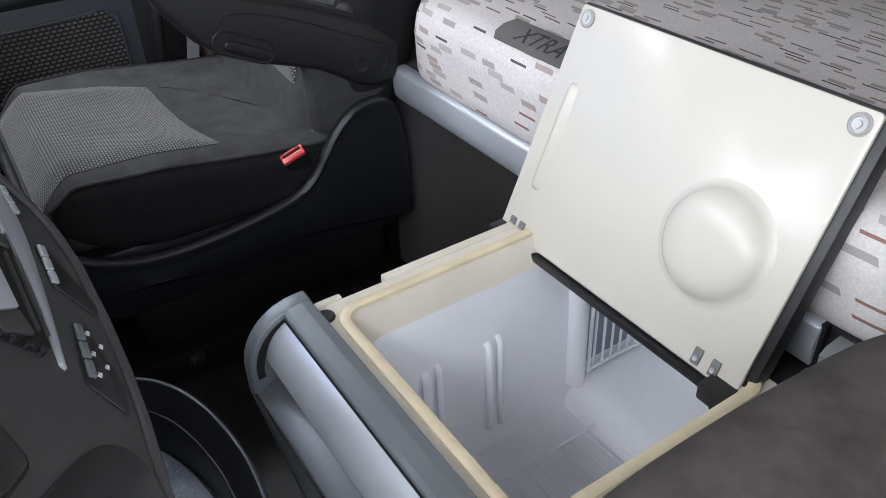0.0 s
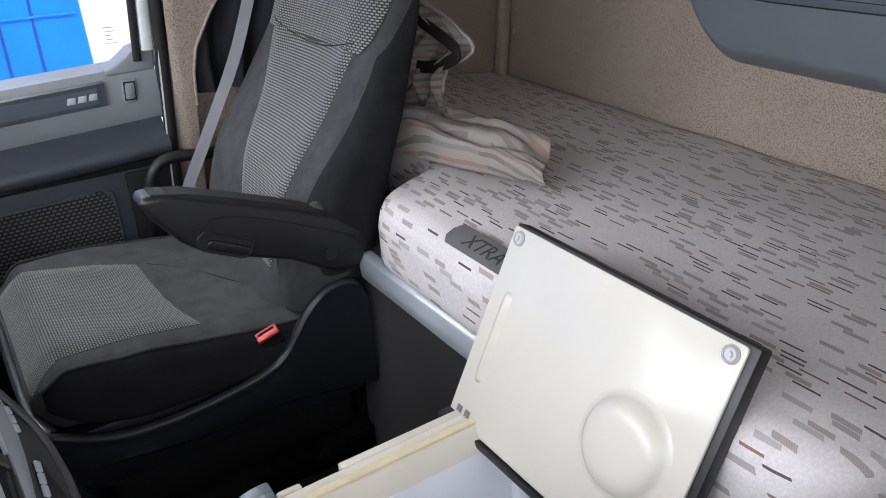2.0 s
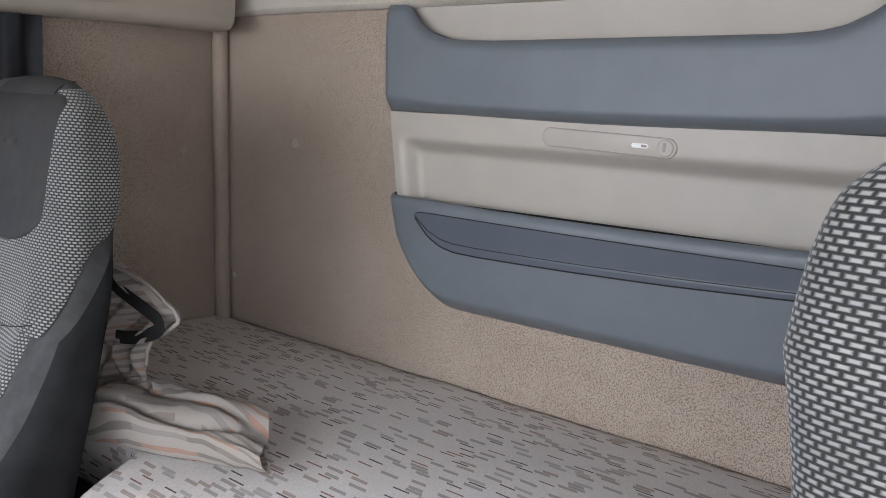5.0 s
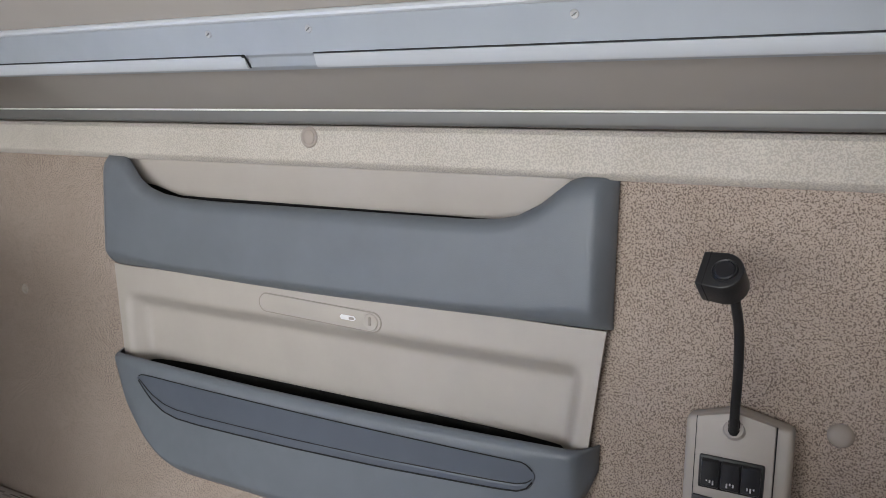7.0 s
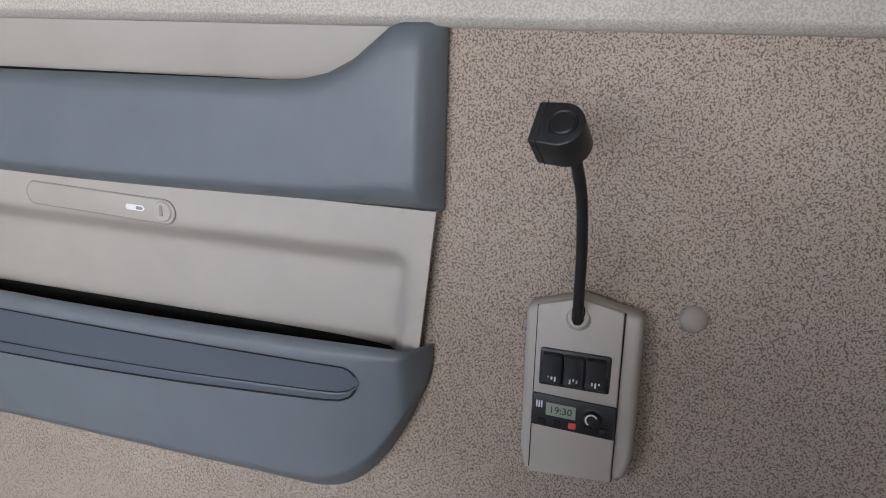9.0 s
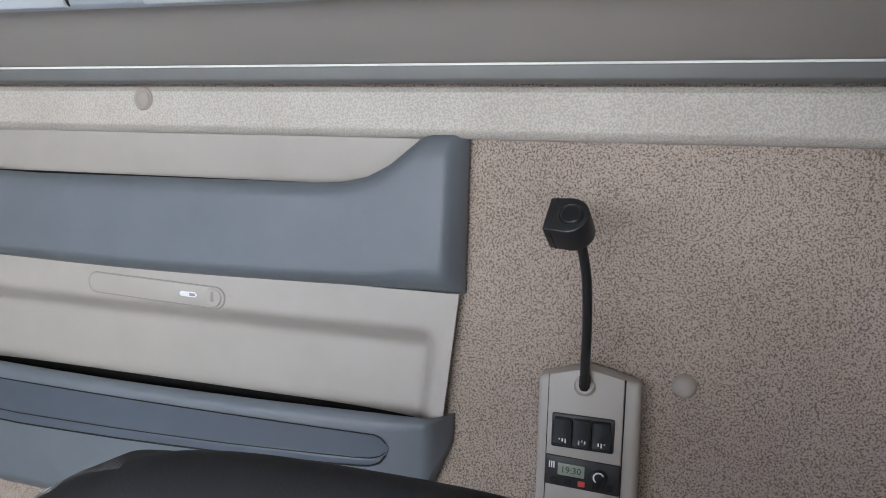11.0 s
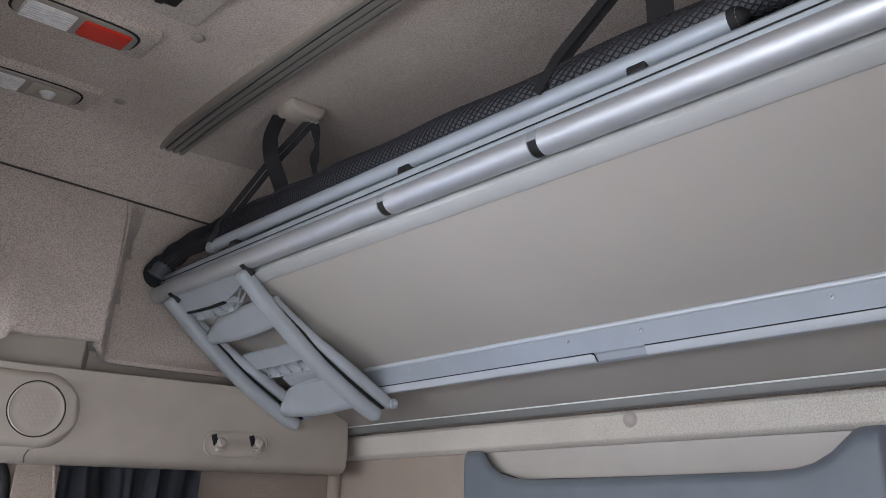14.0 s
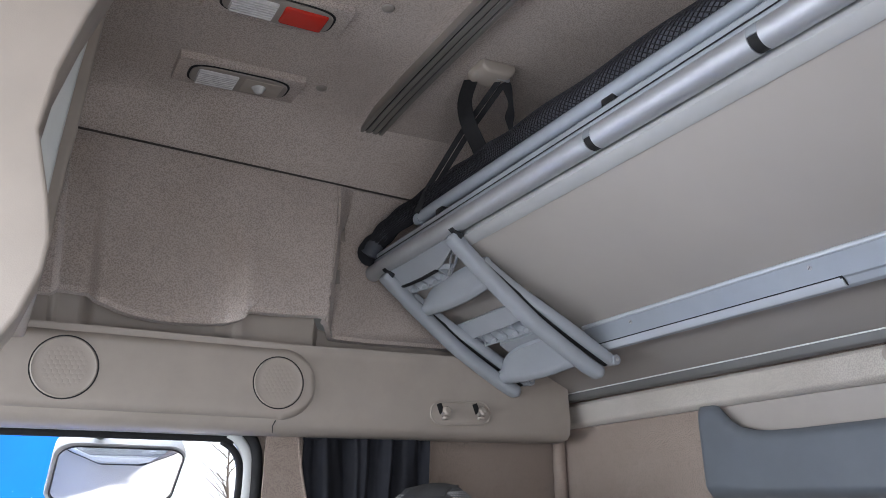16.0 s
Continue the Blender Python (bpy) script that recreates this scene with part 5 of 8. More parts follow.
FACE = Matrix(((0, 0, -1, 0), (-1, 0, 0, 0), (0, 1, 0, 0), (0, 0, 0, 1)))
writing("display_digits", "19:30", 0.0125, Matrix.Translation((-0.0393, -1.7725, 0.9510)) @ FACE, LCD_INK, timer)
part("timer_knob", lathe([(0.004, 0.006), (0.0085, 0.0055), (0.010, 0.001), (0.012, 0.0)], 24, placed(-0.0385, -1.810, 0.949, (-1, 0, 0))), DASH_BLACK, timer)
part("knob_arc", tube([(-0.0447, -1.810 + 0.0068 * math.cos(a), 0.949 + 0.0068 * math.sin(a)) for a in [radians(-60 + 15 * q) for q in range(15)]], 0.0011, 6, (1, 0, 0)), WHITE, timer)
for q in range(5):
    part("timer_button", box((-0.0405, -1.7455 - 0.0185 * q - 0.009, 0.9310), (-0.037, -1.7455 - 0.0185 * q, 0.9385), 0.001), BLACK_SOFT if q != 2 else BUCKLE_RED, timer)
for q in range(3):
    part("heat_mark", box((-0.0392, -1.7425 - 0.003 * q - 0.0018, 0.952), (-0.0380, -1.7425 - 0.003 * q, 0.961), 0.0002), WHITE, timer)
part("stem", tube(curve_points([(-0.040, -1.785, 1.066), (-0.052, -1.786, 1.10), (-0.075, -1.789, 1.16), (-0.105, -1.790, 1.22), (-0.135, -1.787, 1.262), (-0.145, -1.785, 1.275)], 8), 0.0062, 12), BLACK, unit, "black flexible lamp stem")
part("stem_rings", joined(*[tube(curve_points([(-0.040, -1.785, 1.070 + 0.005 * q), (-0.041, -1.785, 1.0715 + 0.005 * q)], 1), 0.0075, 12) for q in range(3)]), BLACK_SOFT, unit)
HZ = Vector((-0.78, 0.10, 0.62)).normalized()
HX = Vector((0.05, 1.0, 0.10)).cross(HZ).normalized()
HY = HZ.cross(HX)
HM = Matrix(((HX.x, HY.x, HZ.x, -0.158), (HX.y, HY.y, HZ.y, -1.773), (HX.z, HY.z, HZ.z, 1.291), (0, 0, 0, 1)))
head = part("lamp_head", turned(prism([(0.0215, 0.021), (-0.0215, 0.021)] + [(0.0235 * math.cos(radians(a)), -0.005 + 0.0235 * math.sin(radians(a))) for a in range(180, 361, 15)], "z", -0.020, 0.020, 0.002, 3), HM), BLACK, unit, "black box-shaped reading lamp head")
part("lamp_button", lathe([(0.004, 0.003), (0.0105, 0.0028), (0.0122, 0.001), (0.0138, 0.0018), (0.0155, -0.001)], 28, HM @ Matrix.Translation((0.0, -0.008, 0.020))), DASH_BLACK, head)
part("lamp_seam", turned(box((-0.0225, 0.012, -0.0203), (0.0225, 0.0132, 0.0203), 0.0002), HM), BLACK_SOFT, head)

# ---- lower bunk ----
# plan of the mattress: wide between the seats, narrower behind them
def bed_front(y):
    k1 = 1 / (1 + math.exp((y + 0.60) / 0.018))
    k2 = 1 / (1 + math.exp((y + 1.560) / 0.028))
    return -0.66 - 0.185 * k1 + 0.205 * k2


def bed_point(y, a):
    """Cross-section of the mattress at y; a runs 0..1 from the lower front edge over the top to the rear."""
    xf = bed_front(y)
    table = [(0.0, (xf + 0.012, 0.496)), (0.05, (xf + 0.002, 0.500)), (0.10, (xf - 0.002, 0.515)), (0.30, (xf - 0.004, 0.575)), (0.40, (xf + 0.002, 0.602)), (0.46, (xf + 0.014, 0.617)), (0.52, (xf + 0.035, 0.625)),
             (0.62, (xf + 0.10, 0.629)), (0.78, (xf * 0.5, 0.618)), (0.93, (-0.06, 0.588)), (0.98, (-0.012, 0.580)), (1.0, (-0.003, 0.57))]
    x, z = lerp([(t, p[0]) for t, p in table], a), lerp([(t, p[1]) for t, p in table], a)
    return x, z


bed_rings = []
bed_uv = []
N_Y, N_A = 150, 60
along = 0.0
wide_ring = [bed_point(-1.0, k / N_A) for k in range(29)]
X28 = wide_ring[28][0]
V28 = sum(math.dist(a, b) for a, b in zip(wide_ring, wide_ring[1:]))
for i in range(N_Y + 1):
    y = side_y(0.6) - 0.004 + (-2.20 - side_y(0.6)) * i / N_Y
    ring = []
    for k in range(N_A + 1):
        x, z = bed_point(y, k / N_A)
        z += 0.003 * noise.noise((x * 6, y * 6, 0)) if k > 24 else 0
        ring.append((x, y, z))
    if bed_rings:
        along += math.hypot(y - bed_rings[-1][0][1], ring[0][0] - bed_rings[-1][0][0])
    up, row = 0.0, []
    x_of = [p[0] for p in ring]
    for k in range(N_A + 1):
        if k:
            up += math.dist(ring[k], ring[k - 1])
        row.append((along if k < 28 else -y, up if k < 28 else V28 + x_of[k] - X28))
    bed_uv.append(row + [(along, 0.0), (along, 0.0)])
    ring += [(-0.003, y, 0.49), (bed_front(y) + 0.03, y, 0.49)]
    bed_rings.append(ring)
mattress = thing("mattress", (-0.4, -1.08, 0.49), "pale mattress with woven grey-brown dashes on the lower bunk", "mattress")
bed_bm = loft(bed_rings)
bed_bm.verts.index_update()
wide = N_A + 3
uvl = bed_bm.loops.layers.uv.new("UVMap")
for f in bed_bm.faces:
    ks = [lp.vert.index % wide for lp in f.loops]
    flip = max(ks) >= 28
    for lp in f.loops:
        i, k = divmod(lp.vert.index, wide)
        u_, v_ = bed_uv[i][k]
        if flip and k < 28:
            u_, v_ = -bed_rings[i][k][1], V28 + bed_rings[i][k][0] - X28
        lp[uvl].uv = (u_, v_)
part("cover", bed_bm, MATTRESS, mattress, angle=60)
part("corner_seam", tube([(bed_front(-1.532) - 0.0045, -1.532, z) for z in (0.502, 0.53, 0.56, 0.585, 0.604)], 0.0011, 6, (1, 0, 0)), MATTRESS, mattress)
lab = part("woven_label", turned(prism([(-0.092, -0.022), (0.092, -0.022), (0.101, -0.010), (0.101, 0.010), (0.092, 0.022), (-0.092, 0.022), (-0.103, 0.006), (-0.103, -0.010)], "z", 0.0, 0.0016, 0.0004),
                                 placed(-0.812, -0.945, 0.6275, (-0.42, 0, 0.91)) @ Matrix.Rotation(radians(0), 4, "Z")), LABEL, mattress, "dark grey woven label")
lab_m = placed(-0.812, -0.945, 0.6275, (-0.42, 0, 0.91))
side_ = Vector((lab_m.to_3x3() @ Vector((1, 0, 0))))
flip_ = Matrix.Rotation(math.pi, 4, "Z") if side_.y > 0 else Matrix()
writing("label_lettering", "XTRA", 0.036, lab_m @ flip_ @ Matrix.Translation((-0.018, 0.0, 0.0018)), LABEL_MARK, lab, 0.0003, 0.35)

# front rail, locker front and side shelf of the lower bunk
part_rail = thing("bunk_front_rail", (-0.83, -1.0, 0.43), "silver-painted rail along the lower bunk front", "bed rail")
part("profile", prism([(-0.842, 0.497), (-0.849, 0.492), (-0.852, 0.470), (-0.849, 0.447), (-0.840, 0.436), (-0.825, 0.436), (-0.825, 0.497)], "y", -1.406, -0.590, 0.002), SILVER, part_rail)
part("dark_edge", box((-0.846, -1.410, 0.436), (-0.82, -1.404, 0.497), 0.001), BLACK_SOFT, part_rail)
part("end_foot", prism([(-0.845, 0.500), (-0.845, 0.462), (-0.80, 0.462), (-0.80, 0.500)], "y", -1.45, -1.412, 0.004), BLACK, part_rail, "black end bracket")
structure("locker_front", box((-0.826, -1.06, 0.0), (-0.80, -0.40, 0.44), 0.003), LOCKER, "dark grey carpeted front of the locker under the bunk", "locker")
structure("locker_top", box((-0.82, -2.2, 0.44), (0.0, 0.05, 0.493), 0.002), LOCKER, "dark bunk base", "bunk base")
structure("locker_side_front", box((-0.70, -0.40, 0.0), (-0.66, 0.08, 0.44), 0.003), LOCKER, "dark grey carpeted locker behind the seat", "locker")
structure("locker_driver_front", box((-0.72, -2.2, 0.0), (-0.68, -1.46, 0.44), 0.003), LOCKER, "dark grey carpeted locker behind the driver", "locker")
def bed_trim(y):
    return bed_front(y) - 0.002


trim_pts = [(bed_trim(-1.425 - 0.36 * i / 40) - 0.012, -1.425 - 0.36 * i / 40, 0.487) for i in range(41)]
structure("bunk_trim", sweep(trim_pts, [(-0.020, -0.008), (0.020, -0.008), (0.022, 0.004), (0.012, 0.009), (-0.012, 0.009), (-0.022, 0.002)]), DOOR_GREY, "grey plastic trim under the mattress corner", "trim")

# ---- seats ----
def seat(yc, inner, label, driver):
    """A lorry seat facing the front. inner: +1 or -1, the side of its armrest and buckle."""
    s = thing("driver_seat" if driver else "passenger_seat", (-1.1, yc, 0.0), label, "seat")
    fwd, up = (0.08, 0.004) if driver else (0.0, 0.0)

    def ym(z):
        return yc + (lerp([(0.38, -0.045), (0.85, -0.035), (1.08, 0.030), (1.3, 0.030)], z) if driver else 0.0)


    def back_dims(z):
        xf = bend([(0.38, -1.02), (0.60, -0.955), (0.75, -0.850), (0.88, -0.775), (1.0, -0.735), (1.17, -0.700), (1.225, -0.672)], z)
        xr = bend([(0.38, -0.80), (0.60, -0.745), (0.80, -0.69), (0.96, -0.635), (1.12, -0.605), (1.225, -0.632)], z)
        hw = bend([(0.38, 0.240), (0.55, 0.270), (0.72, 0.266), (0.88, 0.240), (0.98, 0.212), (1.12, 0.196), (1.18, 0.180), (1.225, 0.128)], z)
        lean = lerp([(0.80, 0.0), (1.20, -0.058)], z) if driver else 0.0
        return xf + lean, xr + lean, hw

    def back_point(z, th, off=0.0):
        xf, xr, hw = back_dims(z)
        xm, hd = (xf + xr) / 2, (xr - xf) / 2
        n = 3.6
        c, q = math.cos(th), math.sin(th)
        y = (hw + off) * math.copysign(abs(c) ** (2 / n), c)
        x = xm + (hd + off) * math.copysign(abs(q) ** (2 / n), q)
        if q < 0:
            hollow = 0.016 * lerp([(0.42, 0.7), (0.6, 1.0), (0.86, 0.9), (0.98, 0.15), (1.2, 0.0)], z)
            x += hollow * max(0, 1 - (abs(y) / (hw * 0.62)) ** 2.5) if abs(y) < hw * 0.62 else 0
        return (x, ym(z) + y, z)

    levels = [0.385 + 0.84 * i / 60 for i in range(61)]
    rings = [[back_point(z, 2 * math.pi * k / 72) for k in range(72)] for z in levels]
    xt = [p for p in rings[-1]]
    cx, cy = sum(p[0] for p in xt) / 72, sum(p[1] for p in xt) / 72
    rings.append([(cx + (p[0] - cx) * 0.82, cy + (p[1] - cy) * 0.85, 1.2345) for p in xt])
    rings.append([(cx + (p[0] - cx) * 0.45, cy + (p[1] - cy) * 0.5, 1.2385) for p in xt])
    back = part("backrest", loft(rings), CLOTH, s, "charcoal cloth backrest", angle=60)

    def front(y, z, off):
        xf, xr, hw = back_dims(z)
        xm, hd, n = (xf + xr) / 2, (xr - xf) / 2, 3.6
        k = min(0.999, abs(y) / hw)
        x = xm - (hd + off) * (1 - k ** n) ** (1 / n)
        hollow = 0.016 * lerp([(0.42, 0.7), (0.6, 1.0), (0.86, 0.9), (0.98, 0.15), (1.2, 0.0)], z)
        if abs(y) < hw * 0.62:
            x += hollow * max(0, 1 - (abs(y) / (hw * 0.62)) ** 2.5)
        return x

    def insert_low(u, v, o):
        z = 0.47 + 0.40 * v - 0.03 * math.sin(u * math.pi) * v
        w = 0.078 + 0.104 * (z - 0.47) / 0.41
        y = w * (2 * u - 1) + inner * 0.092 * (1 - v)
        e = min(1, min(min(u, 1 - u) * 8, min(v, 1 - v) * 12))
        return (front(y, z, 0.001 + 0.006 * math.sin(e * math.pi / 2) - o), ym(z) + y, z)

    part("centre_panel", sheet(insert_low, 44, 44, 0.006, lambda p: (p.y, 1.06 * p.z)), RIB_BACK, back, "dotted woven centre panel", angle=60)

    def wrap(u, v, o):
        th = math.pi + (-0.62 + u * (math.pi + 1.24))
        side = max(0, abs(u - 0.5) - 0.34) / 0.16
        z0 = 0.846 + 0.13 * min(1, max(0, abs(u - 0.5) - 0.17) / 0.19) + 0.06 * side
        z = z0 + (1.222 - z0) * v
        e = min(1, min(min(u, 1 - u) * 20, min(v, 1 - v) * 14))
        p = back_point(z, th, 0.003 + 0.003 * math.sin(e * math.pi / 2) - o)
        return p

    part("shoulder_panel", sheet(wrap, 90, 44, 0.005, lambda p: (0.20 * math.atan2(p.y - yc, 0.10 - p.x - 0.72), 1.06 * p.z + 0.12 * (p.x + 0.72))), RIB_BACK, back, "dotted woven shoulder and head panel", angle=60)

    def head_panel(u, v, o):
        z = 0.972 + 0.258 * v
        w = 0.122 * math.sqrt(max(0.02, 1 - max(0, (1.03 - z) / 0.060) ** 2)) if z < 1.03 else lerp([(1.03, 0.122), (1.18, 0.134), (1.23, 0.134)], z)
        w = min(w, back_dims(min(z, 1.222))[2] - 0.030)
        y = w * (2 * u - 1) + (0.0 if driver else inner * 0.018)
        e = min(1, min(min(u, 1 - u) * 9, v * 10))
        x = front(y, min(z, 1.222), 0.006 + 0.004 * math.sin(e * math.pi / 2) - o)
        if z > 1.205:
            x += (z - 1.205) * 0.9
        return (x, ym(z) + y, z + 0.004)

    hp = part("head_panel", sheet(head_panel, 28, 40, 0.006), LEATHERETTE, back, "smooth grey head panel with embossed mark", angle=60)
    xf_, xr_, hw_ = back_dims(1.205)

    def cap_over(u, v, o):
        y = (0.142 if driver else 0.098) * (2 * u - 1) + (0.0 if driver else inner * 0.018)
        a = math.pi * (0.02 + 0.96 * v)
        k = 1 - (0.55 if driver else 0.20) * abs(2 * u - 1) ** 3
        off = 0.003 + (0.006 if driver else 0.003) * (1 - (2 * u - 1) ** 4) - (0.006 if o else 0)
        return ((xf_ + xr_) / 2 - ((xr_ - xf_) / 2 + off) * math.cos(a), ym(1.2) + y, 1.196 + (0.040 * k + off) * math.sin(a))

    part("head_cap", sheet(cap_over, 24, 24, 1), HEAD_BLACK if driver else LEATHERETTE, back, angle=60)
    for q in range(3):
        part("embossed_mark", turned(box((-0.014, -0.014, -0.001), (0.014, 0.014, 0.0015), 0.003), placed(front(-0.038 + 0.038 * q, 1.128, 0.009), ym(1.128) - 0.038 + 0.038 * q, 1.128, (-1, 0, 0.1))), LEATHERETTE, hp)
    part("embossed_line", turned(box((-0.052, -0.004, -0.001), (0.052, 0.004, 0.0015), 0.0015), placed(front(0, 1.095, 0.009), ym(1.095), 1.095, (-1, 0, 0.1), 90) @ Matrix.Rotation(radians(90), 4, "Z") @ Matrix.Rotation(0, 4, "Z")), LEATHERETTE, hp)

    def seam(pts, r=0.0022):
        return tube(pts, r, 6, (1, 0, 0))

    part("seam", seam([(front(y, 0.866 - 0.028 * math.cos(y / 0.18 * 1.5), 0.006), ym(0.866) + y, 0.866 - 0.028 * math.cos(y / 0.18 * 1.5)) for y in [-0.178 + 0.356 * i / 30 for i in range(31)]], 0.0009), CLOTH_DARK, back)
    # dark side flanks of the backrest
    for sgn in (-1, 1):
        def flank(u, v, o, sgn=sgn):
            z = 0.42 + (0.425 + 0.14 * u) * v
            xf, xr, hw = back_dims(z)
            x = xf + 0.022 + (xr - xf - 0.034) * u
            k = abs((x - (xf + xr) / 2) / ((xr - xf) / 2))
            y = (hw) * (1 - min(0.995, k) ** 3.6) ** (1 / 3.6)
            e = min(1, min(min(u, 1 - u) * 10, min(v, 1 - v) * 14))
            return (x, ym(z) + sgn * (y + 0.001 + 0.004 * e - o), z)
        part("flank", sheet(flank, 24, 36, 0.004), CLOTH_DARK, back, "black cloth flank", angle=60)

    # cushion
    def cush_dims(x):
        k = max(0.0, min(1.0, (x + 1.435) / 0.055))
        nose = math.sqrt(max(0.0, 1 - (1 - k) ** 2))
        top = lerp([(-1.435, 0.415), (-1.38, 0.448), (-1.25, 0.442), (-1.10, 0.418), (-0.93, 0.40)], x)
        mid = 0.372
        return mid + (top - mid) * (0.35 + 0.65 * nose), mid - (mid - 0.305) * (0.4 + 0.6 * nose), lerp([(-1.435, 0.205), (-1.40, 0.235), (-1.30, 0.250), (-1.0, 0.250), (-0.93, 0.24)], x)

    def cush_point(x, th, off=0.0):
        zt, zb, hw = cush_dims(x)
        zm, hz, n = (zt + zb) / 2, (zt - zb) / 2, 5.5
        c, q = math.cos(th), math.sin(th)
        y = (hw + off) * math.copysign(abs(c) ** (2 / n), c)
        z = zm + (hz + off) * math.copysign(abs(q) ** (2 / n), q)
        if q > 0:
            z -= 0.020 * max(0, 1 - (abs(y) / (hw * 0.8)) ** 2) * lerp([(-1.42, 0.15), (-1.3, 0.6), (-1.1, 1.0)], x)
        return (x, yc + y, z)

    xs = [-1.4345 + 0.51 * (i / 60) ** 1.7 for i in range(61)]
    cushion = part("cushion", loft([[cush_point(x, 2 * math.pi * k / 72) for k in range(72)] for x in xs]), CLOTH, s, "charcoal cloth seat cushion", angle=60)

    def cush_top(u, v, o):
        x = -1.434 + (0.288 - 0.030 * max(0.0, v - 0.35) ** 2 / 0.42) * u ** 1.6
        w0, w1 = 0.205, lerp([(-1.432, 0.170), (-1.14, 0.100)], x)
        y = inner * (w0 + (-w1 - w0) * v)
        x2 = x - 0.02 * math.sin(v * math.pi) * u if u > 0.5 else x
        zt, zb, hw = cush_dims(x2)
        zm, hz, n = (zt + zb) / 2, (zt - zb) / 2, 5.5
        e = min(1, min(min(u + 0.2, 1 - u) * 9, min(v, 1 - v) * 12))
        z = zm + (hz + 0.001 + 0.005 * e - o) * (1 - min(0.999, abs(y) / hw) ** n) ** (1 / n)
        z -= 0.020 * max(0, 1 - (abs(y) / (hw * 0.8)) ** 2) * lerp([(-1.42, 0.15), (-1.3, 0.6), (-1.1, 1.0)], x2)
        return (x2, yc + y, z)

    part("cushion_panel", sheet(cush_top, 60, 40, 0.006, lambda p: (p.x - max(0.0, 0.435 - p.z) * (p.x < -1.385), p.y)), RIB_CUSHION, cushion, "dotted woven cushion panel", angle=60)

    def nose(u, v, o):
        y = inner * (0.205 - 0.375 * v)
        k = max(0.0, (u - 0.2) / 0.8)
        x = -1.4345 + 0.040 * k ** 1.6
        zt, zb, hw = cush_dims(x)
        zm, hz = (zt + zb) / 2, (zt - zb) / 2
        drop = hz * (1 - min(0.999, abs(y) / hw) ** 4.2) ** (1 / 4.2)
        z = zm + drop * (1 - 2 * u / 0.2) if u < 0.2 else zm - drop
        return (x - 0.004 + o, yc + y, z - 0.003 * k + (0.002 if o else 0))

    part("nose_panel", sheet(nose, 20, 36, 0.006, lambda p: (p.x - max(0.0, 0.435 - p.z), p.y)), RIB_CUSHION, cushion, angle=60)

    # black side facings and welted edges of the cushion
    for sgn in (-1, 1):
        def facing(u, v, o, sgn=sgn):
            x = -1.418 + 0.455 * u
            zt, zb, hw = cush_dims(x)
            zb = lerp([(-1.42, 0.345), (-1.35, 0.300), (-1.27, 0.285), (-0.96, 0.285)], x)
            z = zb + (zt - 0.016 - zb) * v
            zm, hz = (zt + zb) / 2, (zt - zb) / 2
            side = (1 - min(0.98, abs(z - zm) / (hz + 0.004)) ** 5.5) ** (1 / 5.5)
            e = min(1, min(min(u, 1 - u) * 14, min(v, 1 - v) * 10))
            return (x, yc + sgn * (hw * side + 0.001 + 0.005 * e - o), z)
        part("side_facing", sheet(facing, 40, 16, 0.006), CLOTH_DARK, cushion, "black cloth cushion side", angle=60)
        welt = [Vector(facing(k / 40, 1.0, 0.0)) + Vector((0, sgn * 0.001, 0.002)) for k in range(41)]
        part("welt", tube(welt, 0.0030, 8), CLOTH, cushion)
    part("seam", tube(curve_points([cush_point(x, math.acos(c)) for x, c in ((-1.155, 0.10), (-1.08, 0.02), (-1.0, -0.02), (-0.94, -0.02))], 5), 0.0011, 6), CLOTH_DARK, cushion)

    # moulded base shell: a bowl with a rolled lip that sweeps up to the hinge at the back
    LIP = [(-0.836, 0.25), (-0.838, 0.33), (-0.843, 0.395), (-0.856, 0.436), (-0.880, 0.456), (-0.918, 0.456), (-0.948, 0.442), (-0.972, 0.418), (-0.995, 0.386), (-1.020, 0.352), (-1.055, 0.328), (-1.10, 0.316), (-1.16, 0.307), (-1.234, 0.301), (-1.31, 0.305), (-1.363, 0.320), (-1.402, 0.340)]
    bow_ = [(-1.428, 0.268, 0.350), (-1.442, 0.235, 0.356), (-1.450, 0.16, 0.356)]
    path = [(x, 0.275, z) for x, z in LIP] + bow_ + [(-1.452, 0.0, 0.356)] + [(x, -y, z) for x, y, z in reversed(bow_)] + [(x, -0.275, z) for x, z in reversed(LIP)]
    path = curve_points(path, 5)
    rings = []
    for k, p in enumerate(path):
        d = path[min(k + 1, len(path) - 1)] - path[max(k - 1, 0)]
        d.z = 0
        d = d.normalized() if d.length > 1e-5 else Vector((-1, 0, 0))
        if abs(p.y) > 0.27:
            d = Vector((-1, 0, 0)) if p.y > 0 else Vector((1, 0, 0))
        out = Vector((d.y, -d.x, 0))
        out = out if out.dot(Vector((p.x + 1.15, p.y, 0))) > 0 else -out
        low = lerp([(-1.45, 0.255), (-1.335, 0.245), (-1.2, 0.228), (-1.03, 0.232), (-0.83, 0.20)], p.x)
        low = min(low, p.z - 0.035)
        prof_ = [(-0.022, -0.010), (-0.012, -0.002), (-0.004, 0.0), (0.002, -0.004), (0.004, -0.010), (0.000, -0.018), (-0.002, -0.030)]
        ring_ = [p + out * a_ + Vector((0, 0, b_)) for a_, b_ in prof_]
        ring_ += [Vector((p.x, p.y, low + 0.012)) + out * 0.002, Vector((p.x, p.y, low)) - out * 0.008, Vector((p.x, p.y, low)) - out * 0.028]
        rings.append([Vector((q.x, yc + q.y, q.z)) for q in ring_])
    part("base_shell", loft(rings), SEAT_BASE, s, "black moulded base shell with rolled lip", angle=50)
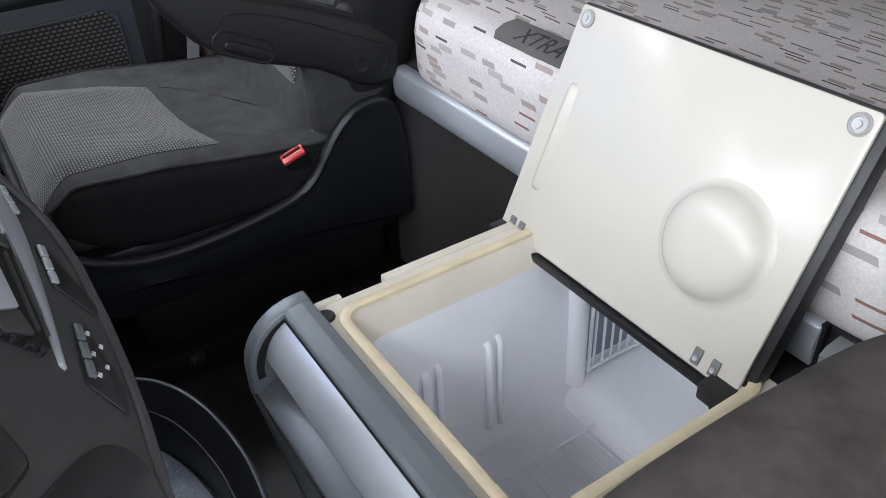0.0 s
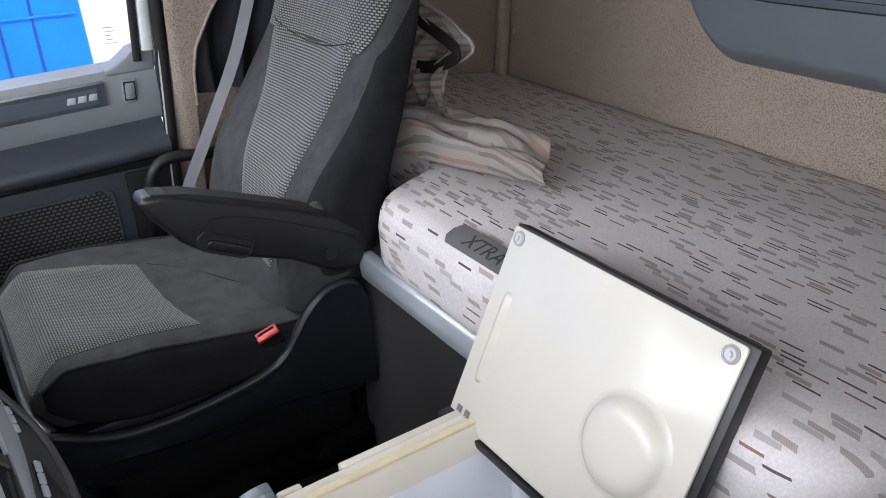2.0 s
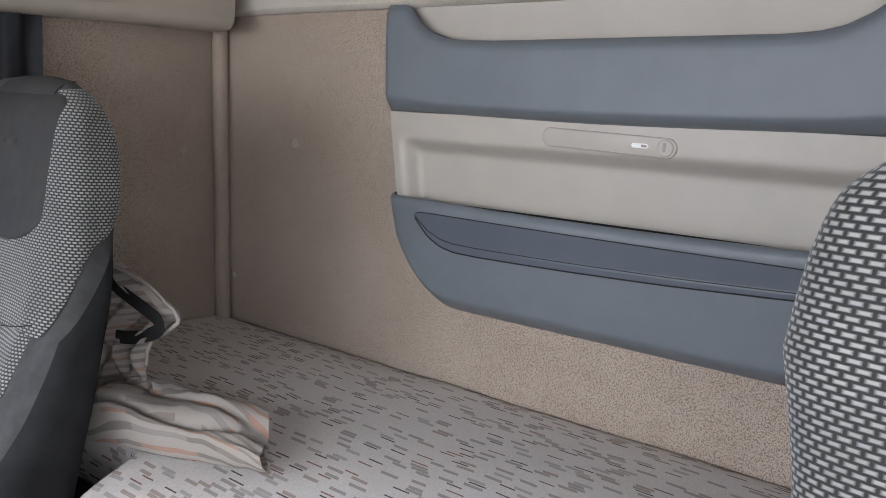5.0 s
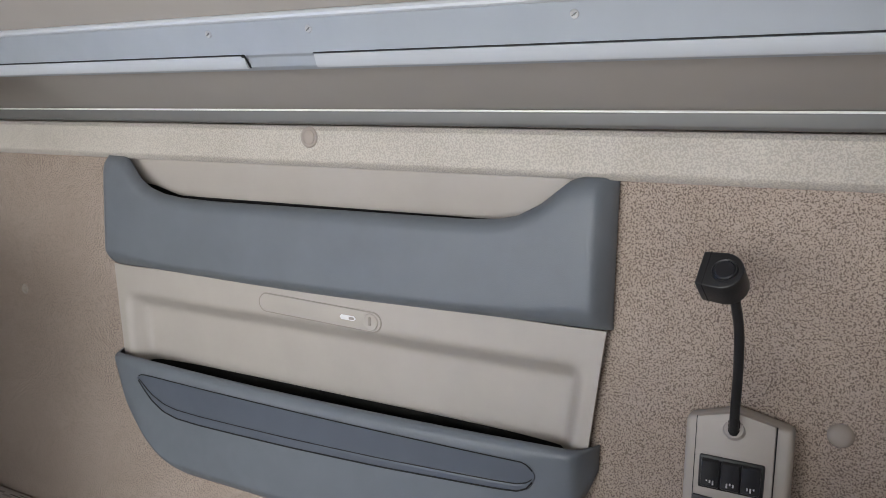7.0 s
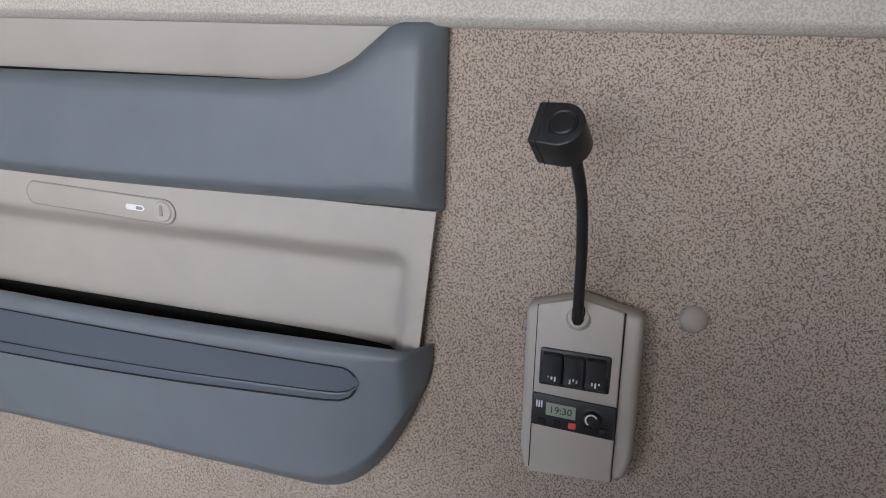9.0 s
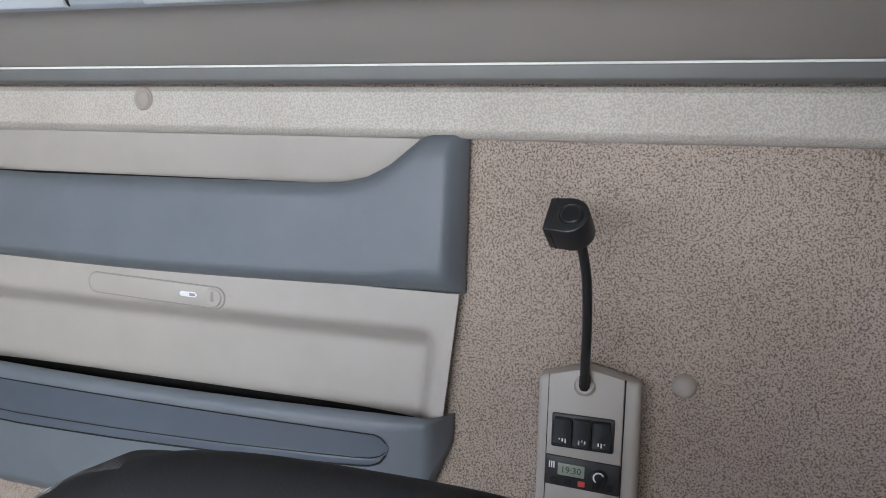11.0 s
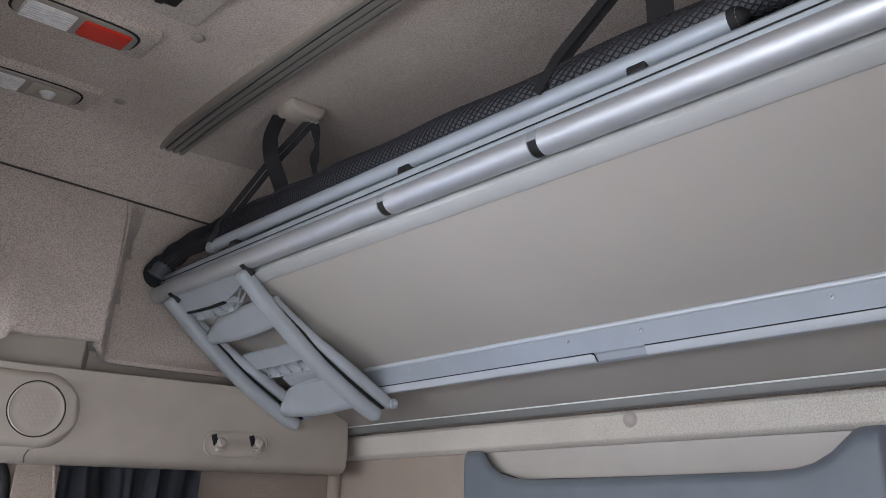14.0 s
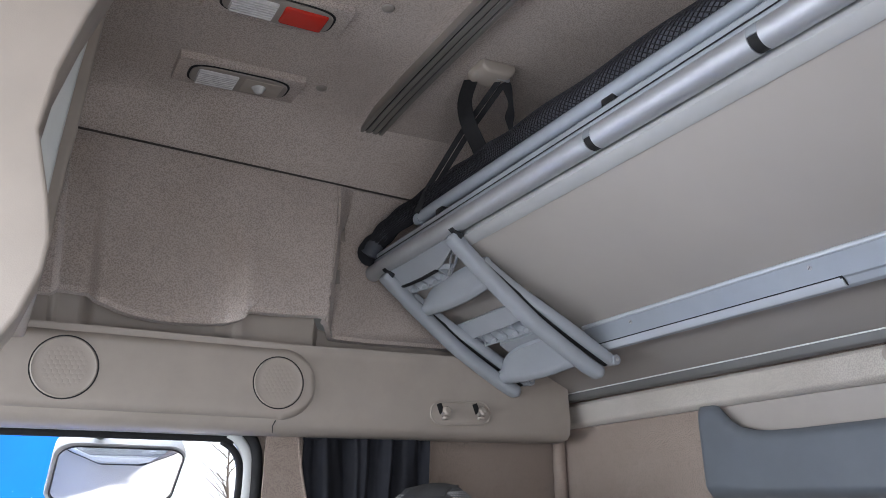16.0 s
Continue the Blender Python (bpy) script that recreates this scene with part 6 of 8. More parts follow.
    part("pan", prism([(-1.43, 0.31), (-0.85, 0.31), (-0.85, 0.17), (-1.38, 0.18), (-1.435, 0.25)], "y", yc - 0.24, yc + 0.24, 0.01), SEAT_BASE, s)
    part("bellows", prism([(-1.36, 0.18), (-0.86, 0.18), (-0.86, 0.06), (-1.34, 0.06)], "y", yc - 0.21, yc + 0.21, 0.02, 3), BLACK_SOFT, s, "black suspension bellows")
    part("floor_frame", box((-1.40, yc - 0.235, -up), (-0.83, yc + 0.235, 0.062), 0.008), BLACK, s)
    for xb in (-1.28, -1.115, -0.955):
        part("frame_bolt", lathe([(0.004, 0.008), (0.009, 0.007), (0.010, 0.003), (0.015, 0.002), (0.016, -0.002)], 12, placed(xb, yc + inner * 0.243, 0.045, (0, inner, 0.4))), BLACK, s)
    yb = yc + inner * 0.232
    if not driver:
        part("hinge_cover", prism([(-1.006, 0.54), (-1.004, 0.43), (-0.985, 0.405), (-0.955, 0.412), (-0.90, 0.44), (-0.85, 0.46), (-0.84, 0.56), (-0.92, 0.62)], "y", min(yb, yb + inner * 0.032), max(yb, yb + inner * 0.032), 0.014, 4), CLOTH, s, "charcoal cloth lower bolster")
    # buckle on the inner side
    bm_ = Matrix.Translation((-1.047, yc + inner * 0.262, 0.392)) @ Matrix.Rotation(radians(inner * -24), 4, "X") @ Matrix.Rotation(radians(-25), 4, "Y")
    bk = part("buckle", turned(joined(prism([(-0.017, -0.078), (0.017, -0.078), (0.020, -0.012), (-0.020, -0.012)], "y", -0.008, 0.008, 0.004), box((-0.021, -0.0095, -0.016), (0.021, 0.0095, 0.000), 0.003)), bm_), BLACK, s, "black belt buckle")
    part("buckle_button", turned(joined(box((-0.0205, -0.009, -0.008), (0.0205, 0.0012, 0.0045), 0.002), box((-0.0205, 0.0010, -0.008), (-0.016, 0.009, 0.0045), 0.0015), box((0.016, 0.0010, -0.008), (0.0205, 0.009, 0.0045), 0.0015), box((-0.0205, 0.0068, -0.008), (0.0205, 0.0092, 0.0045), 0.001)), bm_), BUCKLE_RED, bk, "red release button")
    part("buckle_slot", turned(box((-0.0165, 0.0008, -0.006), (0.0165, 0.0072, 0.0012), 0.0005), bm_), BLACK_SOFT, bk)

    # armrest
    y0 = yc + inner * (0.300 if driver else 0.268)
    if driver:
        pts = [p + Vector((fwd, 0, -up)) for p in curve_points([(-1.262, y0, 0.570), (-1.235, y0, 0.577), (-1.17, y0 + 0.001, 0.582), (-1.08, y0 + 0.001, 0.580), (-0.97, y0 - 0.002, 0.572), (-0.915, y0 - 0.012, 0.564), (-0.885, y0 - 0.022, 0.558)], 9)]
        shape = [(0.053 * math.copysign(abs(math.cos(a)) ** 0.7, math.cos(a)), 0.040 * math.copysign(abs(math.sin(a)) ** 0.75, math.sin(a))) for a in [2 * math.pi * k / 24 for k in range(24)]]
        part("armrest", sweep(pts, shape, taper=lambda k: max(0.12, math.sqrt(max(0.0, 1 - (1 - min(1, min(k, 1 - k) / 0.13)) ** 2)))), SUEDE, s, "worn brown-black suede armrest", angle=70)
        part("armrest_pivot", prism([(-0.95 + fwd, 0.40), (-0.80 + fwd, 0.40), (-0.80 + fwd, 0.52), (-0.90 + fwd, 0.53)], "y", y0 - 0.045, y0 + 0.025, 0.015, 3), BLACK, s)
    else:
        arm = [(-1.216, 0.706), (-1.219, 0.694), (-1.205, 0.664), (-1.168, 0.615), (-1.135, 0.588), (-1.09, 0.566), (-0.985, 0.528), (-0.915, 0.484), (-0.880, 0.474), (-0.850, 0.480), (-0.835, 0.515), (-0.836, 0.545),
               (-0.90, 0.592), (-1.00, 0.635), (-1.10, 0.672), (-1.18, 0.703)]
        a0, a1 = sorted((yc + inner * 0.225, yc + inner * 0.277))
        ar = part("armrest", prism(arm, "y", a0, a1, 0.013, 4), BLACK, s, "black padded armrest with recessed grip")
        ys = yc + inner * 0.2775
        def pill(x0, z0, x1, z1, r, n=10):
            d = Vector((x1 - x0, z1 - z0)).normalized()
            a0_ = math.atan2(d.y, d.x)
            return [(x1 + r * math.cos(a0_ - math.pi / 2 + math.pi * k / n), z1 + r * math.sin(a0_ - math.pi / 2 + math.pi * k / n)) for k in range(n + 1)] + [(x0 + r * math.cos(a0_ + math.pi / 2 + math.pi * k / n), z0 + r * math.sin(a0_ + math.pi / 2 + math.pi * k / n)) for k in range(n + 1)]
        rim_ = pill(-1.128, 0.609, -1.071, 0.580, 0.0165)
        part("grip_rim", tube([(x, ys, z) for x, z in rim_] + [(rim_[0][0], ys, rim_[0][1])], 0.0022, 8, (0, 1, 0)), BLACK, ar)
        slot = part("grip_recess", prism(pill(-1.128, 0.609, -1.071, 0.580, 0.0145), "y", *sorted((ys - inner * 0.001, ys + inner * 0.0008)), 0.0), BLACK_SOFT, ar)
        part("grip_lever", prism(pill(-1.122, 0.602, -1.068, 0.5745, 0.0085), "y", *sorted((ys - inner * 0.002, ys + inner * 0.006)), 0.003, 3), DASH_BLACK, slot)
        panel_line = curve_points([(-1.145, ys + inner * 0.0002, 0.604), (-1.135, ys + inner * 0.0002, 0.634), (-1.10, ys + inner * 0.0002, 0.644), (-1.02, ys + inner * 0.0002, 0.618), (-0.94, ys + inner * 0.0002, 0.580), (-0.87, ys + inner * 0.0002, 0.545), (-0.862, ys + inner * 0.0002, 0.530), (-0.874, ys + inner * 0.0002, 0.500)], 6)
        part("panel_line", tube(panel_line, 0.0011, 6, (0, 1, 0)), BLACK_SOFT, ar)
        part("pivot_cap", lathe([(0.004, 0.0015), (0.009, 0.001), (0.0115, 0.002), (0.0125, -0.002)], 24, placed(-0.912, ys, 0.520, (0, inner, 0))), BLACK, ar)
        part("top_pad", sweep([(x, (a0 + a1) / 2, z + 0.001) for x, z in ((-1.20, 0.700), (-1.15, 0.690), (-1.08, 0.665), (-1.0, 0.634), (-0.92, 0.598), (-0.86, 0.562))], [(-0.022, -0.004), (0.022, -0.004), (0.020, 0.005), (-0.020, 0.005)]), BLACK_SOFT, ar)
    s.location = Vector(s.location) + Vector((-fwd, 0, up))
    return s


passenger = seat(-0.325, -1, "charcoal lorry seat with dotted woven cloth panels", False)
driver = seat(-1.835, 1, "charcoal driver's seat with a worn armrest", True)
# belt guide and belt at the passenger's outer shoulder
belt = thing("seat_belt", (-0.85, -0.04, 0.35), "grey seat belt on the passenger seat's outer side", "seat belt")
part("guide", joined(prism([(-0.748, 1.155), (-0.72, 1.16), (-0.70, 1.12), (-0.705, 1.03), (-0.735, 1.00), (-0.775, 1.015), (-0.775, 1.05)], "y", -0.135, -0.085, 0.010, 3)), BLACK, belt, "black shoulder belt guide")
part("webbing", strap(curve_points([(-0.752, -0.072, 1.040), (-0.770, -0.066, 0.985), (-0.847, -0.072, 0.791), (-0.935, -0.080, 0.634), (-1.010, -0.086, 0.505), (-1.035, -0.070, 0.42), (-1.04, -0.050, 0.33)], 6), 0.026, 0.0012, (-0.55, -0.80, 0.15)), BELT, belt)
part("guide_slot", turned(box((-0.024, -0.008, -0.010), (0.020, 0.008, 0.008), 0.004), Matrix.Translation((-0.758, -0.082, 1.035))), DASH_BLACK, belt)

# jack bottle beside the seat
bottle = thing("jack_bottle", (-0.80, -0.50, 0.0), "black plastic container beside the passenger seat", "container")
part("body", lathe([(0.052, 0.0), (0.056, 0.01), (0.056, 0.20), (0.050, 0.232), (0.030, 0.246), (0.018, 0.25)], 28, Matrix.Translation((-0.775, -0.50, 0.0))), BLACK, bottle)
part("neck", lathe([(0.017, 0.245), (0.019, 0.27), (0.019, 0.285), (0.012, 0.29)], 20, Matrix.Translation((-0.785, -0.515, 0.0))), BLACK, bottle)
part("clip", prism([(-0.80, 0.235), (-0.735, 0.225), (-0.725, 0.200), (-0.735, 0.188), (-0.80, 0.20)], "y", -0.575, -0.54, 0.005), BLACK, bottle)

# ---- fridge drawer pulled out from under the bunk ----
FX0, FX1, FY0, FY1, FZ = -1.230, -0.935, -1.046, -1.422, 0.456
fridge = thing("fridge_drawer", (-1.08, -1.21, 0.0), "pull-out fridge drawer with open cream lid", "fridge")


FXR = -0.735     # rear end of the body, under the lid and the bunk rail
part("casing", joined(box((FX0, FY1, 0.10), (FX0 + 0.016, FY0, 0.44), 0.002), box((FXR - 0.016, FY1, 0.10), (FXR, FY0, 0.43), 0.002), box((FX0, FY0 - 0.016, 0.10), (FXR, FY0, 0.43), 0.002),
                      box((FX0, FY1, 0.10), (FXR, FY1 + 0.016, 0.43), 0.002), box((FX0, FY1, 0.10), (FXR, FY0, 0.12), 0.002)), LOCKER, fridge, "dark outer casing")
part("rear_deck", box((FX1 + 0.004, FY1 + 0.002, 0.4265), (FXR, FY0 - 0.002, 0.4325), 0.001), BLACK, fridge)
part("rear_rim", box((FX1 + 0.02, FY1 - 0.002, 0.405), (FXR - 0.02, FY1 + 0.022, 0.4335), 0.003), TRAY, fridge, "cream rim running back under the lid")


def rounded_rect(x0, x1, y0, y1, r, n=8):
    out = []
    for cx, cy, a0 in ((x1 - r, y1 - r, 0), (x0 + r, y1 - r, 90), (x0 + r, y0 + r, 180), (x1 - r, y0 + r, 270)):
        for k in range(n + 1):
            a = radians(a0 + 90 * k / n)
            out.append((cx + r * math.cos(a), cy + r * math.sin(a)))
    return out


def ringed(levels):
    """Loft of rounded rectangles: (x0, x1, y0, y1, r, z) from the outside round to the inside."""
    return loft([[(x, y, lv[5]) for x, y in rounded_rect(*lv[:5])] for lv in levels], caps=False)


IX0, IX1, IY0, IY1 = -1.196, -0.945, -1.394, -1.082
part("rim_plate", ringed([(FX0, FX1 + 0.03, FY1, FY0, 0.012, 0.430), (FX0, FX1 + 0.03, FY1, FY0, 0.012, FZ - 0.003), (FX0 + 0.002, FX1 + 0.028, FY1 + 0.002, FY0 - 0.002, 0.012, FZ),
                          (IX0 - 0.004, IX1 + 0.03, IY0 - 0.006, IY1 + 0.006, 0.022, FZ), (IX0, IX1 + 0.02, IY0, IY1, 0.022, FZ - 0.004), (IX0 + 0.008, IX1 + 0.012, IY0 + 0.010, IY1 - 0.014, 0.022, 0.424)]), TRAY, fridge, "cream plastic rim")
part("notched_edge", joined(box((FX0 + 0.10, FY0 - 0.001, 0.430), (FX1 - 0.005, FY0 + 0.012, 0.4565), 0.002), box((FX0 + 0.012, FY0 - 0.001, 0.430), (FX0 + 0.045, FY0 + 0.010, 0.4565), 0.003)), TRAY, fridge)
g_ring = [(x, y, FZ + 0.0005) for x, y in rounded_rect(IX0 - 0.008, IX1 + 0.03, IY0 - 0.010, IY1 + 0.012, 0.026)]
part("seal", sweep(g_ring + [g_ring[0]], [(-0.0065, -0.002), (0.0065, -0.002), (0.006, 0.0035), (0.002, 0.005), (-0.002, 0.005), (-0.006, 0.0035)]), GASKET, fridge, "yellowed rubber seal")
IXR = -0.752     # rear wall of the liner
liner = part("liner", ringed([(IX0 + 0.008, IXR, IY0 + 0.010, IY1 - 0.014, 0.022, 0.424), (IX0 + 0.012, IXR - 0.004, IY0 + 0.016, IY1 - 0.020, 0.026, 0.30), (IX0 + 0.016, IXR - 0.008, IY0 + 0.020, IY1 - 0.024, 0.03, 0.185),
                              (IX0 + 0.026, IXR - 0.018, IY0 + 0.030, IY1 - 0.034, 0.03, 0.168), (IX0 + 0.08, IXR - 0.07, IY0 + 0.10, IY1 - 0.10, 0.02, 0.166), (IX0 + 0.10, IXR - 0.09, IY0 + 0.14, IY1 - 0.14, 0.004, 0.166)]), LINER, fridge, "white moulded inner liner", angle=50)
part("liner_floor", box((IX0 + 0.07, IY0 + 0.08, 0.160), (IXR - 0.06, IY1 - 0.08, 0.167), 0.001), LINER, fridge)
for xr in (-1.008, -1.100):
    part("liner_rib", joined(*[sweep([(xr + dx, IY1 - 0.0255, 0.195), (xr + dx, IY1 - 0.0230, 0.340 - 0.004 * k), (xr + dx, IY1 - 0.0200, 0.3435 - 0.004 * k), (xr + dx, IY1 - 0.012, 0.3445 - 0.004 * k)], circle(0.0046 + 0.0008 * k, 12), (1, 0, 0)) for k, dx in enumerate((0.0, -0.017))]), LINER, liner, angle=60)
# raised platform at the rear, with a rounded front foot
part("sump_step", prism([(-0.905, 0.160), (-0.892, 0.180), (-0.880, 0.198), (-0.862, 0.208), (-0.80, 0.212), (-0.752, 0.214), (-0.752, 0.160)], "y", IY0 + 0.022, IY1 - 0.026, 0.006, 3), LINER, liner, angle=60)
part("corner_moulding", sweep([(-0.878, IY1 - 0.028, 0.20), (-0.878, IY1 - 0.026, 0.30), (-0.878, IY1 - 0.022, 0.42)], circle(0.014, 14), (1, 0, 0)), LINER, liner, angle=60)
# flat grey sheet stands in for the shade of an opening behind the wires
part("hollow_shade", box((-0.858, IY1 - 0.0245, 0.225), (-0.765, IY1 - 0.0225, 0.41), 0.0), GREY_MAT, liner, "flat grey sheet drawn for the shaded hollow behind the wire guard")
for k in range(6):
    xk = -0.852 + 0.0165 * k
    part("guard_wire", tube([(xk, IY1 - 0.036, 0.222), (xk, IY1 - 0.033, 0.415)], 0.0021, 6, (1, 0, 0)), LINER, liner)
part("guard_wire", tube(curve_points([(-0.862, IY1 - 0.035, 0.41), (-0.861, IY1 - 0.036, 0.232), (-0.855, IY1 - 0.037, 0.221), (-0.80, IY1 - 0.037, 0.221), (-0.766, IY1 - 0.040, 0.221), (-0.760, IY1 - 0.055, 0.221), (-0.758, IY1 - 0.20, 0.222)], 5), 0.0028, 8, (0.3, 1, 0.2)), LINER, liner, "white wire guard")
rack = thing("wire_rack", (-1.03, -1.27, 0.17), "loose white wire rack in the fridge", "rack")
for k in range(14):
    x = -1.150 + 0.0215 * k
    part("wire", tube([(x, -1.172, 0.1745), (x, -1.27, 0.180), (x, -1.368, 0.186)], 0.0020, 6, (1, 0, 0)), LINER, rack)
for y, z in ((-1.172, 0.1765), (-1.368, 0.188)):
    part("edge_wire", tube([(-1.156, y, z), (-0.866, y, z)], 0.0027, 6), LINER, rack)
for yb in (-1.066, -1.404):
    part("rim_screw", lathe([(0.003, 0.002), (0.0085, 0.0025), (0.011, 0.001), (0.0118, -0.002)], 20, Matrix.Translation((FX0 + 0.013, yb, FZ + 0.001))), BLACK, fridge, "black plastic screw")

# silver front with roll-shaped handle
PY0, PY1 = -1.030, -1.432
def quarter(r, a0, a1, n=12):
    """Arc of the rolled front about its axis, in degrees."""
    return [(-1.236 + r * math.cos(radians(a0 + (a1 - a0) * k / n)), 0.405 + r * math.sin(radians(a0 + (a1 - a0) * k / n))) for k in range(n + 1)]


front = part("front_panel", prism([(-1.2235, 0.470), (-1.2255, 0.4745), (-1.236, 0.4752), (-1.252, 0.4735), (-1.2575, 0.4695), (-1.2575, 0.44), (-1.2235, 0.44)], "y", PY1 + 0.012, PY0 - 0.010, 0.0012), SILVER_DARK, fridge, "dark silver front moulding", angle=8)
arch = [(-1.2235, 0.4755)] + quarter(0.0705, 90, 180, 16) + [(-1.3070, 0.372), (-1.296, 0.30), (-1.268, 0.12), (-1.2235, 0.12)]
for y0, y1 in ((PY0 - 0.022, PY0), (PY1, PY1 + 0.026)):
    part("end_cheek", prism(arch, "y", y0, y1, 0.0035, 3), SILVER_DARK, front, angle=50)
    inner_y = y0 if y0 > -1.2 else y1
    part("cheek_gap", prism(quarter(0.0635, 106, 186) + quarter(0.055, 186, 106), "y", inner_y - 0.0022, inner_y + 0.0022, 0.0), BLACK_SOFT, front)
part("roll_handle", prism([p for k in range(19) for p in quarter(0.0620 - 0.0075 * (k / 18) ** 1.5, 109 + 52 * k / 18, 110, 1)[:1]] + quarter(0.047, 160, 109, 6), "y", PY1 + 0.0285, PY0 - 0.0245, 0.0015, 2), SILVER, front, "bright silver rounded handle", angle=50)
part("shadow_gap", prism([(-1.2572, 0.4655), (-1.2598, 0.4615), (-1.259, 0.44), (-1.250, 0.445)], "y", PY1 + 0.026, PY0 - 0.022, 0.0), BLACK_SOFT, front)
part("lower_front", prism([(-1.252, 0.392), (-1.286, 0.389), (-1.3035, 0.378), (-1.3055, 0.370), (-1.295, 0.30), (-1.266, 0.12), (-1.2235, 0.12), (-1.2235, 0.42)], "y", PY1 + 0.026, PY0 - 0.022, 0.003), SILVER_DARK, front)
part("lower_edge_line", tube([(-1.3055, PY1, 0.3775), (-1.3055, PY0, 0.3775)], 0.0012, 6), BLACK_SOFT, front)
part("plinth", box((-1.268, FY1, 0.03), (FX1 + 0.08, FY0, 0.115), 0.004), BLACK, fridge)

# lid, standing open and leaning back
LA = radians(65.5)
lid_up = Vector((math.cos(LA), 0, math.sin(LA)))
lid_n = Vector((-math.sin(LA), 0, math.cos(LA)))
LX, LZ = -0.944, 0.444
LT = Matrix(((lid_up.x, 0, lid_n.x, LX), (0, 1, 0, 0), (lid_up.z, 0, lid_n.z, LZ), (0, 0, 0, 1)))
LY_0, LY_1 = -1.018, -1.392
lid = part("lid", turned(prism(rounded_rect(0.0, 0.289, LY_1, LY_0, 0.004, 2), "z", -0.006, 0.0, 0.002), LT), LID, fridge, "glossy cream lid inner face")
part("lid_shell", turned(prism([(-0.004, LY_1 - 0.010), (0.292, LY_1 - 0.010), (0.292, LY_0 + 0.003), (-0.004, LY_0 + 0.003)], "z", -0.030, -0.0062, 0.003), LT), BLACK, lid, "black outer lid shell")
dome = [(0.070, -0.0012), (0.064, 0.0004), (0.0595, 0.0022), (0.0565, 0.0052), (0.0535, 0.0092), (0.0490, 0.0132), (0.0425, 0.0163), (0.0340, 0.0182), (0.022, 0.0191), (0.010, 0.0194), (0.001, 0.0195)]
part("dome", lathe(dome, 56, LT @ Matrix.Translation((0.120, -1.302, 0.0))), LID, lid, "round bulge", angle=80)
rib_ = [[(0.066 + 0.136 * min(1, max(0, k / 6)), -1.0515 + w * a_, h * b_) for a_, b_ in ((-1.6, -0.3), (-0.9, 0.25), (-0.35, 0.85), (0.0, 1.0), (0.35, 0.85), (0.9, 0.25), (1.6, -0.3))] for k, w, h in ((0, 0.004, 0.001), (0.3, 0.0068, 0.004), (1, 0.0072, 0.0052), (5, 0.0072, 0.0052), (5.7, 0.0068, 0.004), (6, 0.004, 0.001))]
part("moulded_rib", turned(loft(rib_), LT), LID, lid, angle=80)
for yb in (-1.033, -1.376):
    stop = part("lid_stop", lathe([(0.002, 0.0050), (0.0035, 0.0052), (0.0040, 0.0030), (0.0060, 0.0030), (0.0066, 0.0050), (0.0080, 0.0042), (0.0092, 0.0015), (0.0096, -0.001)], 24, LT @ Matrix.Translation((0.274, yb, 0.0))), RUBBER_PALE, lid, "pale round rubber stop")
    part("stop_ring", lathe([(0.0096, 0.0008), (0.0108, 0.0010), (0.0112, -0.001)], 24, LT @ Matrix.Translation((0.274, yb, 0.0))), LAMP_BEZEL, stop)
for yb in (-1.038, -1.055, -1.340, -1.362):
    hg = part("hinge_clip", turned(box((0.004, yb - 0.005, -0.002), (0.022, yb + 0.005, 0.002), 0.001), LT), ALU_GREY, lid, "small metal hinge clip")
    screw(hg, *(LT @ Vector((0.011, yb, 0.0022))), lid_n, 0.003)
part("hinge_bar", box((-0.949, LY_1 + 0.012, 0.430), (-0.940, LY_0 - 0.040, 0.4405), 0.002), BLACK, fridge, "black hinge bar")
for y0, y1 in ((-1.058, -1.016), (-1.402, -1.362)):
    part("hinge_block", joined(box((-0.962, y0, 0.430), (-0.932, y1, 0.452), 0.003), box((-0.952, y0 + 0.010, 0.415), (-0.92, y1 - 0.010, 0.44), 0.003)), BLACK, fridge)

# dark channel behind the fridge
structure("locker_recess", joined(box((-0.83, -1.46, 0.0), (-0.80, -1.40, 0.43), 0.002), box((-0.30, -1.5, 0.0), (-0.28, -0.9, 0.44), 0.002)), BLACK, "dark sides of the fridge recess", "locker")

# ---- centre console ----
CN = Vector((0.777, -0.199, 0.597)).normalized()
CU = Vector((0, 0, 1)).cross(CN).normalized()
CV = CN.cross(CU)
CO = Vector((-1.5, -1.25, 0.63))
CM = Matrix((( CU.x, CV.x, CN.x, CO.x), (CU.y, CV.y, CN.y, CO.y), (CU.z, CV.z, CN.z, CO.z), (0, 0, 0, 1)))
console = thing("centre_console", (-1.55, -1.2, 0.0), "charcoal centre console with vents and switches", "dashboard")
EDGE = [(-0.26, -0.178), (-0.16, -0.168), (-0.105, -0.164), (-0.070, -0.144), (-0.036, -0.127), (0.011, -0.114), (0.058, -0.102), (0.106, -0.086), (0.160, -0.064), (0.214, -0.036), (0.245, -0.012), (0.265, 0.012), (0.285, 0.060), (0.296, 0.104), (0.30, 0.16)]
face = EDGE + [(0.29, 0.24), (0.16, 0.30), (-0.26, 0.34)]
part("face", turned(prism(face, "z", -0.05, 0.0, 0.012, 4), CM), DASH, console, "soft charcoal console face")
skirt = []
for d, s in ((0.0, 0.0), (-0.05, -0.004), (-0.12, -0.02), (-0.30, -0.05)):
    skirt.append([tuple((CM @ Vector((u + s * 0.3, v + 0.004 + s * -0.2, -0.04))) + Vector((s * 0.6, 0, d))) for u, v in EDGE])
part("skirt", loft(skirt, caps=False, closed=False), DASH, console, "lower console side")
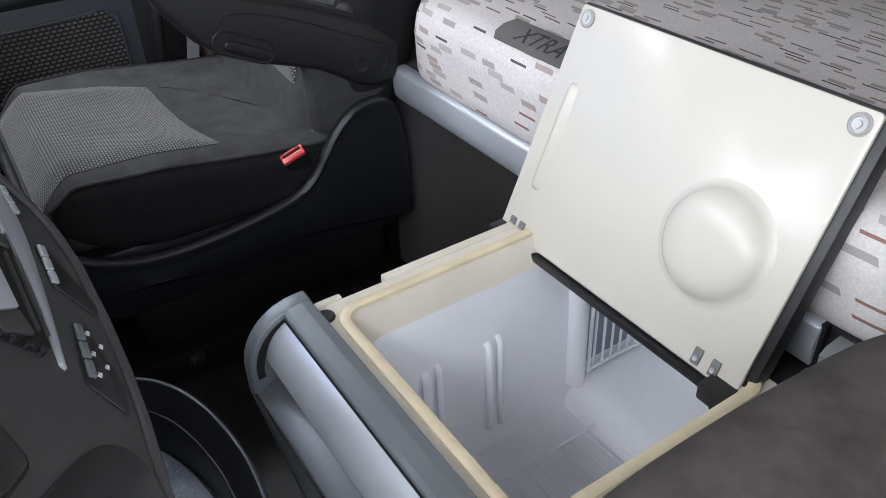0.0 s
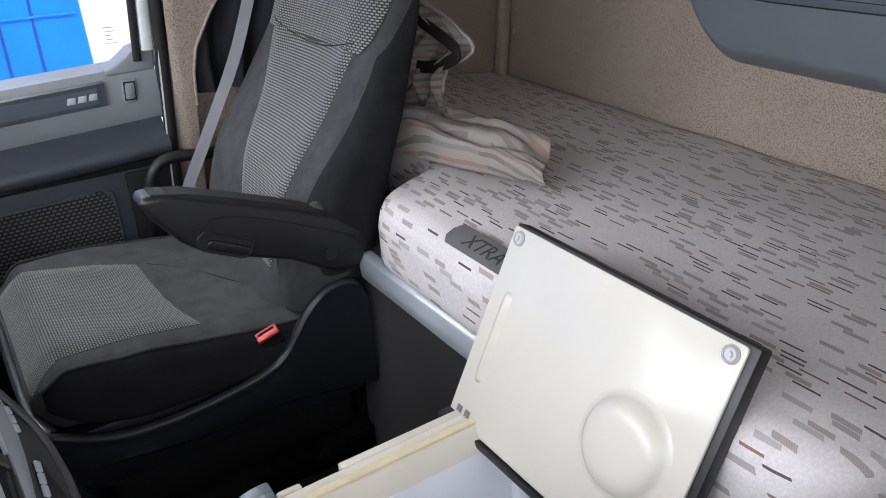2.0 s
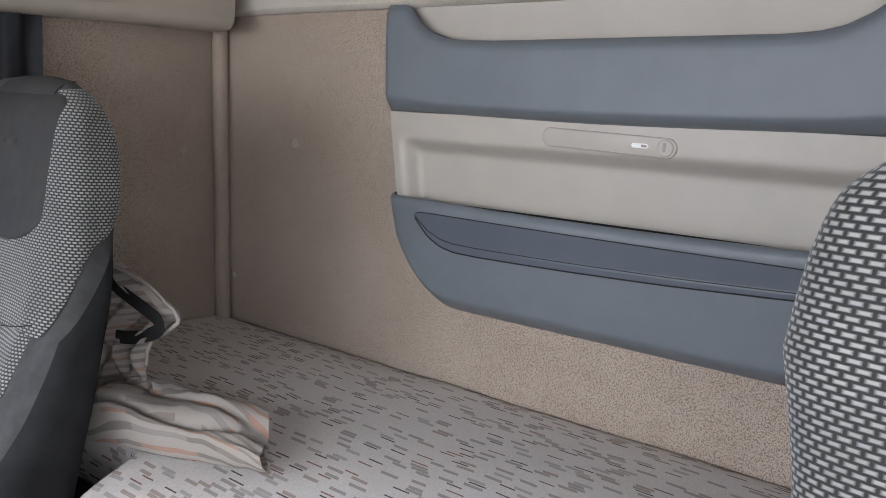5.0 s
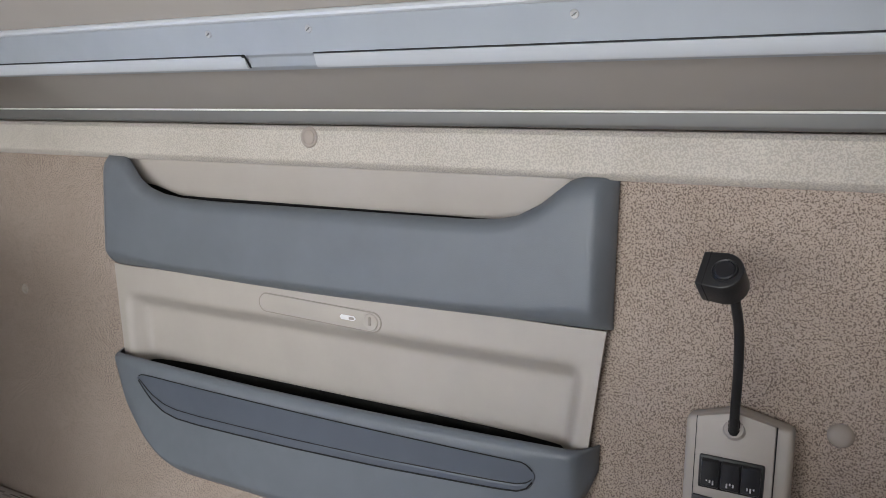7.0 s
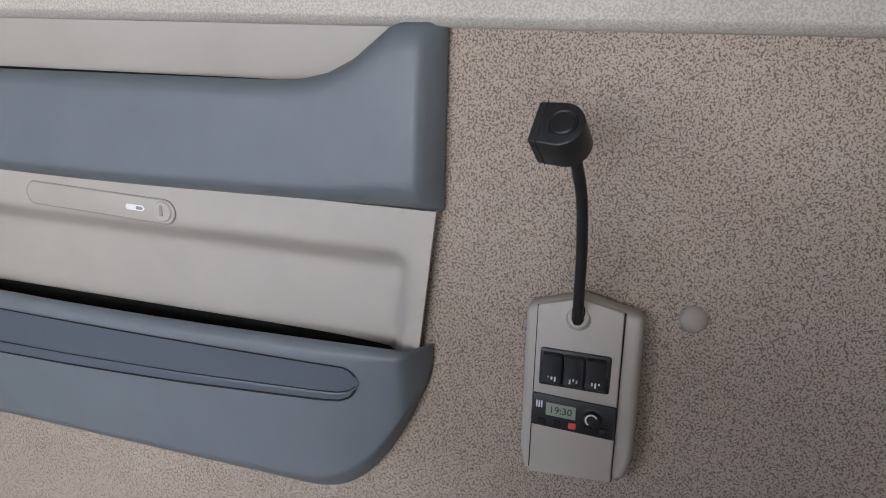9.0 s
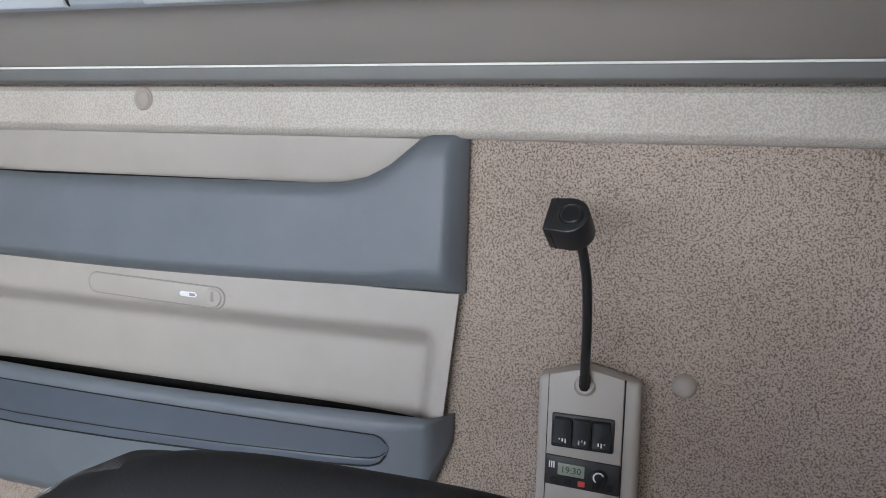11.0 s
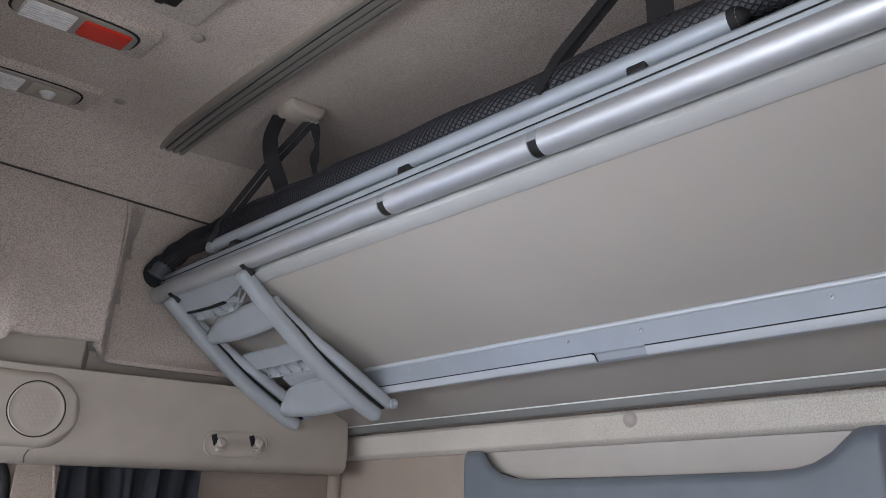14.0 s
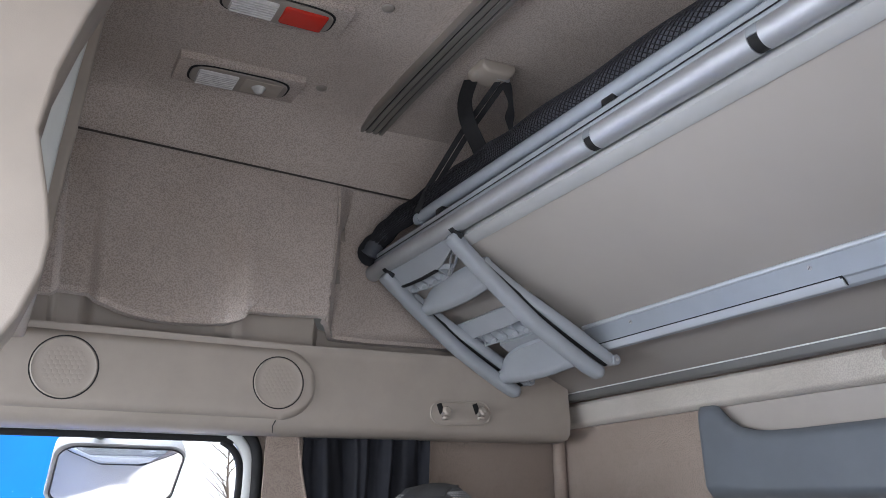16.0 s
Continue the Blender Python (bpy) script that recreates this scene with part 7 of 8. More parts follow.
part("body", joined(box((-2.3, -1.50, 0.0), (-1.66, -0.80, 0.62), 0.03, 3)), DASH, console)
# raised trim between the vents and the switch columns
def pad(corners, h0, h1, r=0.004):
    return turned(prism(corners, "z", h0, h1, r, 3), CM)


def rounded_poly(corners, r, n=5):
    """A polygon with its corners rounded."""
    out = []
    m = len(corners)
    for i in range(m):
        p, a_, b_ = Vector(corners[i]), Vector(corners[i - 1]), Vector(corners[(i + 1) % m])
        da, db = (a_ - p).normalized(), (b_ - p).normalized()
        q = min(r, (a_ - p).length * 0.45, (b_ - p).length * 0.45)
        s0, s1 = p + da * q, p + db * q
        for k in range(n + 1):
            t_ = k / n
            out.append(tuple(s0 * (1 - t_) ** 2 + p * 2 * t_ * (1 - t_) + s1 * t_ ** 2))
    return out


def band(left, right, h0, h1, material, name, label=""):
    """A tapered strip between two lines on the face."""
    l_, r_ = curve_points([(*p, 0) for p in left], 6), curve_points([(*p, 0) for p in right], 6)
    rings_ = [[CM @ Vector((a_.x, a_.y, h0)), CM @ Vector((a_.x, a_.y, h1 * 0.6)), CM @ a_.lerp(b_, 0.3) + CN * h1, CM @ a_.lerp(b_, 0.7) + CN * h1, CM @ Vector((b_.x, b_.y, h1 * 0.6)), CM @ Vector((b_.x, b_.y, h0))] for a_, b_ in zip(l_, r_)]
    return part(name, loft(rings_), material, console, label, angle=50)


# air vents between two satin arcs
band([(0.276, 0.086), (0.2483, 0.0666), (0.1977, 0.0359), (0.1508, 0.0119), (0.110, -0.0055), (0.0738, -0.0202)], [(0.284, 0.076), (0.2625, 0.0500), (0.2168, 0.0240), (0.1584, 0.0020), (0.113, -0.0130), (0.0720, -0.0250)], -0.002, 0.004, SILVER_BRIGHT, "trim_arc", "silver satin trim arc")
band([(0.250, 0.130), (0.1928, 0.1111), (0.1321, 0.0911), (0.085, 0.0755), (0.0417, 0.061)], [(0.250, 0.1185), (0.205, 0.1015), (0.1500, 0.0825), (0.095, 0.0635), (0.0500, 0.0520)], -0.002, 0.004, SILVER_DARK, "trim_arc", "grey satin trim arc")
vents = part("vent_recess", pad(rounded_poly([(0.256, 0.114), (0.270, 0.084), (0.1960, 0.0370), (0.0880, -0.0120), (0.0760, -0.0050), (0.0690, 0.0350), (0.120, 0.053), (0.190, 0.088)], 0.004), -0.004, 0.0012, 0.0), BLACK_SOFT, console)
part("vent_divider", pad([(0.1895, 0.0871), (0.1930, 0.0390), (0.1800, 0.0320), (0.1760, 0.0790)], 0.0, 0.004, 0.002), DASH, vents)
for (u0, v0), (u1, v1) in (((0.2484, 0.1086), (0.1896, 0.0850)), ((0.2557, 0.0986), (0.1920, 0.0671)), ((0.2633, 0.0888), (0.1942, 0.0507)), ((0.2640, 0.0784), (0.1951, 0.0400))):
    part("vent_slat", turned(sweep([(u0, v0, 0.001), (u1, v1, 0.001)], [(-0.0012, -0.001), (0.0012, -0.001), (0.0012, 0.004), (-0.0012, 0.004)]), CM), SILVER, vents)
for dv in (0.0, 0.008):
    part("vent_slat", turned(sweep([(0.172, 0.036 - dv, 0.001), (0.098, 0.000 - dv, 0.001)], [(-0.0010, -0.001), (0.0010, -0.001), (0.0010, 0.003), (-0.0010, 0.003)]), CM), DASH, vents)
part("vent_bar", pad(rounded_poly([(0.1713, 0.0721), (0.1852, 0.0595), (0.1110, 0.0184), (0.0906, 0.0399)], 0.002), 0.0, 0.005, 0.001), SILVER, vents, "bright silver vent bar")
part("vent_bar", pad(rounded_poly([(0.0900, 0.0392), (0.1104, 0.0178), (0.0913, 0.0023), (0.0780, 0.0250)], 0.003), 0.0, 0.004, 0.001), DASH, vents, "charcoal vent bar")
for q in range(4):
    part("vent_wheel", lathe([(0.0018, 0.004), (0.003, 0.003), (0.0034, -0.002)], 14, CM @ Matrix.Translation((0.0737 + 0.0012 * q, 0.0300 - 0.0115 * q, 0.002))), DASH_BLACK, vents)
part("screen_panel", pad(rounded_poly([(0.050, 0.062), (0.090, 0.072), (0.140, 0.088), (0.218, 0.112), (0.21, 0.20), (0.06, 0.24), (-0.01, 0.12)], 0.01), 0.0, 0.002, 0.0008), SILVER_DARK, console, "dark satin panel")
# columns of small grey keys along the edge
for pts, keys, tone in ((((0.2078, 0.0124), (0.2120, 0.0010), (0.1690, -0.0500), (0.1560, -0.0506), (0.1660, -0.0070)), ((0.2078, 0.0114), (0.1663, -0.0064)), SILVER),
                        (((0.1310, -0.0275), (0.1345, -0.0383), (0.0865, -0.0770), (0.0558, -0.0815), (0.0680, -0.0425)), ((0.1300, -0.0275), (0.0745, -0.0440)), SILVER_DARK),
                        (((0.2630, 0.0545), (0.2720, 0.0468), (0.2423, 0.0260), (0.2322, 0.0350)), ((0.2623, 0.0536), (0.2332, 0.0350)), SILVER)):
    key_row = part("key_panel", pad(rounded_poly(list(pts), 0.003), 0.0, 0.0016, 0.0006), DASH_BLACK, console)
    (u0, v0), (u1, v1) = keys
    d = Vector((u1 - u0, v1 - v0))
    n2 = Vector((d.y, -d.x)).normalized()
    n2 = n2 if n2.y < 0 else -n2
    for q in range(3):
        a, b = Vector((u0, v0)) + d * (q / 3 + 0.02), Vector((u0, v0)) + d * ((q + 1) / 3 - 0.02)
        part("grey_key", pad([tuple(a), tuple(b), tuple(b + n2 * 0.0072), tuple(a + n2 * 0.0072)], 0.001, 0.0042, 0.001), tone, key_row)
    if tone is SILVER_DARK:
        for q in range(5):
            c = Vector((u0, v0)) + d * (0.12 + 0.19 * q) + n2 * (0.012 + 0.010 * (q % 2))
            part("key_mark", joined(*[pad([(c.x - 0.0026 + 0.002 * e, c.y - 0.0022), (c.x - 0.0014 + 0.002 * e, c.y - 0.0022), (c.x - 0.0016 + 0.002 * e, c.y + 0.0018 - 0.001 * e), (c.x - 0.0028 + 0.002 * e, c.y + 0.0018)], 0.0014, 0.0019, 0.0) for e in range(3)]), WHITE, key_row)
part("edge_bead", sweep([tuple(CM @ Vector((u, v + 0.006, 0.0))) for u, v in EDGE[4:]], circle(0.0045, 8), tuple(CN)), DASH, console)
# black switch field with hazard switch and gear dial
part("switch_field", pad(rounded_poly([(0.0145, -0.0560), (-0.0222, -0.0308), (-0.08, -0.002), (-0.1437, 0.0285), (-0.22, 0.06), (-0.25, -0.165), (-0.110, -0.160), (-0.072, -0.139), (-0.036, -0.1210), (-0.0097, -0.1110), (0.0209, -0.0870)], 0.014), 0.0, 0.003, 0.002), DASH_BLACK, console, "black switch field")
HAZ = [(-0.0623, -0.0480), (-0.0320, -0.0625), (-0.0565, -0.0862), (-0.0950, -0.0655)]
part("hazard_recess", pad(rounded_poly([(u + (u + 0.0615) * 0.10, v + (v + 0.0655) * 0.10) for u, v in HAZ], 0.009), 0.0, 0.0036, 0.0006), BLACK_SOFT, console)
haz = part("hazard_switch", pad(rounded_poly(HAZ, 0.008), 0.0, 0.007, 0.0022), RED, console, "red hazard light switch")
part("warning_triangle", pad([(-0.0496, -0.0639), (-0.0586, -0.0681), (-0.0648, -0.0585)], 0.0068, 0.0074, 0.0), WHITE, haz)


def switch(corners, name="switch"):
    cu, cv = sum(c[0] for c in corners) / len(corners), sum(c[1] for c in corners) / len(corners)
    part("switch_recess", pad(rounded_poly([(u + (u - cu) * 0.10, v + (v - cv) * 0.10) for u, v in corners], 0.010), -0.001, 0.0036, 0.0004), BLACK_SOFT, console)
    return part(name, pad(rounded_poly(corners, 0.009), 0.0, 0.0062, 0.0022), DASH_BLACK, console)


def face_text(name, text, size, u, v, h, parent, deg):
    return writing(name, text, size, CM @ Matrix.Translation((u, v, h)) @ Matrix.Rotation(radians(deg), 4, "Z"), WHITE, parent, 0.0002)


switch([(-0.0397, 0.0430), (-0.0044, 0.0285), (-0.0314, -0.0040), (-0.0689, 0.0103)], "blank_switch")
offsw = switch([(-0.0631, 0.0517), (-0.0900, 0.0219), (-0.1190, 0.0358), (-0.0955, 0.0655)], "off_switch")
face_text("off_lettering", "OFF", 0.0058, -0.1040, 0.0360, 0.0063, offsw, -4)
switch([(-0.0985, 0.0670), (-0.1220, 0.0372), (-0.1504, 0.0508), (-0.1290, 0.0810)], "blank_switch")
part("switch_mark", joined(*[pad([(-0.0840 - 0.0035 * q, 0.0560 - 0.0025 * q), (-0.0830 - 0.0035 * q, 0.0535 - 0.0025 * q), (-0.0852 - 0.0035 * q, 0.0530 - 0.0025 * q), (-0.0862 - 0.0035 * q, 0.0552 - 0.0025 * q)], 0.006, 0.0066, 0.0) for q in range(3)]), WHITE, offsw)
switch([(-0.026, 0.099), (-0.0465, 0.0702), (-0.0830, 0.0850), (-0.064, 0.115)], "upper_switch")
axle = switch([(-0.1000, -0.0140), (-0.1230, -0.0420), (-0.1560, -0.0240), (-0.1330, 0.0060)], "axle_switch")
part("switch_mark", joined(*[pad([(-0.1190 - 0.003 * q, -0.018 - 0.003 * q), (-0.1180 - 0.003 * q, -0.020 - 0.003 * q), (-0.1212 - 0.003 * q, -0.0205 - 0.003 * q)], 0.006, 0.0066, 0.0) for q in range(3)]), WHITE, axle)
DIAL = (-0.1020, -0.1170)
dial = part("gear_dial", lathe([(0.020, 0.0055), (0.039, 0.005), (0.043, 0.003), (0.044, 0.0)], 44, CM @ Matrix.Translation((*DIAL, 0.002))), BLACK, console, "round black gear selector")
part("dial_ring", lathe([(0.0435, 0.0025), (0.0450, 0.0025), (0.0455, 0.0)], 44, CM @ Matrix.Translation((*DIAL, 0.002))), DASH_BLACK, dial)
knob = part("gear_knob", lathe([(0.006, 0.016), (0.020, 0.0155), (0.0235, 0.012), (0.0245, 0.006), (0.026, 0.004)], 36, CM @ Matrix.Translation((*DIAL, 0.002))), DASH_BLACK, dial)
part("knob_pointer", turned(box((-0.0028, 0.008, 0.0150), (0.0028, 0.024, 0.0172), 0.0008), CM @ Matrix.Translation((*DIAL, 0.002)) @ Matrix.Rotation(radians(4), 4, "Z")), WHITE, knob)
for ch, (u, v), deg in (("R", (-0.1110, -0.0840), 17), ("N", (-0.0942, -0.0825), -11), ("D", (-0.0799, -0.0922), -40), ("d", (-0.0710, -0.1027), -63)):
    face_text("gear_letter", ch, 0.011, u, v, 0.0077, dial, deg)

# tray with a studded rubber mat below the console
tray = thing("dash_tray", (-1.45, -1.2, 0.30), "black dash tray with a studded blue-grey rubber mat", "tray")
rim = curve_points([(-1.52, -0.975, 0.44), (-1.45, -1.000, 0.44), (-1.408, -1.028, 0.44), (-1.385, -1.060, 0.44), (-1.370, -1.102, 0.44), (-1.361, -1.155, 0.44), (-1.360, -1.205, 0.44), (-1.367, -1.255, 0.44), (-1.390, -1.325, 0.44), (-1.43, -1.42, 0.44), (-1.49, -1.53, 0.44)], 6)
part("rim", sweep(rim, [(-0.005, -0.010), (-0.003, 0.0), (0.0, 0.001), (0.021, -0.021), (0.024, -0.026), (0.026, -0.085), (0.010, -0.22), (-0.006, -0.22)]), DASH_BLACK, tray, "sloped black rim", angle=50)
# paler tubes paint the light caught along the rim's outer and inner edge
part("rim_highlight", sweep([Vector(p) + Vector((0.0, 0, 0.0008)) for p in rim], circle(0.0013, 8)), SILVER_DARK, tray)
part("inner_highlight", sweep(rim, [(0.0215 + a, -0.0215 + b) for a, b in circle(0.0010, 8)]), DASH, tray)
floor_pts = [(p.x - 0.012, p.y) for p in rim] + [(-1.75, -1.6), (-1.75, -0.93)]
part("tray_floor", prism(floor_pts, "z", 0.345, 0.36, 0.0), DASH, tray)
part("rubber_mat", prism([(p.x - 0.030, p.y) for p in rim[4:-4]] + [(-1.70, -1.5), (-1.70, -0.95)], "z", 0.360, 0.3645, 0.001), GREY_MAT, tray, "blue-grey rubber mat")
studs = bmesh.new()
for i in range(36):
    for j in range(62):
        x, y = -1.375 - 0.0062 * i, -0.99 - 0.0068 * j - (0.0034 if i % 2 else 0)
        rx = lerp(sorted((p.y, p.x) for p in rim), y)
        if x < rx - 0.038 and not (-1.435 < x < -1.40 and -1.26 < y < -1.17):
            vs = [studs.verts.new((x + 0.0026 * math.cos(k * math.pi / 3), y + 0.0026 * math.sin(k * math.pi / 3), 0.3645)) for k in range(6)]
            top = [studs.verts.new((x + 0.0018 * math.cos(k * math.pi / 3), y + 0.0018 * math.sin(k * math.pi / 3), 0.3665)) for k in range(6)]
            studs.faces.new(top)
            for k in range(6):
                studs.faces.new((vs[k], vs[(k + 1) % 6], top[(k + 1) % 6], top[k]))
tagged(part("studs", studs, GREY_MAT, tray), kind="stuff")
part("mat_badge", joined(box((-1.432, -1.255, 0.3645), (-1.405, -1.175, 0.3660), 0.0008), *[box((-1.428, -1.248 + 0.024 * q, 0.366), (-1.410, -1.232 + 0.024 * q, 0.3672), 0.001) for q in range(3)]), GREY_MAT, tray, "moulded badge field")

# ---- passenger door ----
DY = 0.075
door = thing("door_1", (-1.5, DY, 0.1), "grey moulded passenger door with woven cloth pocket", "door", kind="structure")


def sill(x):
    return lerp([(-2.3, 0.715), (-1.33, 0.751), (-1.10, 0.759), (-0.98, 0.764)], x)


xs = [-2.3 + 1.26 * i / 30 for i in range(31)]
part("door_skin", box((-2.5, DY + 0.03, 0.0), (-1.03, DY + 0.09, 0.72), 0.002), FRAME_WHITE, door)
part("upper_trim", loft([[(x, DY + 0.065, sill(x) - 0.135), (x, DY - 0.014, sill(x) - 0.130), (x, DY - 0.022, sill(x) - 0.110), (x, DY - 0.018, sill(x) - 0.020), (x, DY - 0.008, sill(x) - 0.004), (x, DY + 0.065, sill(x) + 0.001)] for x in xs + [-1.02, -0.998]]), DOOR_GREY, door, "mid-grey upper door trim")
corner = [(-1.105, 0.745), (-0.998, 0.745), (-0.994, 0.785), (-1.000, 0.794), (-1.024, 0.798), (-1.040, 0.794), (-1.058, 0.780), (-1.078, 0.766), (-1.105, 0.758)]
part("corner_trim", prism(corner, "y", DY - 0.018, DY + 0.05, 0.005, 3), DOOR_GREY, door, angle=50)
part("mid_trim", loft([[(x, DY + 0.05, sill(x) - 0.215), (x, DY - 0.050, sill(x) - 0.208), (x, DY - 0.066, sill(x) - 0.196), (x, DY - 0.070, sill(x) - 0.180), (x, DY - 0.060, sill(x) - 0.163), (x, DY - 0.034, sill(x) - 0.140), (x, DY - 0.014, sill(x) - 0.122), (x, DY + 0.05, sill(x) - 0.118)] for x in xs + [-1.005]]), DOOR_DARK, door, "dark blue-grey armrest band", angle=45)
part("band_gap", box((-2.3, DY - 0.046, 0.535), (-1.008, DY + 0.0, 0.556), 0.002), BLACK_SOFT, door)
part("lower_trim", box((-2.4, DY - 0.045, 0.02), (-1.008, DY + 0.05, 0.540), 0.012), DOOR_DARK, door, "dark blue-grey lower door")
part("cloth_frame", tube(curve_points([(-2.2, DY - 0.045, 0.478), (-1.30, DY - 0.045, 0.497), (-1.185, DY - 0.045, 0.505), (-1.155, DY - 0.045, 0.492), (-1.147, DY - 0.045, 0.455), (-1.147, DY - 0.045, 0.12)], 6), 0.0035, 8, (0, 1, 0)), DOOR_DARK, door)
part("cloth_panel", sheet(lambda u, v, o: (-2.2 + 1.052 * u, DY - 0.047 + o, 0.10 + (0.378 + 0.027 * u - 0.045 * max(0, (u - 0.965) / 0.035) ** 2.5) * v), 90, 20, 0.006, lambda p: (p.x, p.z)), SPEAKER_CLOTH, door, "woven black and grey cloth panel")
hd = part("pull_strip", loft([[(x, DY - 0.016, sill(x) - 0.077), (x, DY - 0.0265, sill(x) - 0.072), (x, DY - 0.0265, sill(x) - 0.024), (x, DY - 0.014, sill(x) - 0.018)] for x in [-1.9 + 0.786 * i / 20 for i in range(21)]]), DOOR_DARK, door, "dark handle strip with a bevelled rim")
part("strip_field", loft([[(x, DY - 0.024, sill(x) - 0.067), (x, DY - 0.0285, sill(x) - 0.065), (x, DY - 0.0285, sill(x) - 0.033), (x, DY - 0.024, sill(x) - 0.031)] for x in [-1.9 + 0.770 * i / 20 for i in range(21)]]), BLUEGREY_DARK, hd)
for q in range(3):
    xq = -1.197 + 0.0225 * q
    part("badge_mark", prism([(xq, sill(xq) - 0.056), (xq + 0.018, sill(xq) - 0.056), (xq + 0.0205, sill(xq) - 0.042), (xq + 0.004, sill(xq) - 0.042)], "y", DY - 0.0300, DY - 0.0275, 0.0004), ALU_PALE, hd, "small silver badge shapes")
sw = part("window_switch", prism([(-1.080, 0.682), (-1.047, 0.682), (-1.044, 0.733), (-1.077, 0.734)], "y", DY - 0.0235, DY - 0.016, 0.003), DOOR_GREY, door, "window switch plate")
part("switch_gap", prism([(-1.0755, 0.687), (-1.0505, 0.687), (-1.048, 0.728), (-1.073, 0.729)], "y", DY - 0.0242, DY - 0.022, 0.0), BLACK_SOFT, sw)
part("switch_key", prism([(-1.0730, 0.690), (-1.0530, 0.690), (-1.0505, 0.7255), (-1.0705, 0.726)], "y", DY - 0.0290, DY - 0.022, 0.003), DOOR_GREY, sw)
part("grab_handle", tube(curve_points([(-1.095, -0.022, 0.36), (-1.090, -0.030, 0.44), (-1.080, -0.032, 0.505), (-1.064, -0.032, 0.543), (-1.034, -0.032, 0.563), (-0.99, -0.032, 0.563), (-0.93, -0.030, 0.556), (-0.88, 0.02, 0.55)], 8), 0.0135, 12), BLACK, door, "black grab handle")
part("handle_recess", box((-1.115, DY - 0.050, 0.20), (-1.012, DY - 0.040, 0.53), 0.004), BLACK_SOFT, door, "black field behind the grab handle")
part("door_seal", tube(curve_points([(-1.022, 0.030, 0.05), (-1.007, 0.030, 0.43), (-0.988, 0.030, 0.72), (-0.973, 0.030, 0.975), (-0.964, 0.025, 1.13), (-0.954, 0.015, 1.28), (-0.963, 0.008, 1.36), (-1.01, 0.004, 1.402), (-1.10, 0.002, 1.412), (-2.2, 0.0, 1.46)], 8), 0.014, 12, (1, 0, 0)), BLACK_SOFT, door, "black rubber door seal")
part("seal_lip", tube(curve_points([(-1.030, 0.022, 0.05), (-1.017, 0.022, 0.43), (-0.997, 0.022, 0.72), (-0.990, 0.022, 0.80)], 8), 0.0028, 8, (1, 0, 0)), RUBBER_PALE, door, "pale edge beside the seal")
part("window_frame", sweep(curve_points([(-1.008, 0.050, 0.792), (-0.996, 0.048, 0.975), (-0.986, 0.040, 1.13), (-0.974, 0.028, 1.28), (-0.984, 0.020, 1.345), (-1.025, 0.016, 1.385), (-1.10, 0.014, 1.396), (-2.3, 0.010, 1.445)], 8), soft_bar(0.0135, 0.013, 12), (0, 1, 0)), FRAME_WHITE, door, "white window frame", angle=50)
part("window_seal", sweep(curve_points([(-1.033, 0.054, 0.77), (-1.017, 0.050, 0.975), (-1.005, 0.042, 1.13), (-0.993, 0.030, 1.275), (-1.003, 0.022, 1.332), (-1.040, 0.018, 1.366), (-1.11, 0.016, 1.377), (-2.3, 0.012, 1.425)], 8), soft_bar(0.0085, 0.009, 12), (0, 1, 0)), BLACK_SOFT, door, "black window rubber", angle=50)
pane = part("pane", prism([(-2.3, 0.60), (-1.02, 0.72), (-1.0, 1.40), (-2.3, 1.48)], "y", DY + 0.03, DY + 0.034, 0.0), GLASS, door, "clear window glass")
pane.visible_shadow = False
part("window_etching", joined(*[box((-1.082 + 0.003 * (q % 2), DY + 0.0265, 0.805 + 0.0085 * q), (-1.056 - 0.005 * (q % 3), DY + 0.0275, 0.807 + 0.0085 * q), 0.0) for q in range(5)]), ALU_PALE, door, "small etched glass marking")

# felt flap, curtain and pillar behind the door
FLAP = [(0.30, -0.940), (0.69, -0.930), (0.735, -0.928), (0.79, -0.916), (0.86, -0.876), (0.92, -0.832), (0.968, -0.797), (0.972, -0.796), (0.985, -0.802), (1.037, -0.808), (1.15, -0.826), (1.282, -0.853), (1.42, -0.872)]


def flap_y(x, z):
    return side_y(z) - 0.042 + 0.014 * max(0, (-0.948 - x) / 0.03) ** 2


def flap(u, v, o):
    z = 0.30 + 1.12 * v
    x0 = lerp([(0.3, -1.005), (0.43, -0.998), (0.72, -0.973), (0.975, -0.963), (1.13, -0.955), (1.42, -0.942)], z)
    x = x0 + (lerp(FLAP, z) - x0) * u
    return (x, flap_y(x, z) + o, z)


pillar = structure("trim_pillar", sheet(flap, 20, 150, 0.006), FELT, "felt-covered door pillar with a loose rear edge", "trim")
felt_hem = part("hem", tube([(lerp(FLAP, z) + 0.002, flap_y(-0.9, z) - 0.001, z) for z in [0.66 + 0.76 * k / 80 for k in range(81)]], 0.0036, 8, (0, 1, 0)), FELT, pillar)
felt_hem.parent = pillar
felt_hem.matrix_parent_inverse = Matrix.Translation(-pillar.location)
felt_button(pillar, -0.932, flap_y(-0.93, 0.988) - 0.001, 0.988, (0, -1, 0), BUTTON, 0.0125)
curtain = thing("side_curtain", (-0.69, 0.01, 0.68), "black gathered window curtain hanging behind the seat", "curtain")


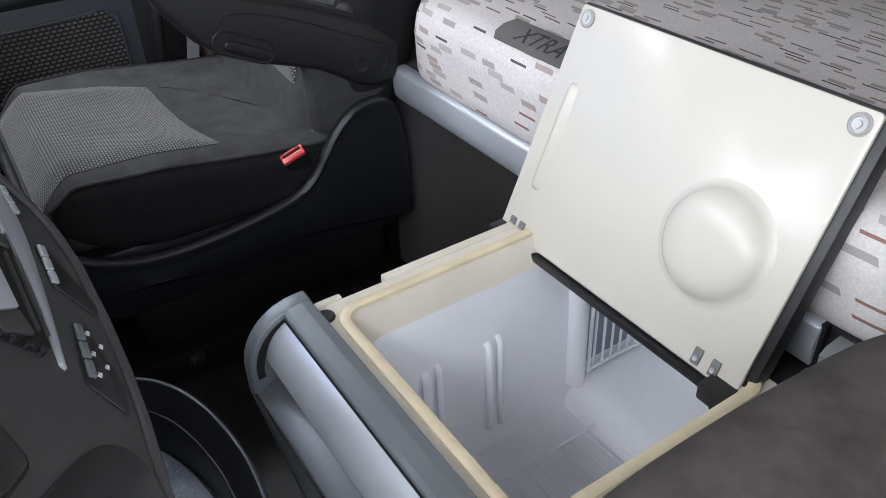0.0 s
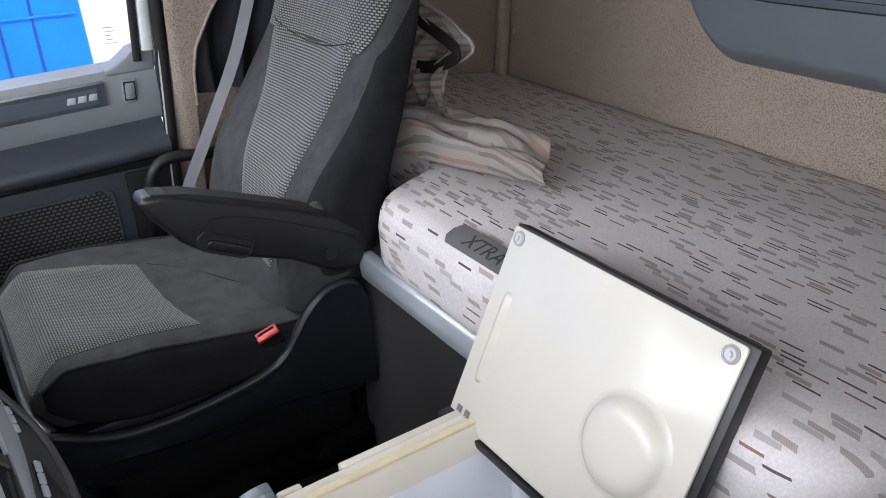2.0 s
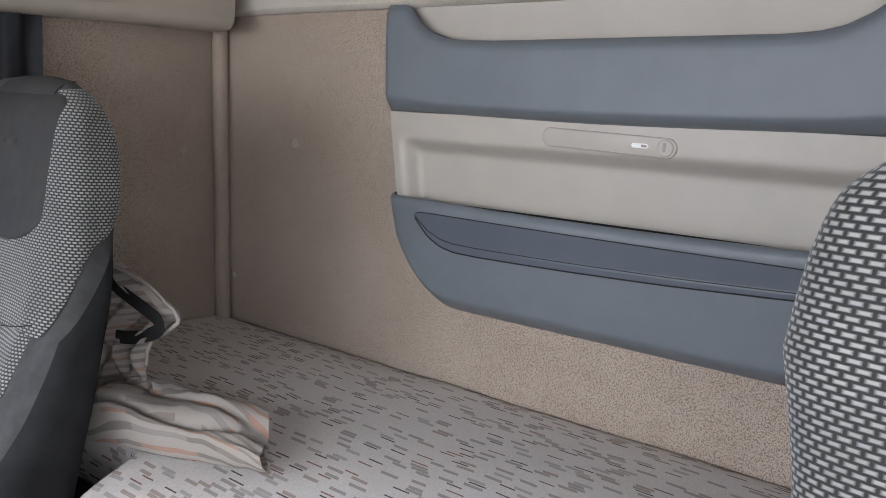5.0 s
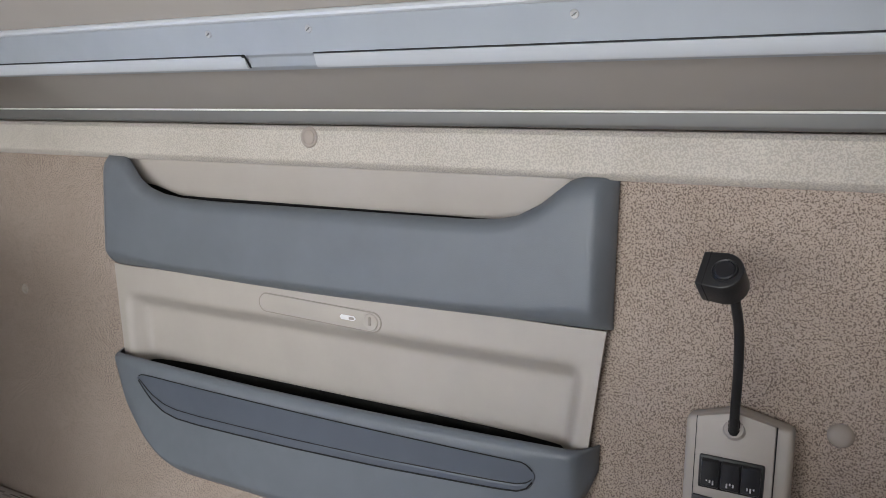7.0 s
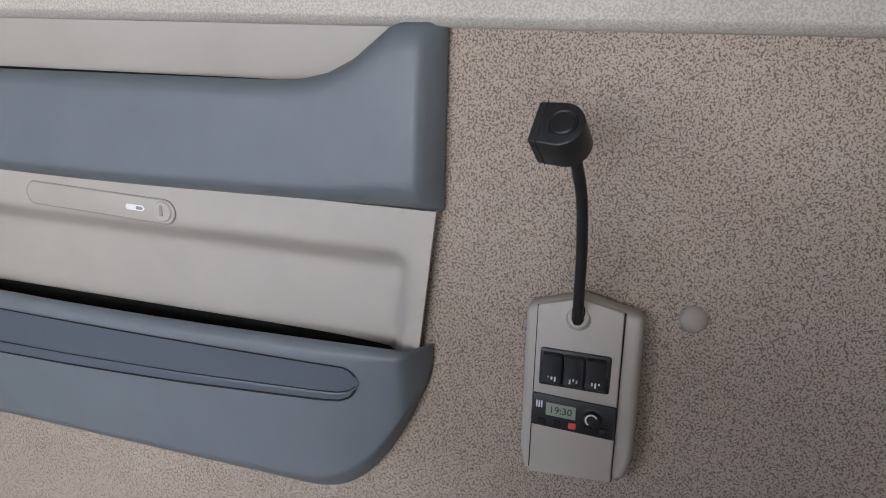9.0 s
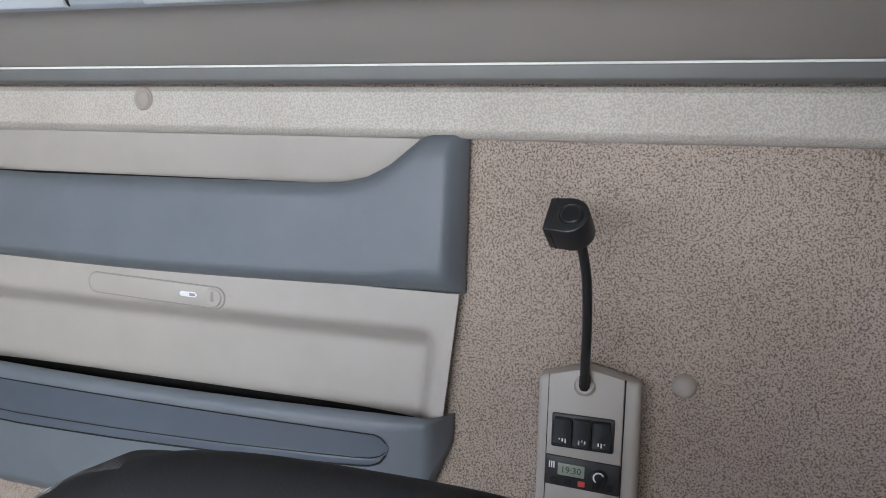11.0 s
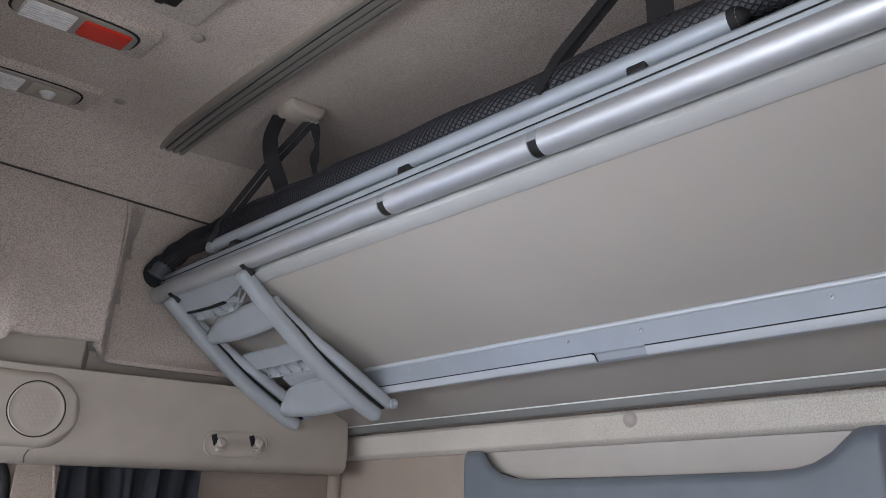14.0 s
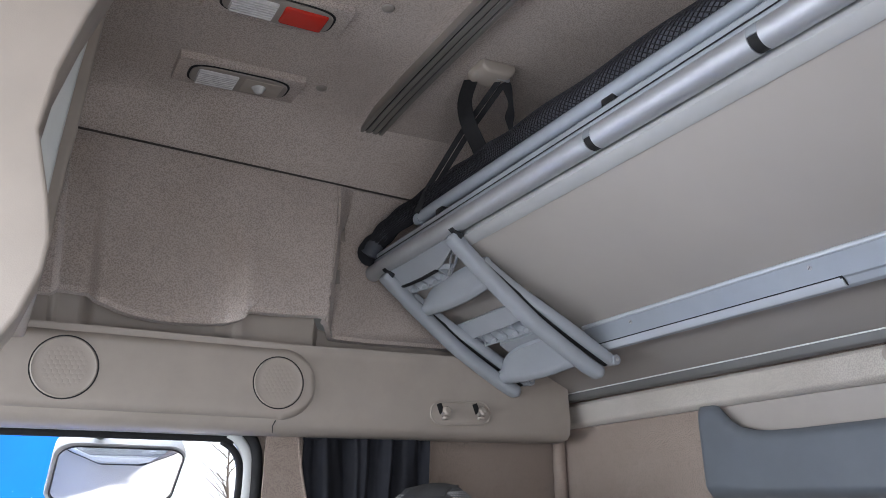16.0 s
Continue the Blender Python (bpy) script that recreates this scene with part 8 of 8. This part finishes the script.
def folds(u, v, o):
    z = 1.395 - 0.715 * v
    spread = lerp([(0, 0.175), (0.35, 0.165), (0.55, 0.16), (0.75, 0.20), (0.9, 0.19), (1, 0.17)], v)
    xc = lerp([(0, -0.665), (0.5, -0.67), (0.8, -0.745), (1, -0.765)], v)
    x = xc + spread * (2 * u - 1)
    d = 0.022 * math.sin(u * 27 + 3.0 * noise.noise((u * 2.2, v * 1.6, 0.7)) + 1.2 * math.sin(v * 3)) + 0.010 * math.sin(u * 61 + 4.0 * noise.noise((u * 3, v * 2.5, 2.9))) * (1 - 0.5 * v) + 0.010 * noise.noise((u * 9, v * 7, 5.5))
    return (x, side_y(z) - 0.022 + 0.6 * d - 0.05 * max(0, u - 0.35) + o, z)


part("cloth", sheet(folds, 170, 60, 0.003), CURTAIN, curtain, angle=70)
part("curtain_band", tube([(-0.84, -0.005, 1.372), (-0.50, -0.030, 1.372)], 0.006, 8), CURTAIN, curtain)

# crumpled curtain cloth with a black strap on the bunk
def heap(u, v):
    """A flattened roll of cloth lying on the mattress beside the seat, open at its far end."""
    u = u * (1 - 0.045 * math.sin(v * 6.0 + 0.6) ** 2 - 0.012 * math.sin(v * 17))
    ax = Vector((-0.645, -0.475, 0.668)).lerp(Vector((-0.553, -0.782, 0.664)), u)
    across = Vector((-0.66, -0.75, 0)) if u > 0.8 else Vector((-0.94, -0.33, 0)).lerp(Vector((-0.66, -0.75, 0)), u / 0.8)
    across.normalize()
    w = lerp([(0, 0.070), (0.4, 0.080), (1, 0.078)], u)
    h = lerp([(0, 0.055), (0.5, 0.048), (0.85, 0.040), (1, 0.032)], u)
    a = -0.5 + 2 * math.pi * v * 1.04
    fold = 0.007 * math.sin(v * 15 + u * 2.2 + 2.0 * noise.noise((u * 2, v * 3, 1.7))) + 0.014 * noise.noise((u * 3.2, v * 5, 3.3)) + 0.004 * noise.noise((u * 11, v * 10, 7.3))
    groove = 0.020 * math.exp(-((v - 0.20 - 0.07 * u - 0.02 * math.sin(u * 9)) / 0.030) ** 2) + 0.012 * math.exp(-((v - 0.37 + 0.05 * u) / 0.022) ** 2)
    fold += 0.010 * math.exp(-((v - 0.12) / 0.05) ** 2) - groove
    k = 1 - 0.10 * v
    c, q = math.cos(a), math.sin(a)
    p = ax + across * (math.copysign(abs(c) ** 0.8, c) * w * k) + Vector((0, 0, math.copysign(abs(q) ** 0.8, q) * h * k + fold))
    return (p.x, p.y, max(0.632, p.z))


RAISED = [(0.630, -0.560), (0.665, -0.548), (0.70, -0.532), (0.745, -0.505), (0.765, -0.495), (0.79, -0.512), (0.812, -0.555), (0.834, -0.580), (0.850, -0.565), (0.870, -0.505), (0.890, -0.440), (0.910, -0.38)]


def raised(u, v):
    """Cloth rising from the roll behind the seat, its edge turned back in a point."""
    z = 0.632 + 0.273 * v
    y1 = lerp(RAISED, z)
    y = -0.33 + (y1 + 0.33) * u
    d = 0.012 * math.sin(u * 14 + v * 9) + 0.018 * noise.noise((u * 4, v * 6, 5.1)) + 0.008 * math.sin(u * 33 - v * 14)
    return (-0.572 + d - 0.03 * (1 - v), y, z)


heap_t = thing("crumpled_curtain", (-0.60, -0.58, 0.63), "crumpled cream and orange patterned curtain lying on the mattress", "curtain")
part("rolled_cloth", rag_sheet(heap, 70, 110, 0.36, 0.40, drape=0.03), RAG_BACK, heap_t, angle=80)
part("raised_cloth", rag_sheet(raised, 60, 70, 0.26, 0.36), RAG_BACK, heap_t, angle=80)
part("cloth_edge", tube([Vector(raised(1.0, k / 40)) + Vector((-0.002, -0.001, 0)) for k in range(16, 41)], 0.0035, 6, (1, 0, 0)), RAG_BACK, heap_t)
part("edge_strap", strap(curve_points([(-0.592, -0.355, 0.897), (-0.592, -0.43, 0.868), (-0.594, -0.520, 0.845), (-0.596, -0.556, 0.832), (-0.594, -0.542, 0.812), (-0.592, -0.480, 0.788), (-0.592, -0.42, 0.776), (-0.592, -0.35, 0.772)], 6), 0.024, 0.0015, (-1, 0.0, 0.05)), STRAP, heap_t, "black hook strap")

# ---- front edge of the roof shelf, near the camera's end of the walk ----
shelf = thing("roof_shelf", (-1.9, -0.9, 1.3), "beige moulded roof shelf over the windscreen", "shelf")
part("near_end", prism([(-2.3, 1.26), (-1.64, 1.28), (-1.58, 1.34), (-1.540, 1.405), (-1.522, 1.455), (-1.518, 1.49), (-1.524, 1.535), (-1.540, 1.611), (-1.528, 1.685), (-1.504, 1.764), (-1.44, 1.93), (-1.42, 2.10), (-2.3, 2.12)], "y", -1.10, -1.0, 0.006, 3), BEIGE, shelf, angle=50)
# white colour stands in for the sky reflected in this glossy strip
part("sky_reflection_strip", prism([(-2.0, 1.58), (-1.522, 1.58), (-1.512, 1.66), (-1.502, 1.76), (-1.485, 1.90), (-1.47, 2.0), (-2.0, 2.0)], "y", -0.74, -0.70, 0.006, 3), FRAME_WHITE, shelf, "glossy strip coloured white for the sky it reflects", angle=50)
part("rear_edge", prism([(-2.3, 1.55), (-1.505, 1.55), (-1.492, 1.68), (-1.47, 1.86), (-1.44, 2.12), (-2.3, 2.12)], "y", -0.66, -0.24, 0.008, 3), BEIGE, shelf, "beige locker edge")

# ---- outside: yard, parked lorry, car ----
GZ = -1.35
structure("ground", box((-400, -400, GZ - 0.2), (400, 400, GZ), 0), GROUND, "pale concrete yard", "ground")
lorry = thing("parked_lorry", (-3.0, 3.4, GZ), "bright blue parked lorry body beside the cab", "lorry")
part("body_side", prism([(-6.5, GZ + 0.6), (-0.60, GZ + 0.6), (-0.68, 2.6), (-6.5, 2.6)], "y", 2.85, 5.2, 0.03), BLUE, lorry)
for xr in (-0.875, -1.035, -1.55, -2.2, -2.9):
    part("panel_seam", box((xr - 0.006, 2.846, GZ + 0.65), (xr + 0.006, 2.853, 2.58), 0.0), BLUE_SEAM, lorry)
part("ledge", box((-6.5, 2.838, 0.462), (-0.66, 2.856, 0.474), 0.003), BLUE, lorry)
part("reflector", box((-1.36, 2.838, 0.075), (-1.27, 2.849, 0.115), 0.003), WHITE, lorry)
for xw in (-1.6, -4.9):
    wheel = part("wheel", lathe([(0.12, 0.0), (0.30, 0.02), (0.48, 0.02), (0.50, 0.08), (0.50, 0.28), (0.3, 0.30)], 32, Matrix.Translation((xw, 3.3, GZ + 0.5)) @ Matrix.Rotation(radians(90), 4, "X")), BLACK_SOFT, lorry)
car = thing("parked_car", (4.75, 24.6, GZ), "white parked car across the yard", "car")
CX, CY = 4.75, 24.6
part("body", turned(prism([(-2.0, 0.25), (-2.05, 0.65), (-1.9, 0.95), (-1.3, 1.05), (-0.8, 1.42), (0.9, 1.45), (1.6, 1.02), (2.1, 0.85), (2.15, 0.3)], "y", -0.85, 0.85, 0.10, 3), Matrix.Translation((CX, CY, GZ)) @ Matrix.Rotation(radians(62), 4, "Z")), CAR_WHITE, car)
part("rear_window", turned(prism([(-1.36, 1.06), (-0.86, 1.40), (-0.80, 1.38), (-1.30, 1.04)], "y", -0.65, 0.65, 0.01), Matrix.Translation((CX, CY, GZ)) @ Matrix.Rotation(radians(62), 4, "Z")), CAR_GLASS, car)
part("number_plate", turned(box((-2.09, -0.26, 0.58), (-2.04, 0.26, 0.70), 0.004), Matrix.Translation((CX, CY, GZ)) @ Matrix.Rotation(radians(62), 4, "Z")), PLATE, car, "yellow number plate")
for sx, sy in ((-1.25, -0.8), (-1.25, 0.62), (1.3, -0.8), (1.3, 0.62)):
    part("wheel", turned(lathe([(0.1, 0.0), (0.30, 0.01), (0.31, 0.1), (0.30, 0.19), (0.1, 0.2)], 24, Matrix.Translation((sx, sy + 0.19, 0.31)) @ Matrix.Rotation(radians(90), 4, "X")), Matrix.Translation((CX, CY, GZ)) @ Matrix.Rotation(radians(62), 4, "Z")), BLACK_SOFT, car)
fence = thing("picket_fence", (6.0, 31.0, GZ), "pale picket fence at the edge of the yard", "fence")
for k in range(46):
    x = -6.0 + 0.4 * k
    part("picket", prism([(x - 0.05, GZ), (x + 0.05, GZ), (x + 0.05, GZ + 1.35), (x, GZ + 1.45), (x - 0.05, GZ + 1.35)], "y", 31.0, 31.04, 0.0), CAR_WHITE, fence)
for z in (0.35, 1.05):
    part("fence_rail", box((-6.2, 31.04, GZ + z), (12.4, 31.10, GZ + z + 0.08), 0.005), CAR_WHITE, fence)
box_far = thing("blue_container", (9.6, 48.0, GZ), "blue container standing far behind the fence", "container")
part("body", box((8.2, 48.0, GZ), (10.4, 50.0, 0.68), 0.03), BLUE, box_far)
for k in range(7):
    part("rib", box((8.4 + 0.3 * k, 47.95, GZ + 0.1), (8.5 + 0.3 * k, 48.01, 0.6), 0.01), BLUE_SEAM, box_far)
red_car = thing("red_car", (6.2, 28.0, GZ), "red parked car partly behind the white one", "car")
RX = Matrix.Translation((6.3, 28.0, GZ)) @ Matrix.Rotation(radians(70), 4, "Z")
part("body", turned(prism([(-2.0, 0.25), (-2.05, 0.65), (-1.9, 0.95), (-1.3, 1.05), (-0.8, 1.42), (0.9, 1.45), (1.6, 1.02), (2.1, 0.85), (2.15, 0.3)], "y", -0.85, 0.85, 0.10, 3), RX), RED, red_car)
part("rear_window", turned(prism([(-1.36, 1.07), (-0.86, 1.41), (-0.80, 1.39), (-1.30, 1.05)], "y", -0.65, 0.65, 0.01), RX), CAR_GLASS, red_car)
for sx, sy in ((-1.25, -0.8), (-1.25, 0.62), (1.3, -0.8), (1.3, 0.62)):
    part("wheel", turned(lathe([(0.1, 0.0), (0.30, 0.01), (0.31, 0.1), (0.30, 0.19), (0.1, 0.2)], 24, Matrix.Translation((sx, sy + 0.19, 0.31)) @ Matrix.Rotation(radians(90), 4, "X")), RX), BLACK_SOFT, red_car)
structure("backdrop", box((-70, 70, GZ - 2), (110, 70.2, 45), 0), OVERCAST, "white overcast sky beyond the yard", "sky")
random.seed(5)


def bare_tree(x, y, h):
    tr = thing("bare_tree", (x, y, GZ), "bare winter tree behind the fence", "tree", "bare trees")
    bms = [sweep([(x, y, GZ), (x + 0.05, y, GZ + h * 0.3), (x - 0.04, y, GZ + h * 0.6), (x, y, GZ + h)], circle(0.13, 8), (1, 0, 0), taper=lambda k: 1 - 0.85 * k)]
    for k in range(34):
        z = GZ + h * random.uniform(0.25, 0.98)
        a, ln = random.uniform(0, 6.28), h * random.uniform(0.12, 0.34)
        p, q = Vector((x, y, z)), Vector((x + ln * math.cos(a), y + ln * math.sin(a), z + ln * random.uniform(0.4, 1.1)))
        m = p.lerp(q, 0.5) + Vector((0, 0, ln * 0.08))
        bms.append(sweep([p, m, q], circle(0.03, 5), (0.3, 0.2, 1), taper=lambda k: 1 - 0.85 * k))
        for _ in range(4):
            b = m.lerp(q, random.random())
            c = b + Vector((random.uniform(-1, 1), random.uniform(-1, 1), random.uniform(0.2, 1))) * ln * 0.35
            bms.append(sweep([b, c], circle(0.010, 4), (0.3, 0.2, 1), taper=lambda k: 1 - 0.7 * k))
    part("trunk", joined(*bms), BARK, tr)


for tx, ty, th in ((2.0, 38, 7), (5.5, 40, 8), (9.5, 39, 6.5), (-2.5, 41, 7.5), (13, 43, 8)):
    bare_tree(tx, ty, th)
hedge = bmesh.new()
for k in range(1100):
    x, y, z = random.uniform(-15, 30), random.uniform(33, 36), GZ + abs(random.gauss(0, 0.42))
    m = bmesh.ops.create_icosphere(hedge, subdivisions=1, radius=random.uniform(0.08, 0.22), matrix=Matrix.Translation((x, y, z)) @ Matrix.Rotation(random.uniform(0, 3), 4, "X"))
solid("brown_scrub", hedge, HEDGE, "dry brown scrub along the fence", "scrub", kind="stuff")

# wing mirror outside the passenger window
wing = thing("wing_mirror", (-1.22, 0.30, 1.2), "wing mirror on its black bracket outside the window", "wing mirror")
part("bracket", joined(tube([(-1.288, 0.14, 1.420), (-1.288, 0.345, 1.408)], 0.016, 16), box((-1.285, 0.325, 1.392), (-1.165, 0.365, 1.414), 0.008)), BLACK, wing)
wm = Matrix.Translation((-1.228, 0.375, 1.320)) @ Matrix.Rotation(radians(3), 4, "Y") @ Matrix.Rotation(radians(52), 4, "X")
hs = rounded_rect(-0.168, 0.166, -0.128, 0.118, 0.050, 8)


def bowl(h, shift, sx, sz):
    """The rounded outline as a stack of rings towards the back of the mirror."""
    return [(x * sx + shift, h, z * sz - shift * 0.6) for x, z in hs]


part("housing", turned(loft([bowl(-0.006, 0, 0.94, 0.93), bowl(-0.012, 0, 0.985, 0.98), bowl(-0.004, 0, 1, 1), bowl(0.03, 0, 0.97, 0.96), bowl(0.06, 0, 0.80, 0.76), bowl(0.072, 0, 0.4, 0.4)]), wm), RUBBER_PALE, wing, "pale grey mirror housing", angle=60)
part("inner_ring", turned(tube([(x * 0.945 + 0.004, -0.0105, z * 0.905 - 0.006) for x, z in hs + hs[:1]], 0.0022, 8, (0, 1, 0)), wm), BLACK, wing)


def glass_ring(k):
    return [(x * 0.94 * k + 0.004, -0.008 - 0.016 * (1 - k * k), z * 0.90 * k - 0.006) for x, z in hs]


part("mirror_glass", turned(loft([glass_ring(k) for k in (1.0, 0.9, 0.78, 0.64, 0.5, 0.35, 0.2, 0.05)]), wm), MIRROR, wing, "slightly domed mirror glass", angle=80)
